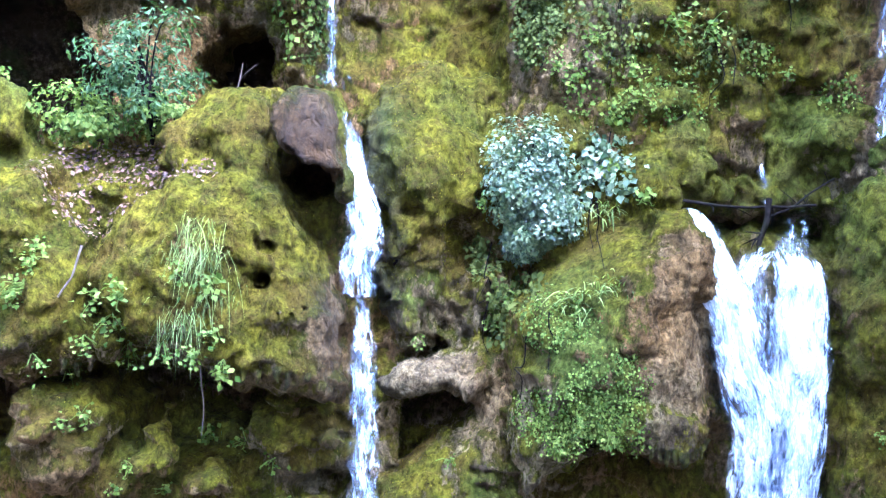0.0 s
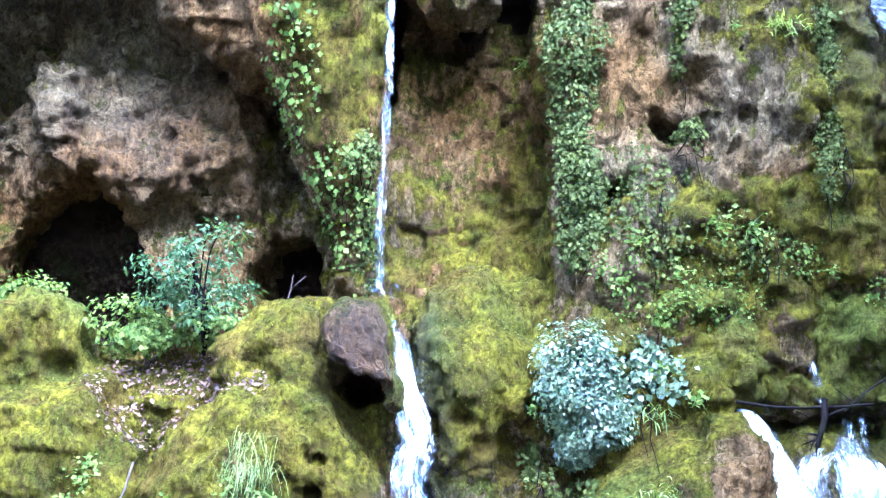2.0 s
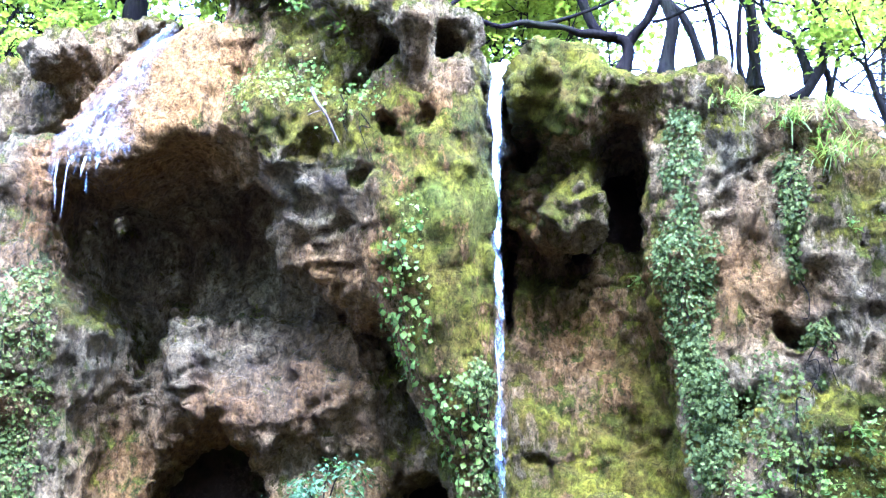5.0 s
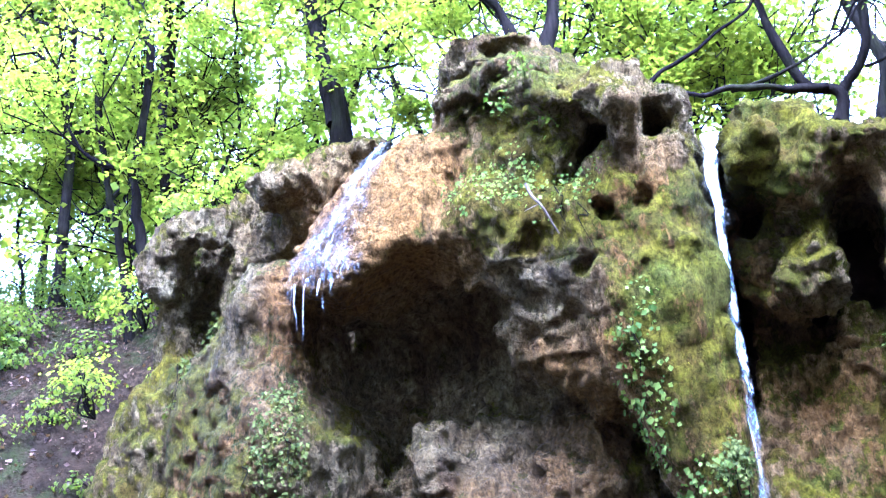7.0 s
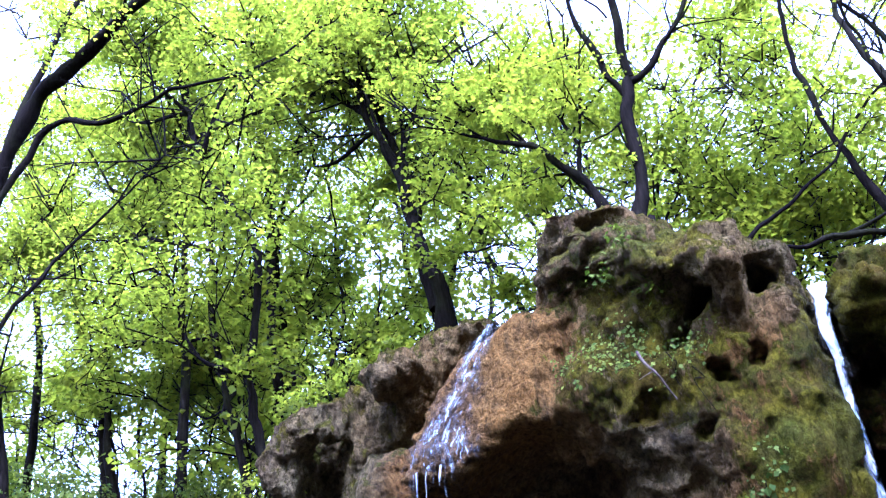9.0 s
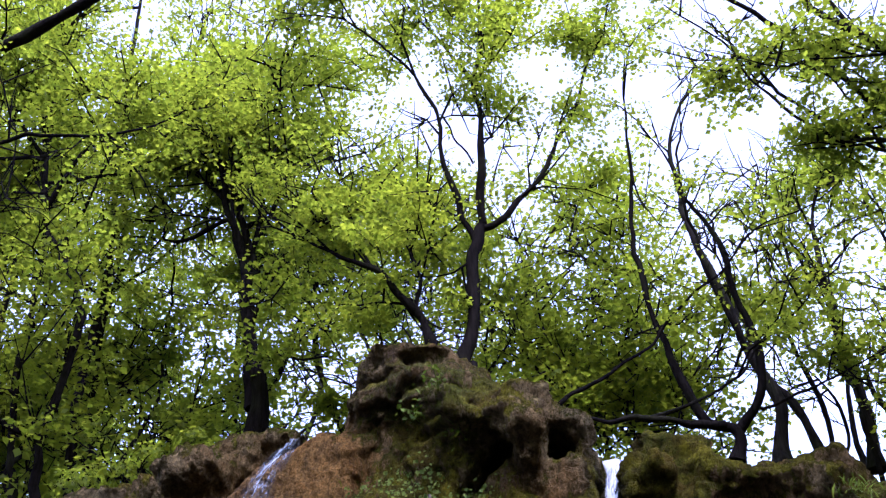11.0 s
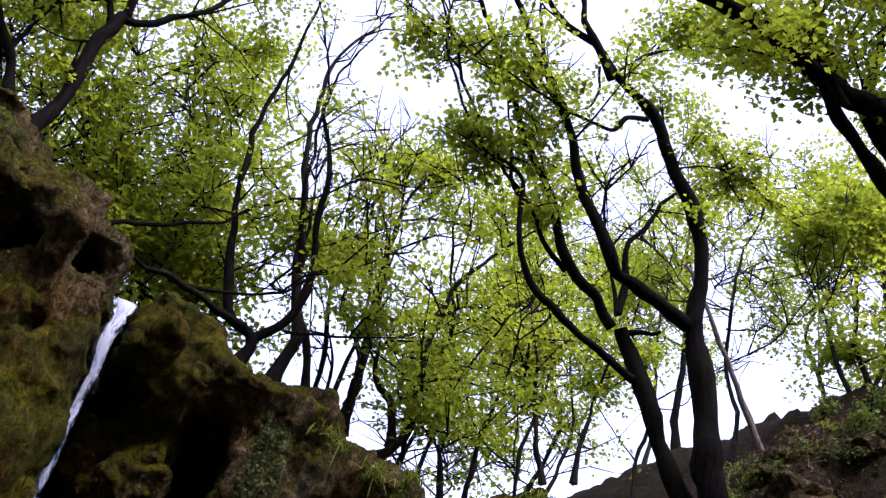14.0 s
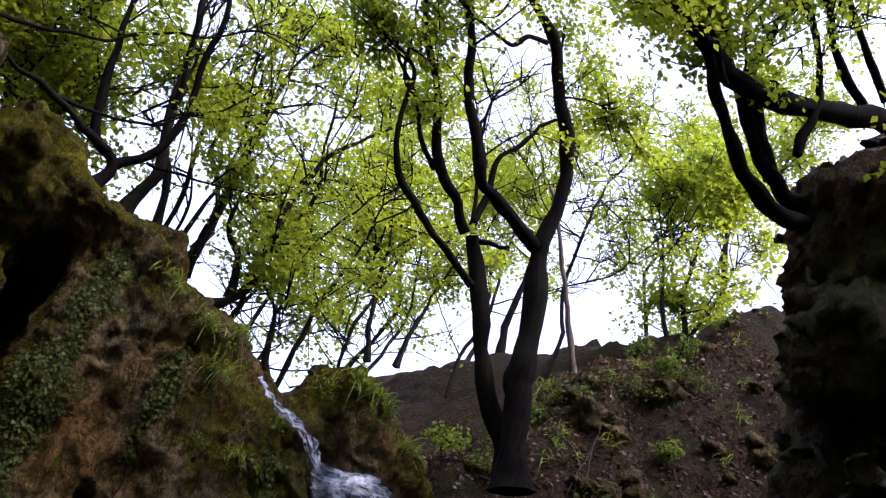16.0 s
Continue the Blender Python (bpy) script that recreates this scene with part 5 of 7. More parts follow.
    tree("tall dark forked tree leaning over the stream", [
        ([(5.23, 8.60, 5.19), (5.03, 8.65, 5.62), (4.78, 8.70, 5.96), (4.60, 8.75, 6.29), (4.37, 8.80, 6.82), (4.18, 8.85, 7.32), (4.00, 8.90, 7.73)], 0.125, 0.085, 0),
        ([(3.89, 8.90, 7.67), (3.68, 8.85, 7.88), (3.29, 8.79, 8.06), (3.02, 8.74, 8.38), (2.84, 8.68, 8.83), (2.41, 8.63, 9.41), (2.09, 8.57, 10.00), (1.79, 8.52, 10.48), (1.46, 8.46, 10.99), (1.13, 8.41, 11.40), (0.70, 8.35, 11.92), (0.41, 8.30, 12.34)], 0.062, 0.014, 0.9),
        ([(4.14, 8.80, 7.09), (3.85, 8.76, 7.16), (3.41, 8.72, 7.25), (3.12, 8.68, 7.49), (2.81, 8.63, 7.66), (2.62, 8.59, 7.87), (2.50, 8.55, 8.21), (2.44, 8.51, 8.65), (2.25, 8.47, 8.81), (1.90, 8.43, 8.93), (1.54, 8.38, 9.28), (1.28, 8.34, 9.80), (1.07, 8.30, 10.37)], 0.05, 0.012, 0.8),
        ([(2.60, 8.60, 8.56), (2.20, 8.55, 8.88), (1.85, 8.50, 9.23), (1.49, 8.45, 9.67), (1.24, 8.40, 10.23), (0.85, 8.35, 10.83), (0.50, 8.30, 11.36)], 0.028, 0.008, 0.7),
        ([(3.99, 9.00, 7.95), (4.07, 9.06, 8.55), (4.07, 9.11, 9.02), (4.34, 9.17, 9.56), (4.56, 9.23, 10.04), (5.02, 9.29, 10.46), (5.72, 9.34, 10.79), (6.46, 9.40, 10.79)], 0.045, 0.008, 0.7),
        ([(4.01, 8.90, 7.66), (4.13, 8.87, 7.71), (4.32, 8.83, 7.74), (4.42, 8.80, 7.82)], 0.04, 0.02, 0),
        ([(3.97, 9.00, 7.91), (3.91, 9.06, 8.38), (3.82, 9.12, 9.01), (3.72, 9.18, 9.61), (3.81, 9.24, 10.06), (4.23, 9.30, 10.69)], 0.026, 0.008, 0.6),
        ([(3.20, 8.80, 8.07), (2.90, 8.74, 8.24), (2.68, 8.68, 8.55), (2.37, 8.62, 8.79), (2.22, 8.56, 9.24), (2.03, 8.50, 9.77)], 0.034, 0.01, 0.7),
    ], MAPLE, BARK, 30, 0.067, 0.35, 12, 0.9, seed=41.0)
    tree("heavy dark tree with two curved stems on the slope", [
        ([(5.11, 8.30, 5.05), (5.01, 8.36, 5.45), (4.91, 8.42, 6.06), (4.87, 8.48, 6.60), (4.79, 8.54, 7.31), (4.73, 8.60, 7.91)], 0.15, 0.12, 0),
        ([(4.70, 8.60, 7.91), (4.71, 8.54, 8.45), (4.64, 8.49, 9.02), (4.36, 8.43, 9.51), (4.11, 8.37, 9.95), (3.74, 8.31, 10.35), (3.30, 8.26, 10.52), (2.97, 8.20, 10.76)], 0.1, 0.055, 0.3),
        ([(3.14, 8.20, 10.46), (2.74, 8.12, 10.98), (2.51, 8.05, 11.48), (2.40, 7.98, 12.03), (2.16, 7.90, 12.71)], 0.055, 0.02, 1.2),
        ([(4.65, 8.60, 7.87), (4.27, 8.56, 7.96), (3.88, 8.51, 8.07), (3.61, 8.47, 8.08), (3.42, 8.43, 8.41), (3.15, 8.39, 8.80), (2.94, 8.34, 9.16), (2.75, 8.30, 9.53)], 0.085, 0.05, 0.2),
        ([(2.63, 8.30, 9.81), (2.25, 8.24, 10.31), (1.89, 8.18, 10.89), (1.57, 8.12, 11.29), (1.17, 8.06, 11.85), (0.82, 8.00, 12.31)], 0.05, 0.014, 1),
        ([(3.71, 8.30, 10.21), (3.40, 8.27, 10.03), (3.27, 8.23, 9.74), (3.00, 8.20, 9.68), (2.62, 8.17, 9.66), (2.25, 8.13, 9.69), (1.90, 8.10, 9.77)], 0.04, 0.012, 0.5),
        ([(2.97, 8.20, 10.58), (2.99, 8.20, 10.21), (2.90, 8.20, 9.89), (2.74, 8.20, 9.73)], 0.018, 0.01, 0.1),
        ([(3.15, 8.20, 10.57), (3.52, 8.20, 11.03), (3.96, 8.20, 11.49), (4.43, 8.20, 12.03)], 0.018, 0.006, 0.7),
        ([(4.20, 8.40, 9.75), (4.49, 8.47, 10.04), (5.00, 8.53, 10.26), (5.46, 8.60, 10.26)], 0.018, 0.006, 0.7),
    ], MAPLE, BARK, 30, 0.067, 0.4, 12, 0.9, seed=61.0)
    tree("gnarled dark tree clinging to the top of the pillar", [
        ([(6.58, 5.50, 9.72), (6.02, 5.41, 9.35), (5.27, 5.32, 8.85), (4.57, 5.23, 8.44), (4.00, 5.14, 8.14), (3.60, 5.06, 8.03), (3.25, 4.97, 8.01), (2.90, 4.88, 7.97), (2.56, 4.79, 7.93), (2.12, 4.70, 7.84)], 0.13, 0.05, 0.6),
        ([(5.54, 5.60, 7.76), (5.22, 5.51, 7.58), (4.83, 5.43, 7.45), (4.42, 5.34, 7.44), (4.14, 5.26, 7.58), (3.88, 5.17, 7.73), (3.70, 5.09, 7.86), (3.50, 5.00, 7.95)], 0.1, 0.04, 0),
        ([(5.60, 5.70, 8.05), (5.36, 5.64, 8.00), (5.00, 5.58, 7.99), (4.61, 5.51, 8.12), (4.34, 5.45, 8.23), (4.15, 5.39, 8.32), (3.97, 5.33, 8.49), (3.79, 5.26, 8.88), (3.58, 5.20, 9.25)], 0.085, 0.035, 0.7),
        ([(5.24, 5.80, 8.15), (4.94, 5.76, 8.48), (4.69, 5.72, 8.78), (4.62, 5.68, 9.24), (4.71, 5.64, 9.69), (4.74, 5.60, 10.28)], 0.075, 0.03, 0.8),
        ([(4.99, 5.30, 8.07), (5.02, 5.28, 8.39), (5.06, 5.27, 8.66), (5.10, 5.25, 8.86), (4.91, 5.23, 9.23), (4.78, 5.22, 9.65), (4.58, 5.20, 10.03)], 0.055, 0.03, 0.8),
        ([(6.00, 5.40, 9.38), (5.62, 5.35, 9.49), (5.22, 5.30, 9.77), (4.96, 5.25, 10.07), (4.69, 5.20, 10.37)], 0.055, 0.03, 0.8),
        ([(6.33, 5.50, 9.89), (5.91, 5.47, 10.12), (5.59, 5.43, 10.41), (5.33, 5.40, 10.86)], 0.06, 0.03, 0.8),
        ([(3.74, 5.00, 7.78), (3.60, 5.03, 8.10), (3.46, 5.05, 8.30), (3.54, 5.07, 8.78), (3.74, 5.10, 9.30)], 0.035, 0.015, 0.6),
    ], MAPLE, BARK, 30, 0.062, 0.35, 12, 0.9, seed=81.0)
    for pts, r, s in (([(-8.15, 10.60, 5.50), (-8.36, 10.60, 5.94), (-8.63, 10.60, 6.53), (-8.86, 10.60, 7.27), (-8.94, 10.60, 8.00), (-8.90, 10.60, 9.02), (-8.81, 10.60, 10.08), (-9.02, 10.60, 10.68), (-9.36, 10.60, 11.37), (-9.85, 10.60, 12.15), (-10.10, 10.60, 12.99), (-10.37, 10.60, 14.00), (-10.67, 10.60, 15.35)], 0.085, 1),
                      ([(-9.12, 10.90, 5.57), (-9.33, 10.89, 6.78), (-9.51, 10.88, 7.71), (-9.77, 10.87, 8.54), (-9.92, 10.86, 9.48), (-9.90, 10.84, 10.51), (-10.00, 10.83, 11.54), (-10.11, 10.82, 12.40), (-10.44, 10.81, 13.65), (-10.57, 10.80, 15.03)], 0.075, 2),
                      ([(-6.14, 11.60, 8.23), (-6.14, 11.57, 8.88), (-6.22, 11.55, 9.28), (-6.41, 11.53, 10.04), (-6.56, 11.50, 10.93), (-6.78, 11.47, 11.79), (-7.13, 11.45, 12.64), (-7.27, 11.43, 13.42), (-7.53, 11.40, 14.56)], 0.15, 3),
                      ([(-14.21, 13.00, 7.02), (-14.53, 13.00, 8.85), (-14.67, 13.00, 10.07), (-14.61, 13.00, 11.94), (-14.65, 13.00, 12.76), (-14.44, 13.00, 13.65), (-13.97, 13.00, 14.45), (-13.41, 13.00, 15.08), (-13.02, 13.00, 16.41)], 0.11, 4),
                      ([(-14.50, 11.00, 6.58), (-14.87, 11.00, 8.47), (-15.26, 11.00, 10.12), (-15.64, 11.00, 11.43), (-16.21, 11.00, 13.72)], 0.13, 5),
                      ([(-16.62, 13.00, 7.56), (-16.64, 13.00, 10.16), (-16.77, 13.00, 12.29), (-17.22, 13.00, 14.62), (-17.61, 13.00, 16.83), (-16.80, 13.00, 18.82)], 0.1, 6),
                      ([(-13.47, 12.50, 7.32), (-13.90, 12.50, 8.90), (-13.94, 12.50, 10.05), (-14.04, 12.50, 11.88), (-13.59, 12.50, 13.52), (-13.14, 12.50, 14.43), (-12.92, 12.50, 15.58)], 0.09, 7),
                      ([(-6.42, 11.90, 8.88), (-6.59, 11.86, 9.68), (-6.61, 11.82, 10.48), (-6.68, 11.79, 11.58), (-6.93, 11.75, 12.34), (-7.08, 11.71, 12.99), (-7.54, 11.68, 13.91), (-8.16, 11.64, 15.11), (-8.34, 11.60, 16.65)], 0.09, 8)):
        p = curve(pts, 30)
        limbs = [(pts, r, 0.03, 1.2)]
        for k in range(6):
            i = int(rng.uniform(10, 28))
            o = np.array([rng.uniform(-1, 1) * 2.2, rng.uniform(-1, 0.5) * 1.8, rng.uniform(0.4, 1.8)])
            limbs.append(([p[i], p[i] + 0.5 * o + rng.normal(size=3) * 0.2, p[i] + o], 0.05, 0.012, 1.3))
        tree("slim dark woodland tree on the leafy slope", limbs, MAPLE, BARK, 28, 0.084, 0.2, 9, 1.3, 0.15, 0.2, 1, "slope trees", 100.0 + s, gaps=-0.15)
    for pts, r, s in (([(0.76, 10.70, 6.43), (0.80, 10.72, 6.74), (0.86, 10.74, 7.15), (0.79, 10.77, 7.52), (0.61, 10.79, 8.01), (0.51, 10.81, 8.84), (0.24, 10.83, 9.93), (0.21, 10.86, 10.85), (0.22, 10.88, 11.59), (0.55, 10.90, 12.33)], 0.085, 1),
                      ([(1.23, 10.90, 6.51), (1.12, 10.94, 7.04), (0.98, 10.98, 7.42), (0.75, 11.02, 7.87), (0.67, 11.06, 8.54), (0.60, 11.10, 9.34)], 0.06, 2),
                      ([(1.75, 11.20, 6.46), (1.81, 11.25, 7.02), (1.79, 11.30, 7.79), (1.74, 11.35, 8.65), (1.75, 11.40, 9.32), (1.81, 11.45, 10.16), (2.10, 11.50, 10.86)], 0.08, 3),
                      ([(1.80, 11.40, 6.89), (1.86, 11.43, 7.39), (1.77, 11.47, 7.78), (1.46, 11.50, 8.17), (1.39, 11.53, 8.77), (1.42, 11.57, 9.55), (1.42, 11.60, 10.59)], 0.06, 4),
                      ([(2.05, 10.60, 6.03), (2.24, 10.64, 6.23), (2.40, 10.68, 6.51), (2.41, 10.71, 6.89), (2.39, 10.75, 7.35), (2.46, 10.79, 7.99), (2.64, 10.82, 8.68), (3.01, 10.86, 9.31), (3.41, 10.90, 9.99)], 0.07, 5),
                      ([(2.27, 10.70, 6.29), (2.22, 10.73, 6.61), (2.14, 10.77, 6.83), (1.94, 10.80, 6.99), (1.85, 10.83, 7.33), (1.94, 10.87, 7.61), (2.30, 10.90, 7.90)], 0.055, 6),
                      ([(3.06, 10.60, 5.57), (2.96, 10.60, 5.89), (2.86, 10.60, 6.29), (2.76, 10.60, 6.46)], 0.06, 7),
                      ([(5.15, 13.00, 7.53), (4.98, 13.00, 8.03), (4.79, 13.00, 8.95), (4.70, 13.00, 9.54), (4.45, 13.00, 10.39)], 0.05, 8),
                      ([(5.62, 13.00, 7.70), (5.64, 13.00, 8.42), (5.76, 13.00, 9.23), (5.89, 13.00, 9.76)], 0.045, 9)):
        tree("slim curved tree above the rock wall", [(pts, r, 0.015, 1.5)], MAPLE, GREYBARK, 24, 0.072, 0.4, 9, 1.0, 0.2, 0.15, 1, "trees above the wall", 130.0 + s)
    tree("bright bushy multi-stemmed tree on the ridge", [
        ([(10.5, 12.5, 10.0), (10.5, 12.5, 11.0), (10.31, 12.5, 11.72), (10.37, 12.5, 13.2)], 0.08, 0.02, 1.6),
        ([(10.3, 12.5, 10.4), (9.9, 12.5, 11.3), (9.54, 12.5, 12.4)], 0.06, 0.02, 1.5),
        ([(10.5, 12.5, 10.4), (10.9, 12.5, 11.6), (11.3, 12.4, 12.8)], 0.05, 0.02, 1.5),
    ], MAPLE, GREYBARK, 34, 0.1, 0.3, 13, 1.1, 0.25, 0.2, seed=151.0, gaps=-0.2)
    tree("bare pale pole of a dead young tree", [([(8.2, 12.0, 8.5), (7.91, 12.0, 9.04), (7.54, 12.0, 9.73), (7.04, 12.0, 10.76), (6.58, 12.0, 11.5)], 0.06, 0.03, 0)], MAPLE, DEADWOOD, seed=171.0)
    spots = [(-11.5, 15), (-8.5, 16), (-17, 17), (-20, 13), (-14, 19), (-9.5, 21), (-18, 9), (-12.2, 12.6), (-10.8, 13.8), (-7.0, 13.6), (-9.5, 12.6), (-5.8, 14.5), (11.5, 20), (13.5, 15), (15.5, 11), (14, 6.5), (12, 7.5)]
    for k, (x, y) in enumerate(spots):
        wild_tree(x, y, rng.uniform(11, 15) if x < -7.5 else rng.uniform(6.5, 8) if x < -5 else rng.uniform(6, 9), (rng.uniform(-0.12, 0.12), rng.uniform(-0.12, 0.0)), MAPLE, GREYBARK if k % 2 else BARK, rng.uniform(0.07, 0.12), 8, 19, 0.098, 200.0 + k)
    # taller trees farther back, beyond the crest and the right-hand ridge
    for k, (x, y, h) in enumerate([(5.2, 20.5, 10), (7.2, 19.0, 8.5), (12.5, 23.5, 9), (16.0, 20.5, 7)]):
        wild_tree(x, y, h, (rng.uniform(-0.1, 0.1), rng.uniform(-0.1, 0.0)), MAPLE, GREYBARK, 0.07, 8, 10, 0.12, 500.0 + k, 0.2)
    # bright full crowns close behind the crest
    for k, (x, y, h) in enumerate([(-5.0, 13.6, 7.0), (-2.6, 13.2, 5.4), (-1.4, 13.6, 4.2), (9.0, 14.2, 5.6)]):
        wild_tree(x, y, h, (rng.uniform(-0.06, 0.06), rng.uniform(-0.06, 0.0)), MAPLE, GREYBARK, 0.05, 9, 20, 0.085, 560.0 + k, 0.35)
    # low bright young trees behind the crest
    for k, (x, y, h) in enumerate([(-4.6, 12.6, 5), (-3.4, 13.4, 4.2), (-1.9, 12.6, 3.4), (-0.9, 13.0, 4.4), (4.2, 16.5, 5), (5.8, 15, 4.5), (6.9, 17.5, 5.5), (8.8, 17, 5)]):
        wild_tree(x, y, h, (rng.uniform(-0.1, 0.1), rng.uniform(-0.1, 0.0)), MAPLE, GREYBARK, 0.045, 8, 26 if x < 0 else 13, 0.09, 300.0 + k, 0.2)
    # young growth filling the wooded slope
    for k in range(20):
        x, y = (rng.uniform(-17, -7.8), rng.uniform(11.8, 17)) if k < 13 else (rng.uniform(-24, -9), rng.uniform(14, 20))
        wild_tree(x, y, rng.uniform(3.5, 6.5) if k < 13 else rng.uniform(3, 5.5), (rng.uniform(-0.2, 0.2), rng.uniform(-0.15, 0.05)), MAPLE, BARK, rng.uniform(0.035, 0.06), 7, 14, 0.12, 420.0 + k, 0.06)
    # thin bare-stemmed saplings leaning over the wall
    for k in range(7):
        x, y = 0.75 + 0.42 * k + rng.uniform(-0.12, 0.12), rng.uniform(10.9, 12.6)
        z = float(ground_height(np.array([x]), np.array([y]))[0])
        h, lx, bow = rng.uniform(3.0, 5.5), rng.uniform(-0.1, 0.2), rng.uniform(-0.5, 0.5)
        pts = [(x + lx * h * t + bow * math.sin(3.1 * t) + rng.uniform(-0.15, 0.15) * min(1, 4 * t), y + rng.uniform(-0.1, 0.1), z - 0.1 + h * t) for t in (0, 0.2, 0.4, 0.6, 0.8, 1.0)]
        tree("thin dark sapling with few leaves", [(pts, 0.045, 0.012, 0.8)], MAPLE, BARK, 12, 0.065, 0.4, 8, 0.9, 0.3, 0.12, 1, "saplings", 340.0 + k)
    # a tree on the slope whose boughs hang far out overhead
    tree("dark slope tree with long boughs reaching overhead", [
        ([(-11.3, 7.3, 1.2), (-11.0, 7.2, 4.0), (-10.7, 7.0, 7.5), (-10.4, 7.0, 10.0), (-9.89, 7.0, 11.3), (-9.34, 7.0, 11.64), (-8.39, 7.0, 11.96), (-7.46, 7.0, 12.32), (-6.37, 7.0, 12.85), (-4.92, 7.0, 13.67)], 0.17, 0.05, 0.9),
        ([(-10.5, 7.0, 9.4), (-9.9, 7.1, 10.7), (-9.43, 7.2, 11.09), (-8.75, 7.2, 10.63), (-8.08, 7.3, 10.61), (-7.54, 7.4, 10.74), (-6.61, 7.6, 10.62), (-5.81, 7.8, 10.9)], 0.06, 0.014, 0.9),
        ([(-10.8, 7.1, 6.8), (-10.2, 7.3, 8.2), (-9.6, 7.6, 9.2), (-8.8, 7.9, 9.9)], 0.05, 0.014, 0.9),
        ([(-10.4, 7.0, 10.0), (-10.2, 7.2, 11.8), (-9.6, 7.4, 13.6), (-9.0, 7.5, 15.0)], 0.08, 0.02, 1.0),
    ], MAPLE, BARK, 26, 0.066, 0.45, 13, 1.1, seed=401.0)
    # mostly unseen wood added behind and above whoever stands there, to shade the cliff
    for k, (x, y) in enumerate([(-9, -4), (-5.5, -5), (-2.5, -4), (0.8, -5), (4, -4.5), (7.5, -4), (-7, -9), (-3, -9), (1, -9), (5, -9), (10, -8), (-13, -2), (12, -2.5), (-13, 4.5), (-5, -13), (0, -13), (6, -13), (9, 2), (7.6, -1.2), (8.5, -2.5), (4.5, -2.8), (-5, -1.5), (-8, -0.5), (12, 4), (-14, -5), (14, -6)] ):
        near = y > -0.6
        wild_tree(x, y, rng.uniform(10, 12) if near else rng.uniform(12.5, 16), (rng.uniform(-0.08, 0.08), rng.uniform(0.0, 0.08) if near else rng.uniform(0.04, 0.12)), DEEP, BARK, 0.13, 9 if near else 14, 16 if near else 15, 0.1 if near else 0.36, 260.0 + k, 0.35 if near else 0.3, level=1 if near else 0)


build_trees()


# ---- plants on the rock ----
ALLV = np.concatenate([s[0] for s in SKINS.values()])
ALLN = np.concatenate([s[1] for s in SKINS.values()])
ALLM = np.concatenate([s[3]["moss"] for s in SKINS.values()])
CELL = 0.06
_cells = {}
_key = np.floor(ALLV[:, [0, 2]] / CELL).astype(int)
_order = np.argsort(-ALLV[:, 1])
for _i in _order[ALLN[_order, 1] < 0.3]:
    _cells[(_key[_i, 0], _key[_i, 1])] = _i


def face(x, z):
    """The foremost rock at that place of the cliff: its point and normal."""
    kx, kz = int(math.floor(x / CELL)), int(math.floor(z / CELL))
    best = None
    for dx in (0, 1, -1):
        for dz in (0, 1, -1):
            i = _cells.get((kx + dx, kz + dz))
            if i is not None and (best is None or ALLV[i, 1] < ALLV[best, 1]):
                best = i
        if best is not None and dx == 0:
            break
    return (ALLV[best], ALLN[best]) if best is not None else (np.array([x, 9.5, z]), np.array([0, -1.0, 0]))


def patch(centre, radii, n, up=-1.0, ragged=0.8, out=-0.4):
    """Random places on the rock inside an uneven ellipsoid, with normals."""
    d = (((ALLV - np.array(centre)) / np.array(radii)) ** 2).sum(1) + ragged * noise3(ALLV.astype(np.float32), 2.2, 77.0)
    i = np.nonzero((d < 1) & (ALLN[:, 2] > up) & (ALLN[:, 1] < -out))[0]
    if not len(i):
        return np.zeros((0, 3)), np.zeros((0, 3))
    i = rng.choice(i, n)
    return ALLV[i] + rng.normal(size=(n, 3)) * 0.03, ALLN[i]


def creeper(label, patches, density=900, size=0.06, lift=0.07, leaf=None, name="ivy", category="ivy", stems=5, ragged=1.5):
    """Leaves lying on the rock like shingles, with stems. patches: (centre, radii)."""
    ps, ns = [], []
    for c, r in patches:
        p, nn = patch(c, r, ragged=ragged, n=int(density * math.sqrt(max(r[0], 0.05) * max(r[2], 0.05))))
        ps.append(p)
        ns.append(nn)
    p, nn = np.concatenate(ps), np.concatenate(ns)
    if not len(p):
        return
    ob = thing(name, p[p[:, 2].argmin()], label, category)
    q = p + nn * rng.uniform(0.0, lift, len(p))[:, None]
    tagged(hold(made("leaf_cover", *leaves(q, size, nn * 1.2 + np.array([0, -0.3, 0.5]), 0.55, 0.9, 0.5), leaf or IVY, smooth=False), ob), kind="stuff")
    for _ in range(stems):
        a = p[rng.integers(len(p))]
        pts = []
        for k in range(5):
            b, m = face(a[0] + 0.03 * math.sin(2.0 * k + a[0] * 9), a[2] - 0.12 * k)
            pts.append(b + m * 0.02)
        pts = np.array(pts)
        if np.abs(np.diff(pts[:, 1])).max() < 0.25:
            hold(made("stem", *tube(curve(pts, 14), np.linspace(0.006, 0.003, 14), 5), BARK), ob)


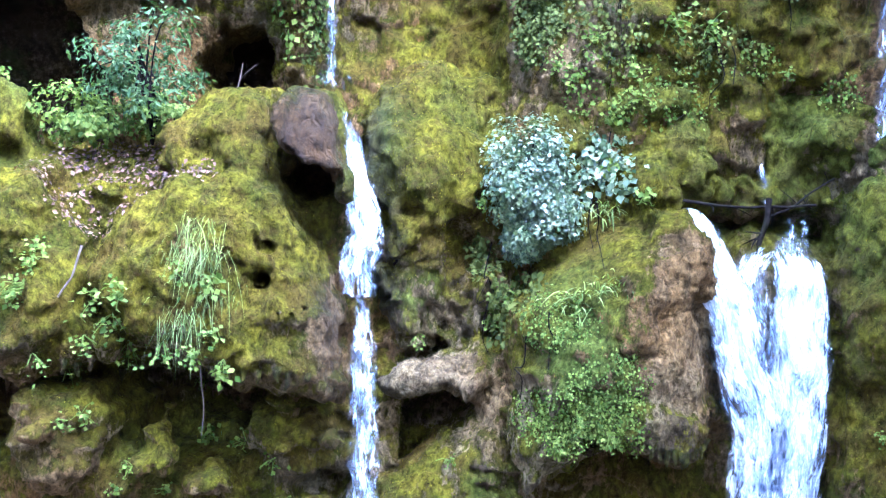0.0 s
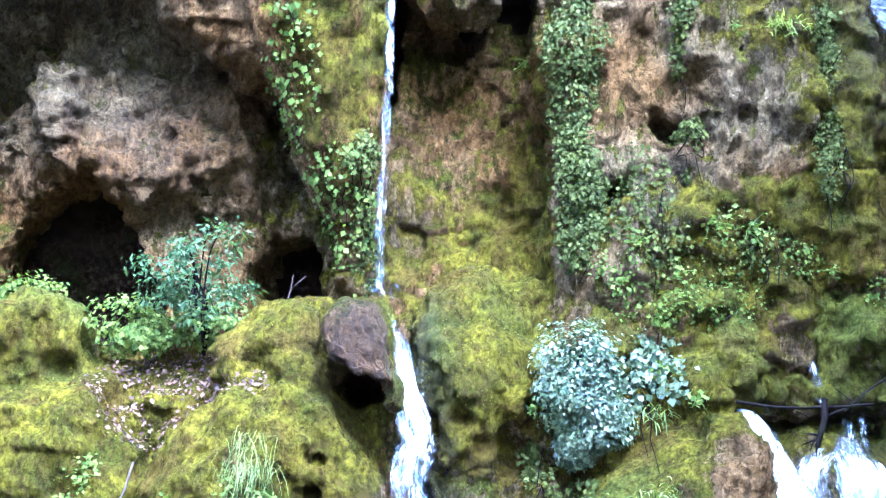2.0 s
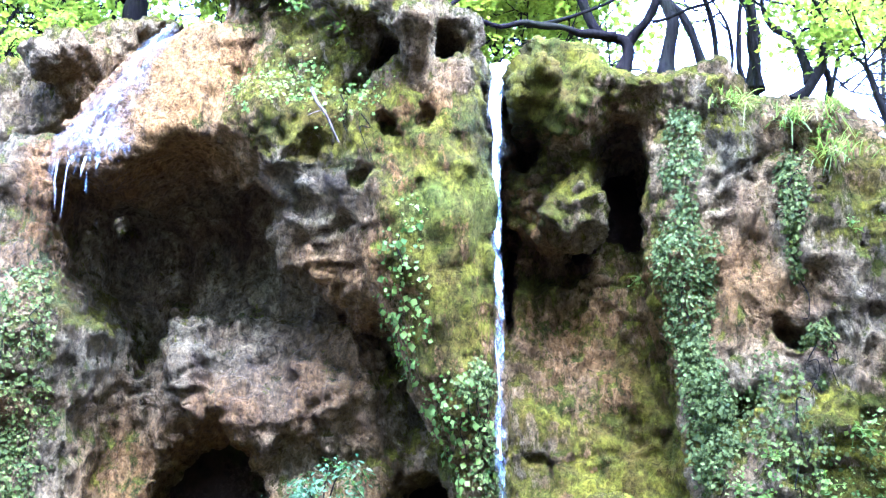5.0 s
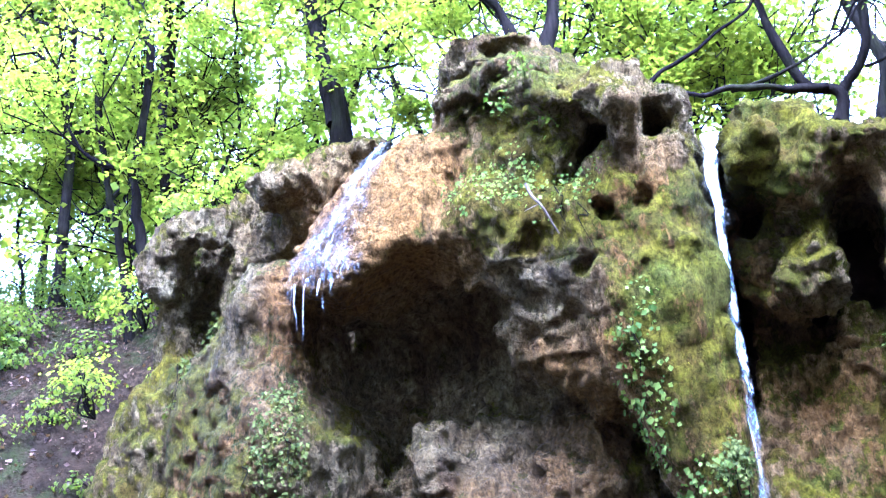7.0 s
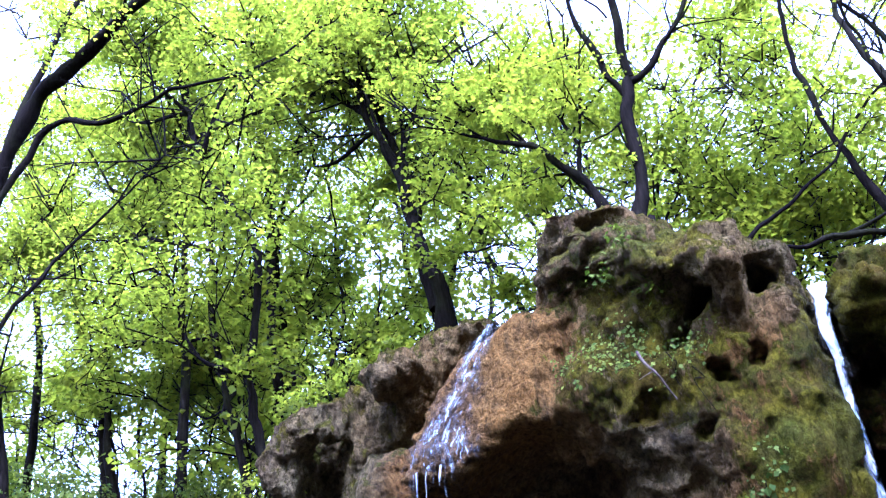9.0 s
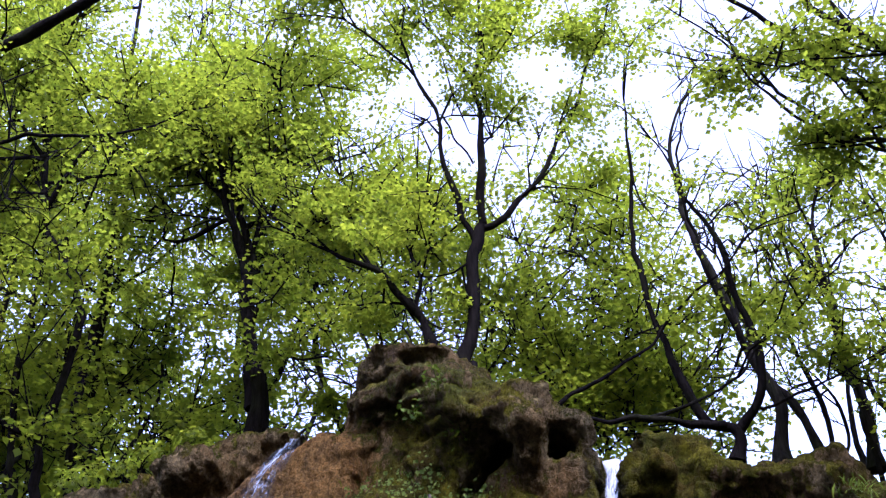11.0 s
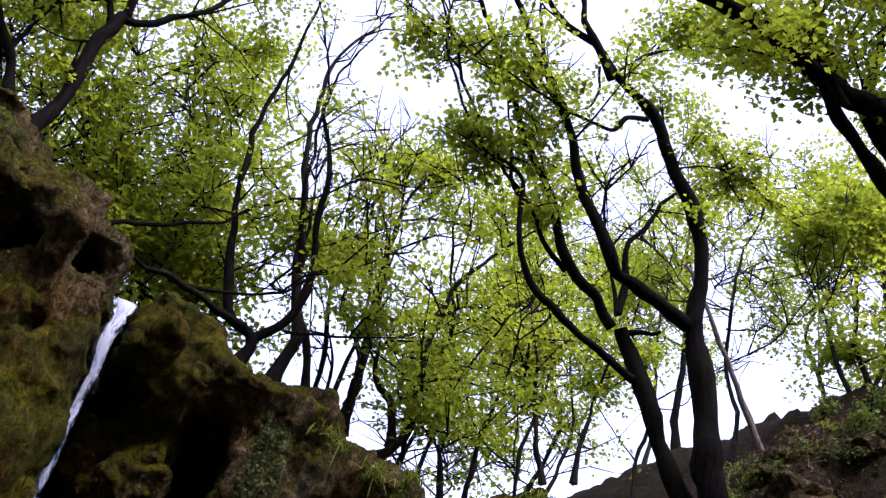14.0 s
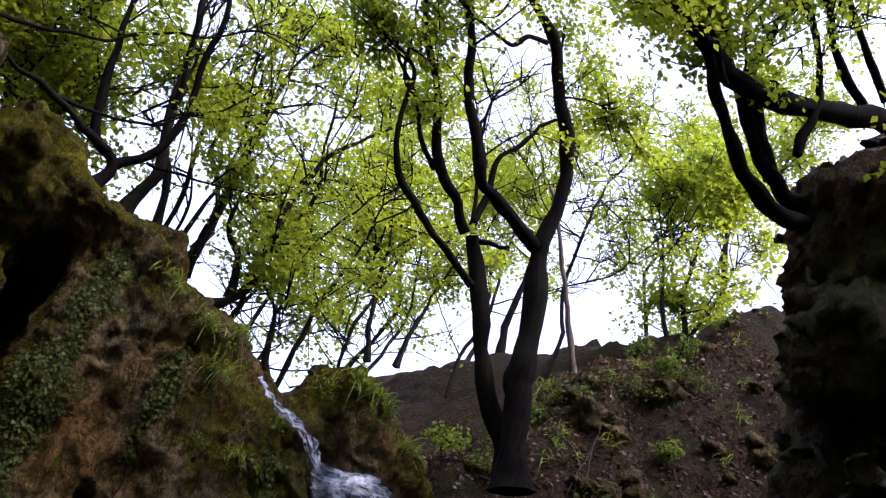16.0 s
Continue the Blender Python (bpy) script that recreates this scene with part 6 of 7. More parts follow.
def bush(label, centre, radii, n, size, leaf, stems=7, name="shrub", category="shrub", shape=0.9, root=None, clusters=16, ragged=-0.22, head=0.22, ratio=0.75):
    """A mound of leaves carried by stems from one root."""
    c, r = np.array(centre), np.array(radii)
    root = np.array(root if root is not None else c - np.array([0, -0.1, r[2]]))
    ob = thing(name, root, label, category)
    tips = []
    for _ in range(stems):
        d = rng.normal(size=3)
        d /= np.linalg.norm(d)
        tip = c + d * r * rng.uniform(0.5, 0.95)
        pts = curve([root, (root + c) / 2 + rng.normal(size=3) * 0.05, c + (tip - c) * 0.4, tip], 10)
        hold(made("stem", *tube(pts, np.linspace(0.014, 0.004, 10), 5), BARK), ob)
        tips.append(tip)
    if clusters:
        d = rng.normal(size=(clusters, 3))
        d /= np.linalg.norm(d, axis=1)[:, None]
        heads = np.concatenate([np.array(tips), c + d * r * rng.uniform(0.4, 1.0, clusters)[:, None]])
        p = heads[rng.integers(len(heads), size=n)] + np.clip(rng.normal(size=(n, 3)), -2, 2) * r * np.array([head, head, head * 0.7])
    else:
        d = rng.normal(size=(n * 2, 3))
        d /= np.linalg.norm(d, axis=1)[:, None]
        p = c + d * r * (rng.uniform(0.45, 1.0, len(d)) ** 0.4)[:, None] * (1 + 0.6 * noise3((c + d * r).astype(np.float32), 2.6, 5.0))[:, None]
        p = p[noise3(p.astype(np.float32), 3.2, 13.0) + 0.35 * noise3(p.astype(np.float32), 8.0, 3.0) > ragged][:n]
    d = (p - c) / r
    tagged(hold(made("foliage", *leaves(p, size, d * shape + np.array([0, -0.2, 0.55]), 0.5, ratio, 0.3), leaf, smooth=False), ob), kind="stuff")
    return ob


def tuft(label, root, n, length, leaf, hang=0.5, width=0.012, spread=0.5, name="grass_tuft", category="grass"):
    """Arching blades from one root."""
    ob = thing(name, root, label, category)
    r = np.array(root) + rng.normal(size=(n, 3)) * np.array([0.09, 0.03, 0.05])
    d = rng.normal(size=(n, 3)) * spread + np.array([0, -0.7, 0.55])
    d /= np.linalg.norm(d, axis=1)[:, None]
    ln = length * rng.uniform(0.5, 1.2, n)
    side = np.cross(d, np.array([0, 0, 1.0])) + 1e-4
    side /= np.linalg.norm(side, axis=1)[:, None]
    vs = []
    for k, (t, w) in enumerate(((0, 1), (0.4, 0.9), (0.75, 0.6), (1.0, 0.08))):
        c = r + d * (ln * t)[:, None] - np.array([0, 0, 1.0]) * (ln * hang * t * t)[:, None]
        vs += [c - side * width * w / 2, c + side * width * w / 2]
    v = np.stack(vs, 1).reshape(-1, 3)
    base = np.arange(n)[:, None] * 8
    q = np.concatenate([base + np.array([2 * k, 2 * k + 1, 2 * k + 3, 2 * k + 2]) for k in range(3)])
    tagged(hold(made("grass_mass", v, q, leaf, smooth=False), ob), kind="stuff")
    return ob


def herb(label, x, z, n, size, leaf, reach=0.14, name="herb", category="plant", hang=0.0):
    """A leafy rosette with stalks rooted on the rock."""
    p, nn = face(x, z)
    ob = thing(name, p, label, category)
    d = rng.normal(size=(n, 3)) * 0.55 + nn * 0.9 + np.array([0, -0.2, 0.45 - hang])
    d /= np.linalg.norm(d, axis=1)[:, None]
    tip = p + d * (reach * rng.uniform(0.3, 1.3, n))[:, None]
    tip[:, 2] -= hang * 0.1
    for k in range(min(6, n)):
        hold(made("stalk", *tube(curve([p - nn * 0.02, (p + tip[k]) / 2 + np.array([0, 0, 0.02]), tip[k]], 5), np.full(5, 0.004), 4), leaf), ob)
    tagged(hold(made("foliage", *leaves(tip, size, np.array([0, -0.35, 0.7]), 0.4, 0.85, 0.25), leaf, smooth=False), ob), kind="stuff")
    return ob


def branch(label, points, r0, r1, forks=2, mat=None, name="fallen_branch", category="branch"):
    ob = thing(name, points[0], label, category)
    p, r = bough(points, r0, r1, points[0][0])
    hold(made("stick", *tube(p, r, 7), mat or DEADWOOD), ob)
    for _ in range(forks):
        i = int(len(p) * rng.uniform(0.3, 0.9))
        d = rng.normal(size=3) * np.array([1, 0.4, 0.8])
        d *= 0.15 / np.linalg.norm(d)
        hold(made("side_twig", *tube(curve([p[i], p[i] + d * 0.6, p[i] + d * 1.2 + rng.normal(size=3) * 0.03], 8), np.linspace(r1 * 0.7, 0.003, 8), 5), mat or DEADWOOD), ob)
    return ob


def hug(sheet_made, gap=0.035, most=0.8):
    """Lay a sheet of water on the rock behind or before it."""
    v = sheet_made[0]
    for k in range(len(v)):
        p, n = face(v[k, 0], v[k, 2])
        if abs(p[1] - v[k, 1]) < most:
            v[k, 1] = p[1] - gap
    return sheet_made


def build_apron_fall():
    t = thing("apron_fall", (-4.8, 8.3, 2.4), "glistening water sliding down an orange apron and dripping off", "waterfall")
    ch = [(-4.08, 8.9, 6.6), (-4.3, 8.8, 6.25), (-4.55, 8.6, 5.75), (-4.68, 8.5, 5.4), (-4.76, 8.4, 5.1)]
    for k, (dx, w0, d0) in enumerate(((0.0, 1.15, 0.5), (-0.12, 0.5, 0.42), (0.12, 0.45, 0.4), (0.0, 0.35, 0.5))):
        hold(water("slide", [hug(sheet([(x + dx * (0.4 + 0.25 * n), y, z) for n, (x, y, z) in enumerate(ch)], [w * w0 for w in (0.2, 0.38, 0.6, 0.82, 1.0)], [d0, d0, d0 * 0.9, d0, d0 * 0.85], 90, 16, 0.02, seed=37.0 + 3 * k, wob=0.07), 0.05 + 0.015 * k)], FILM if k == 0 else WHITE, None), t)
    for k, x in enumerate((-5.12, -5.05, -4.98, -4.91, -4.84, -4.77, -4.7, -4.66, -4.62, -4.56)):
        p, n = face(x, 5.12)
        y, end = p[1] - 0.05, 2.6 if k in (3, 4) else 4.2 + 0.2 * (k % 3)
        hold(water("drip", [sheet([(x, y, 5.12), (x, y - 0.04, 4.9), (x + 0.02, y - 0.06, (5 + end) / 2), (x + 0.03, y - 0.06, end)], [0.05, 0.035, 0.03, 0.025], [0.6, 0.52, 0.46, 0.38], 60, 4, 0.01, seed=41.0 + k)], THIN, None), t)


build_apron_fall()


def build_upper_stream():
    u = thing("upper_stream", (3.2, 9.0, 2.5), "small white stream spilling through a notch in the rocks", "waterfall")
    st = [(2.55, 9.9, 5.15), (2.66, 9.4, 5.04), (2.8, 9.2, 4.95), (3.0, 9.1, 4.84), (3.2, 9.0, 4.74), (3.45, 8.9, 4.6), (3.7, 8.9, 4.45), (3.84, 8.85, 4.1), (3.85, 8.85, 3.2), (3.85, 8.9, 1.6)]
    pour("stream", [hug(sheet(st, [0.1, 0.1, 0.12, 0.14, 0.16, 0.24, 0.36, 0.34, 0.3, 0.28], [0.6, 0.66, 0.66, 0.66, 0.66, 0.66, 0.62, 0.6, 0.56, 0.5], 130, 10, 0.02, (0.75, 0, 0.66), seed=47.0), 0.05, 1.2)], WHITE, u)
    pour("pool_foam", [hug(sheet([(3.4, 9.05, 4.58), (3.7, 8.95, 4.56), (4.0, 8.9, 4.6), (4.4, 8.85, 4.62)], [0.12, 0.22, 0.26, 0.12], [0.6, 0.75, 0.7, 0.5], 50, 10, 0.02, (0.1, 0, 1), seed=49.0, wob=0.05), 0.07, 1.2)], WHITE, u)


build_upper_stream()


def build_plants():
    bush("heart-shaped mound of glossy ivy hanging over the rocks", (0.84, 8.72, 1.1), (0.4, 0.28, 0.46), 7500, 0.038, PALEIVY, 14, "ivy_bush", "ivy", 1.2, (0.85, 9.1, 0.7), 60, -0.3, 0.17)
    bush("lower skirt of the hanging ivy with dark leaves", (0.95, 8.7, 0.62), (0.42, 0.24, 0.36), 5000, 0.038, PALEIVY, 4, "ivy_bush", "ivy", 1.2, (0.8, 9.0, 0.5), 0, -1.5)
    bush("dense middle of the hanging ivy mound", (0.92, 8.66, 0.86), (0.4, 0.22, 0.26), 3200, 0.038, PALEIVY, 4, "ivy_bush", "ivy", 1.2, (0.85, 9.0, 0.6), 0, -1.5)
    for x, z, ln in ((0.62, 0.35, 0.6), (0.75, 0.25, 0.7), (0.9, 0.2, 0.55), (1.05, 0.25, 0.4), (0.5, 0.6, 0.5)):
        creeper("loose ivy strand trailing below the ivy mound", [((x, 8.8, z - ln / 2), (0.07, 0.5, ln / 2))], 1500, 0.045, 0.1, stems=1, ragged=0.5)
    for x, z in ((1.35, 1.15), (1.5, 1.35), (1.3, 0.95), (1.62, 1.1)):
        creeper("pale leafy ivy shoots spilling over the moss", [((x, 9.0, z), (0.16, 0.5, 0.14))], 1700, 0.05, 0.12, PALEIVY, stems=1, ragged=0.8)
    creeper("cushion of tiny bright green liverwort on the outcrop", [((1.3, 7.9, -0.5), (0.42, 0.6, 0.62)), ((1.5, 8.0, -0.9), (0.4, 0.6, 0.3))], 6500, 0.019, 0.04, HERB, "liverwort", "plants", 0, 1.7)
    creeper("small round leaves spread over the moss bank", [((1.9, 9.2, 1.9), (0.9, 0.5, 0.35)), ((3.2, 9.3, 2.1), (0.5, 0.5, 0.3))], 2600, 0.028, 0.06, HERB, "ground_ivy", "plants", 0, 1.4)
    creeper("curtain of glossy ivy down the edge of the rock wall", [((0.8, 9.5, 4.2), (0.2, 0.7, 1.35)), ((0.85, 9.6, 2.7), (0.16, 0.7, 0.9))], 10500, 0.03, 0.07, ragged=1.5)
    creeper("thin strand of ivy trailing down the wall", [((1.72, 9.4, 4.3), (0.1, 0.6, 0.75)), ((1.85, 9.4, 3.3), (0.07, 0.6, 0.5))], 4600, 0.032, 0.06)
    creeper("ivy and creepers spreading over the lower wall", [((1.5, 9.5, 2.6), (0.36, 0.7, 0.5)), ((2.3, 9.6, 2.5), (0.45, 0.7, 0.4))], 2400, 0.032, 0.08)
    creeper("ivy strands round a hole in the mossy pillar", [((-1.15, 9.2, 3.05), (0.17, 0.5, 0.22)), ((-1.12, 9.3, 2.2), (0.08, 0.5, 0.5))], 3600, 0.03, 0.06)
    creeper("dark ivy climbing the buttress", [((-5.35, 8.7, 3.2), (0.2, 0.6, 0.9)), ((-5.5, 8.8, 2.0), (0.25, 0.6, 0.7))], 3600, 0.032, 0.06)
    creeper("ivy hanging on the far rib", [((3.02, 9.2, 3.2), (0.09, 0.6, 1.1)), ((2.95, 9.3, 4.2), (0.12, 0.5, 0.3))], 3600, 0.028, 0.06)
    creeper("small herbs and fern on the sunny rock shelf", [((-2.9, 8.9, 5.9), (0.6, 0.7, 0.3)), ((-2.4, 8.9, 5.7), (0.45, 0.7, 0.25))], 900, 0.032, 0.1, HERB, "herb_patch", "plants", 2)
    creeper("green herbs on the mossy pillar", [((-1.6, 9.0, 3.9), (0.3, 0.5, 0.7)), ((-1.3, 9.0, 2.6), (0.3, 0.5, 0.6))], 700, 0.045, 0.05, HERB, "herb_patch", "plants", 2)
    creeper("ivy on the grey shoulder", [((-6.6, 9.5, 4.4), (0.4, 0.8, 1.2))], 900, 0.06, 0.06)
    bush("leafy elder shrub on the ledge before the cave", (-2.55, 9.1, 1.85), (0.58, 0.4, 0.5), 1700, 0.062, ELDER, 18, root=(-2.5, 9.2, 1.1), clusters=24, head=0.14, ratio=0.45)
    bush("low green undergrowth on the ledge", (-3.2, 9.3, 1.35), (0.5, 0.3, 0.28), 1600, 0.048, HERB, 5, "undergrowth", "plants")
    bush("low green undergrowth on the ledge", (-2.3, 9.2, 1.35), (0.7, 0.25, 0.22), 1600, 0.045, HERB, 5, "undergrowth", "plants")
    bush("low green undergrowth on the ledge", (-4.3, 9.4, 1.6), (0.35, 0.25, 0.22), 800, 0.045, HERB, 5, "undergrowth", "plants")
    for x, y, z, r in ((-7.3, 9.4, 6.75, 0.35), (-6.6, 9.6, 7.05, 0.3), (-5.9, 9.7, 7.2, 0.25), (-7.7, 9.2, 5.7, 0.4), (-8.2, 9.0, 4.7, 0.4)):
        bush("young leafy shoots growing on the grey shoulder", (x, y, z), (r * 1.2, r * 0.8, r), 420, 0.06, MAPLE, 8, "shoots", "shrub", root=(x + 0.1, y + 0.1, z - r), clusters=12)
    for x, z, n, ln in ((-1.78, 0.62, 70, 0.36), (-1.85, 0.45, 70, 0.36), (-1.72, 0.25, 70, 0.34), (-1.8, -0.1, 80, 0.34), (-1.65, 0.05, 50, 0.3)):
        p, nn = face(x, z)
        tuft("pale fine grass hanging from the moss", p, int(n * 0.8), ln * 0.75, GRASS, 1.4, 0.0036, 0.45)
    for x, z, n, s, r, h in ((-2.4, 0.05, 26, 0.075, 0.16, 0), (-2.5, -0.35, 24, 0.07, 0.18, 0.2), (-3.15, 0.35, 30, 0.06, 0.15, 0.3), (-3.12, 0.2, 30, 0.06, 0.16, 0.4), (-3.18, -0.1, 26, 0.055, 0.15, 0.5), (-2.6, -0.15, 22, 0.065, 0.16, 0.2), (-2.7, -0.5, 26, 0.06, 0.2, 0.4), (-2.35, -0.55, 20, 0.05, 0.16, 0.5), (-2.0, -0.5, 20, 0.05, 0.18, 0.6), (-1.9, 0.2, 20, 0.06, 0.16, 0.2), (-1.6, -0.25, 20, 0.06, 0.14, 0.3), (-2.9, -0.85, 18, 0.05, 0.14, 0.3), (-2.3, -1.5, 14, 0.05, 0.12, 0.2), (-2.9, -1.2, 16, 0.05, 0.14, 0.2), (-3.1, -0.7, 18, 0.05, 0.16, 0.4), (-2.5, -1.75, 16, 0.05, 0.12, 0.1), (-1.5, -1.35, 14, 0.05, 0.12, 0.1), (-1.2, -1.6, 12, 0.05, 0.12, 0.2), (-2.0, -1.2, 14, 0.045, 0.12, 0.3), (0.35, -1.3, 10, 0.04, 0.1, 0.2), (1.6, -1.0, 16, 0.04, 0.12, 0.3), (1.3, 0.1, 20, 0.04, 0.12, 0.1), (3.9, 0.2, 14, 0.045, 0.1, 0.2), (3.95, -0.8, 14, 0.045, 0.1, 0.3), (0.5, 0.75, 16, 0.05, 0.12, 0.2), (-0.05, -0.45, 10, 0.04, 0.08, 0.2), (1.2, -0.5, 30, 0.03, 0.1, 0.1), (1.35, -0.8, 30, 0.03, 0.1, 0.1), (1.1, -0.1, 30, 0.03, 0.1, 0.1), (1.15, -1.0, 20, 0.04, 0.12, 0.3), (-3.2, 0.05, 30, 0.06, 0.15, 0.5), (-1.65, 0.1, 22, 0.075, 0.14, 0.3), (-1.75, -0.45, 24, 0.075, 0.16, 0.4), (-1.55, -0.6, 18, 0.08, 0.14, 0.5), (-2.7, -1.25, 20, 0.065, 0.16, 0.2), (-1.85, -1.5, 24, 0.075, 0.16, 0.2), (-2.05, -1.75, 12, 0.06, 0.12, 0), (0.72, 0.1, 16, 0.06, 0.12, 0.4), (0.6, -0.25, 10, 0.05, 0.1, 0.3), (-1.05, -1.75, 10, 0.05, 0.1, 0.2)):
        herb("small leafy herb rooted in the mossy rock", x, z, int(n * 1.5), s * 0.75, HERB, r, hang=h)
    for x, z, n, s, r in ((1.5, 1.6, 26, 0.07, 0.18), (1.75, 1.85, 26, 0.07, 0.18), (1.2, 1.85, 22, 0.06, 0.15), (2.0, 2.35, 26, 0.075, 0.22), (2.35, 2.5, 22, 0.07, 0.2), (1.35, 2.3, 22, 0.06, 0.15), (1.7, 2.05, 20, 0.06, 0.15), (1.05, 2.05, 20, 0.06, 0.14), (1.85, 0.9, 16, 0.07, 0.12), (1.55, 1.2, 26, 0.065, 0.16), (3.1, 2.0, 14, 0.05, 0.1), (0.3, 4.1, 14, 0.05, 0.1), (-2.75, 6.65, 30, 0.07, 0.24), (-2.35, 6.8, 24, 0.07, 0.2), (-2.3, 6.3, 18, 0.06, 0.15), (2.85, 4.75, 18, 0.06, 0.14), (2.2, 4.3, 12, 0.05, 0.1), (2.05, 5.1, 14, 0.06, 0.12)):
        herb("bright green herb growing from the rock shelf", x, z, int(n * 1.5), s * 0.75, HERB, r)
    for x, z, n, ln in ((2.6, 4.25, 60, 0.2), (1.75, 5.3, 90, 0.25), (2.2, 5.4, 90, 0.25), (1.3, 5.55, 70, 0.22), (2.1, 5.0, 70, 0.3), (1.55, 0.85, 50, 0.2), (1.25, 0.2, 40, 0.18), (1.5, 0.35, 50, 0.16), (3.5, 5.6, 120, 0.25), (3.9, 5.6, 120, 0.25), (4.3, 5.3, 100, 0.25), (3.2, 5.5, 60, 0.2)):
        p, nn = face(x, z)
        tuft("tuft of fine grass at the rock's edge", p, n, ln, GRASS, 0.5)
    branch("weathered driftwood pole lodged across the fall's lip", [(2.1, 8.75, 0.95), (2.5, 8.65, 0.93), (2.95, 8.65, 0.96), (3.35, 8.7, 0.98)], 0.013, 0.01, 4, BARK)
    branch("brown broken branch stuck upright in the fall", [(2.9, 8.62, 1.02), (2.88, 8.55, 0.82), (2.84, 8.55, 0.62)], 0.026, 0.018, 4, BARK)
    branch("tangled drift twigs behind the fall", [(2.95, 8.75, 0.85), (3.2, 8.7, 1.0), (3.5, 8.75, 1.2)], 0.012, 0.006, 7, BARK)
    branch("dead grey branch leaning on the mossy boulder", [(-0.02, 8.85, 0.62), (0.05, 8.8, 0.55), (-0.12, 8.7, 0.35), (-0.25, 8.65, 0.22)], 0.02, 0.012, 1, BARK)
    branch("thin dead vine hanging over the ledge", [(-2.75, 8.15, 0.3), (-2.85, 8.05, 0.0), (-3.05, 8.1, -0.3), (-3.1, 8.15, -0.6)], 0.01, 0.006, 1)
    branch("pale rootlets dangling under the ledge", [(-1.75, 8.05, -0.5), (-1.72, 8.02, -0.8), (-1.7, 8.02, -1.15)], 0.006, 0.003, 0)
    branch("pile of dead twigs on the rock shelf", [(1.75, 9.2, 1.75), (1.95, 9.1, 1.6), (2.1, 9.1, 1.55)], 0.02, 0.008, 5)
    branch("dead forked stick on the ledge", [(-1.75, 9.1, 1.3), (-1.72, 9.05, 1.6), (-1.68, 9.05, 1.85)], 0.008, 0.004, 2)
    branch("bleached dead stick on the rock shelf", [(-2.55, 8.5, 5.7), (-2.4, 8.45, 5.4), (-2.3, 8.5, 5.15)], 0.016, 0.01, 1)


build_plants()


def build_drips():
    """Mossy strands hanging from the undersides of the ledges."""
    for x, z in [(1.95 + 0.045 * k, -1.08 - 0.02 * (k % 4)) for k in range(13)] + [(-1.9 + 0.13 * k, -0.62 - 0.05 * (k % 3)) for k in range(9)] + [(-2.9 + 0.12 * k, -0.75 - 0.05 * (k % 2)) for k in range(5)]:
        p, nn = face(x, z)
        ln = rng.uniform(0.04, 0.12)
        ob = made("moss_drip", *tube(curve([p + (0, 0, 0.03), p - (0, 0.01, ln * 0.5), p - (rng.uniform(-0.02, 0.02), 0.01, ln)], 6), np.linspace(0.035, 0.008, 6) * rng.uniform(0.6, 1.4, 6), 6), ROCK)
        for name, amount in (("moss", 0.6), ("wet_and_shade", 0.5), ("ochre", 0.4), ("fresh", 0.2)):
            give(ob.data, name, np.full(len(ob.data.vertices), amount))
        tagged(ob, "mossy drip of tufa hanging from the ledge", "moss", "moss drips")


build_drips()


# ---- leaf litter, moss tufts and undergrowth ----
def build_litter():
    p, nn = patch((-2.5, 8.9, 0.9), (1.2, 0.7, 0.5), 1800, 0.5, 0.8, -9)
    ob = made("leaf_litter", *leaves(p + nn * 0.01, 0.045, nn * 2, 0.5), DRY, smooth=False)
    tagged(ob, "brown and purple fallen leaves lying on the ledge", "leaves", kind="stuff")
    for name, (v, nrm, q, att) in SKINS.items():
        pick = np.nonzero((att["moss"] > 0.52) & (nrm[:, 1] < 0.35) & (v[:, 0] > -6) & (v[:, 0] < 6.5))[0]
        if not len(pick):
            continue
        pick = rng.choice(pick, min(12000, len(pick)))
        p = v[pick] + rng.normal(size=(len(pick), 3)) * 0.02
        ob = made("moss_cover", *leaves(p, 0.022, nrm[pick] * 0.6, 0.8, 0.35, 0.0), MOSSY, bpy.data.objects[name], smooth=False)
        tagged(ob, "short fuzzy yellow-green moss", kind="stuff")


build_litter()


def ground_at(x, y):
    p = np.array([[x, y, 0.0]])
    a = float(step(4.5, 6, p[:, 0])[0])
    return float(ground_height(p[:, 0], p[:, 1])[0] + (0.16 + 0.2 * a) * fbm(p, 0.55, 4)[0] + (0.05 + 0.2 * a) * fbm(p, 2.0, 4, 0.5)[0])


def stone(x, y, r, sink=0.1, fine=3):
    """A rough half-buried stone."""
    bm = bmesh.new()
    bmesh.ops.create_icosphere(bm, subdivisions=fine, radius=1.0)
    v = np.array([q.co[:] for q in bm.verts])
    f = np.array([[q.index for q in t.verts] for t in bm.faces])
    bm.free()
    k = 1 + 0.6 * noise3(v * 1.0, 1.1, x * 7) + 0.35 * np.abs(noise3(v * 1.0, 2.7, y * 5)) + 0.16 * noise3(v * 1.0, 7.0, x * 3)
    v = v * k[:, None] * np.array([1.25, 1.0, 0.75]) * r + np.array([x, y, ground_at(x, y) + sink * r])
    ob = made("stone", v, f, ROCK)
    for name, a in (("moss", 0.5), ("wet_and_shade", 0.35), ("ochre", 0.5), ("fresh", 0.0)):
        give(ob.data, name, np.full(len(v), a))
    return tagged(ob, "rough grey-brown stone half sunk in the earth slope", "stone", "stones on the slope")


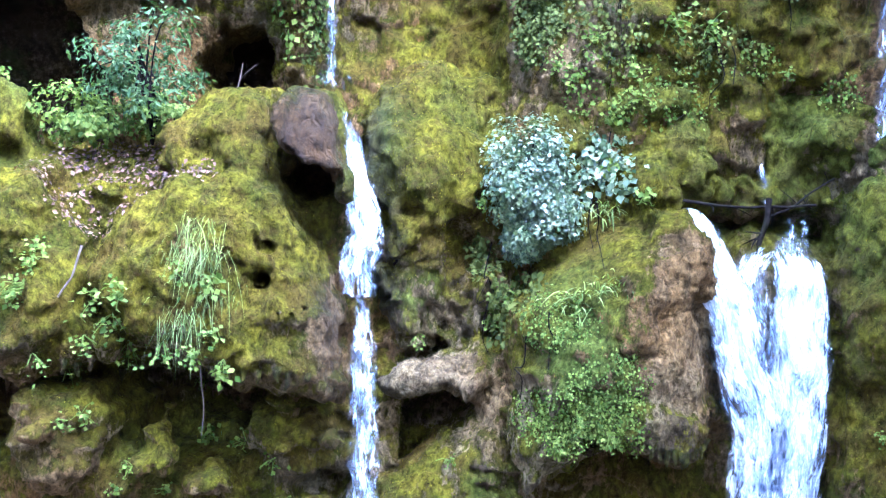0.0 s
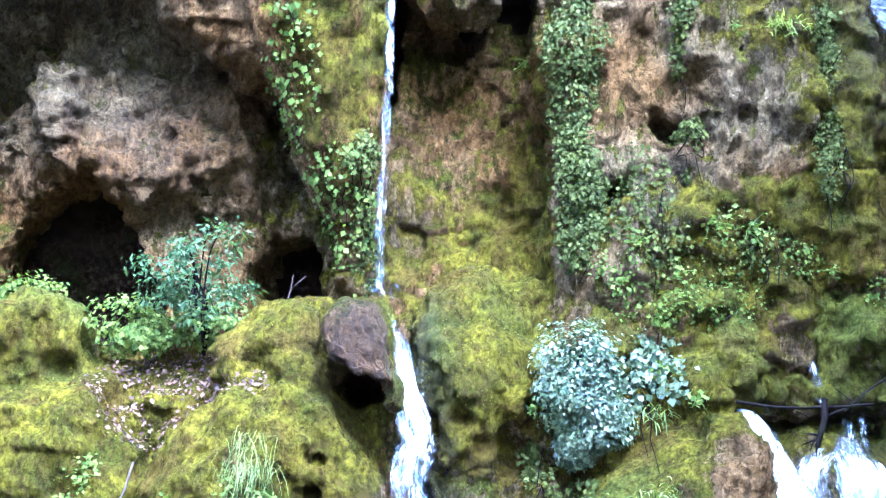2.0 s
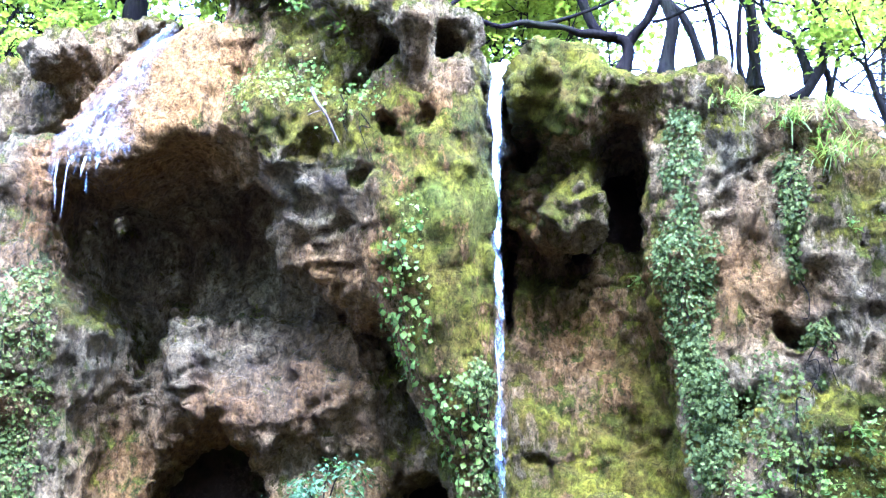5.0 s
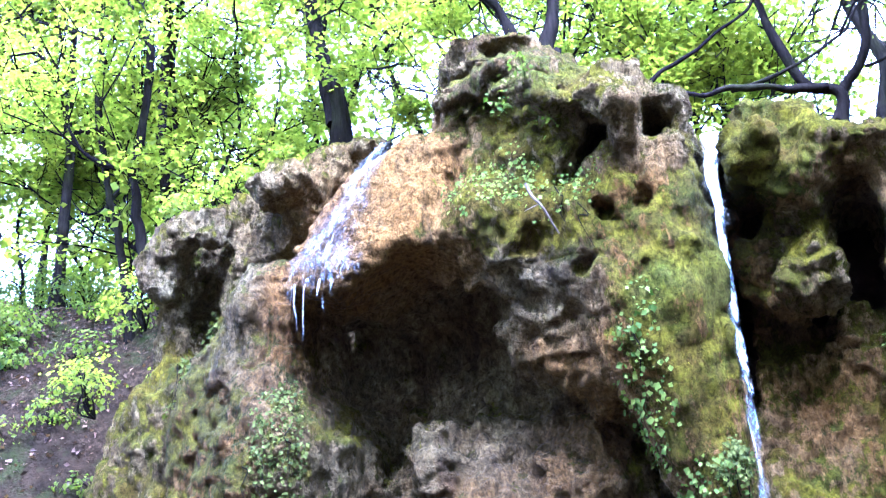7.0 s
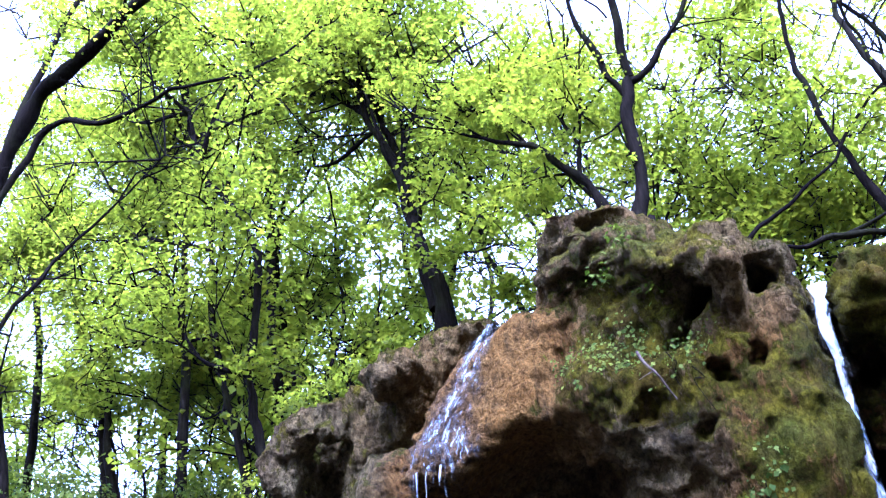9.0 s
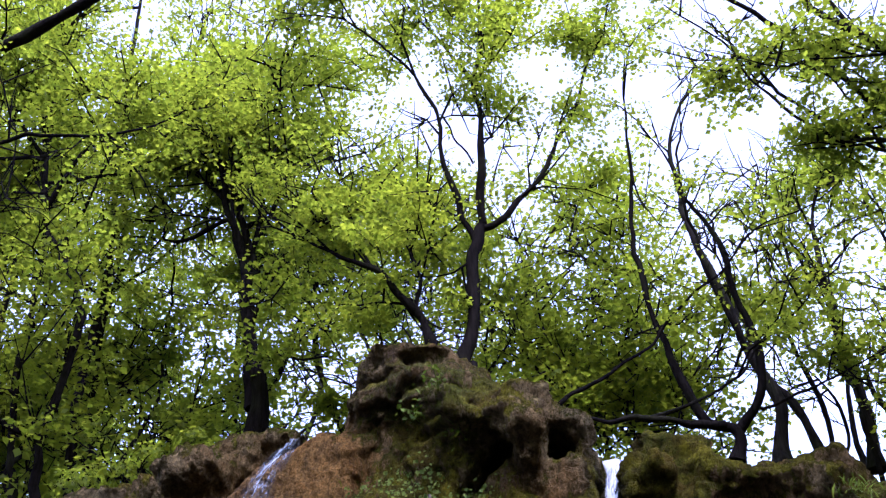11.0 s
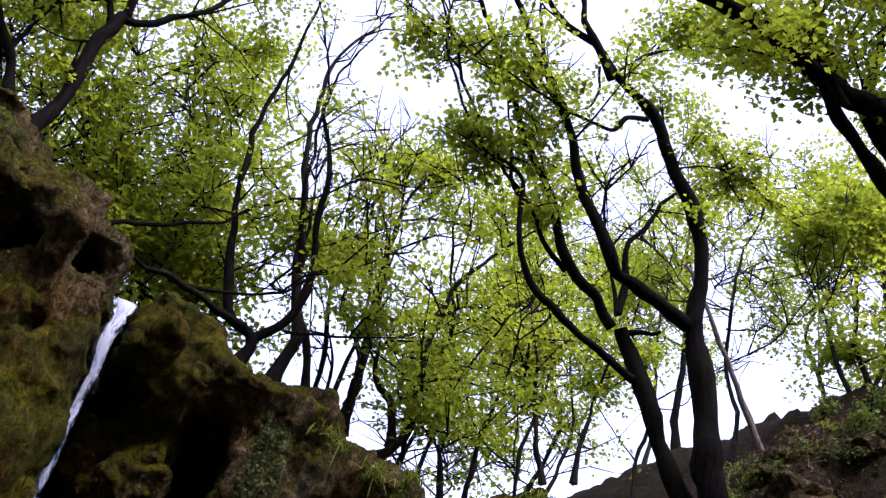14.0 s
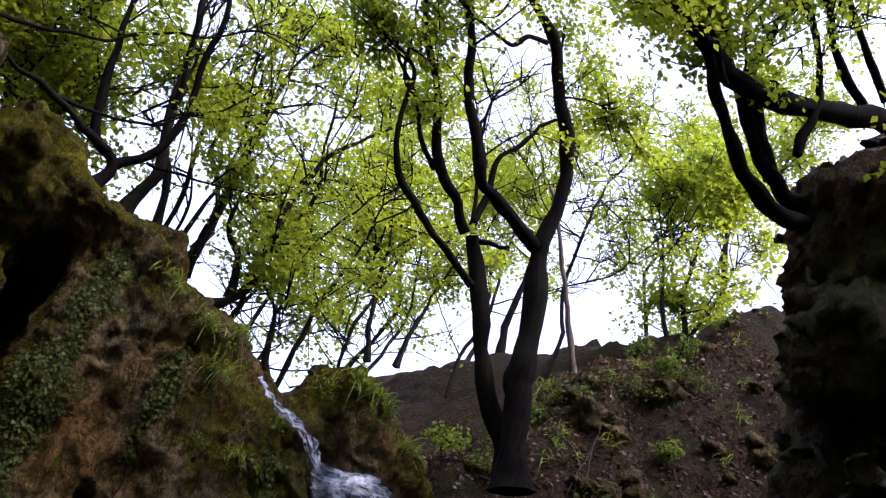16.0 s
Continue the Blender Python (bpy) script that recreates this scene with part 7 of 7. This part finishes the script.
def build_slopes():
    """Saplings, brambles and litter on the wooded slopes."""
    for k in range(60):
        x, y = (rng.uniform(-18, -8.4), rng.uniform(10.2, 15.5)) if k < 44 else (rng.uniform(5.5, 12), rng.uniform(8.8, 12.5))
        z = float(ground_height(np.array([x]), np.array([y]))[0])
        r = rng.uniform(0.35, 0.8) if k < 44 else rng.uniform(0.15, 0.3)
        bush("low woodland bush with fresh green leaves", (x, y, z + r * 0.8), (r, r, r * 0.8), int(500 * r + 120), 0.075 if k < 44 else 0.06, DEEP if k % 2 else HERB, 5, "bush", "shrub")
    for k in range(14):
        x, y = rng.uniform(2.4, 5.2), rng.uniform(10.6, 12.5)
        z = float(ground_height(np.array([x]), np.array([y]))[0])
        r = rng.uniform(0.2, 0.4)
        bush("low leafy plants on the knoll", (x, y, z + r * 0.6), (r * 1.3, r, r * 0.7), 260, 0.08, MAPLE, 4, "undergrowth", "plants")
    n = 14000
    x = np.concatenate([rng.uniform(-16, -7.5, n), rng.uniform(4.6, 10, n)])
    y = np.concatenate([rng.uniform(7, 14, n), rng.uniform(6.5, 11, n)])
    p = np.stack([x, y, ground_height(x, y)], 1)
    flat = p * np.array([1, 1, 0])
    p[:, 2] += (0.16 + 0.2 * step(4.5, 6, x)) * fbm(flat, 0.55, 4) + (0.05 + 0.2 * step(4.5, 6, x)) * fbm(flat, 2.0, 4, 0.5) + 0.015
    tagged(made("dry_leaf_litter", *leaves(p, 0.075, None, 0.8), DRY, smooth=False), "dry brown leaves scattered over the slope", "leaves", kind="stuff")
    for k in range(16):
        x, y = rng.uniform(4.9, 9.5), rng.uniform(8.3, 10.4)
        bush("low dark ivy creeping over the earth slope", (x, y, ground_at(x, y) + 0.06), (0.4, 0.4, 0.16), 420, 0.045, IVY, 3, "ivy_patch", "ivy", clusters=10)
    for k in range(26):
        x, y = rng.uniform(5.4, 10), rng.uniform(8.2, 11)
        tuft("sparse grass on the dark earth slope", (x, y, ground_at(x, y)), 26, 0.2, GRASS, 0.5)
    for k in range(46):
        x, y = rng.uniform(-13, -7.7), rng.uniform(8.2, 11.5)
        bush("low bramble on the leafy slope", (x, y, ground_at(x, y) + 0.15), (0.4, 0.4, 0.2), 170, 0.062, DEEP, 3, "bramble", "plants", clusters=8)
    for k in range(9):
        stone(rng.uniform(5.6, 9.5), rng.uniform(8.6, 10.6), rng.uniform(0.16, 0.32), -0.55, 4)
    for k in range(40):
        stone(rng.uniform(5.0, 11), rng.uniform(7.6, 11.5), rng.uniform(0.04, 0.15))
    for k in range(26):
        x, y = rng.uniform(5.0, 9.5), rng.uniform(7.8, 10.5)
        a, n = rng.uniform(0, 6.28), rng.uniform(0.3, 0.9)
        pts = [(x + n * t * math.cos(a), y + n * t * math.sin(a), ground_at(x + n * t * math.cos(a), y + n * t * math.sin(a)) + 0.03 + 0.08 * t) for t in (0, 0.5, 1)]
        branch("dead grey stick lying on the slope", pts, 0.009, 0.004, 3)
    for k, (x, y) in enumerate(((6.6, 8.3), (7.0, 8.5), (6.3, 8.0))):
        z = ground_at(x, y)
        branch("pale exposed root on the earth slope", [(x, y, z + 0.1), (x + 0.25, y - 0.3, z - 0.12), (x + 0.4 - 0.1 * k, y - 0.6, z - 0.42), (x + 0.5 - 0.1 * k, y - 0.9, z - 0.8)], 0.025, 0.01, 2, DEADWOOD, "exposed_root", "root")


build_slopes()
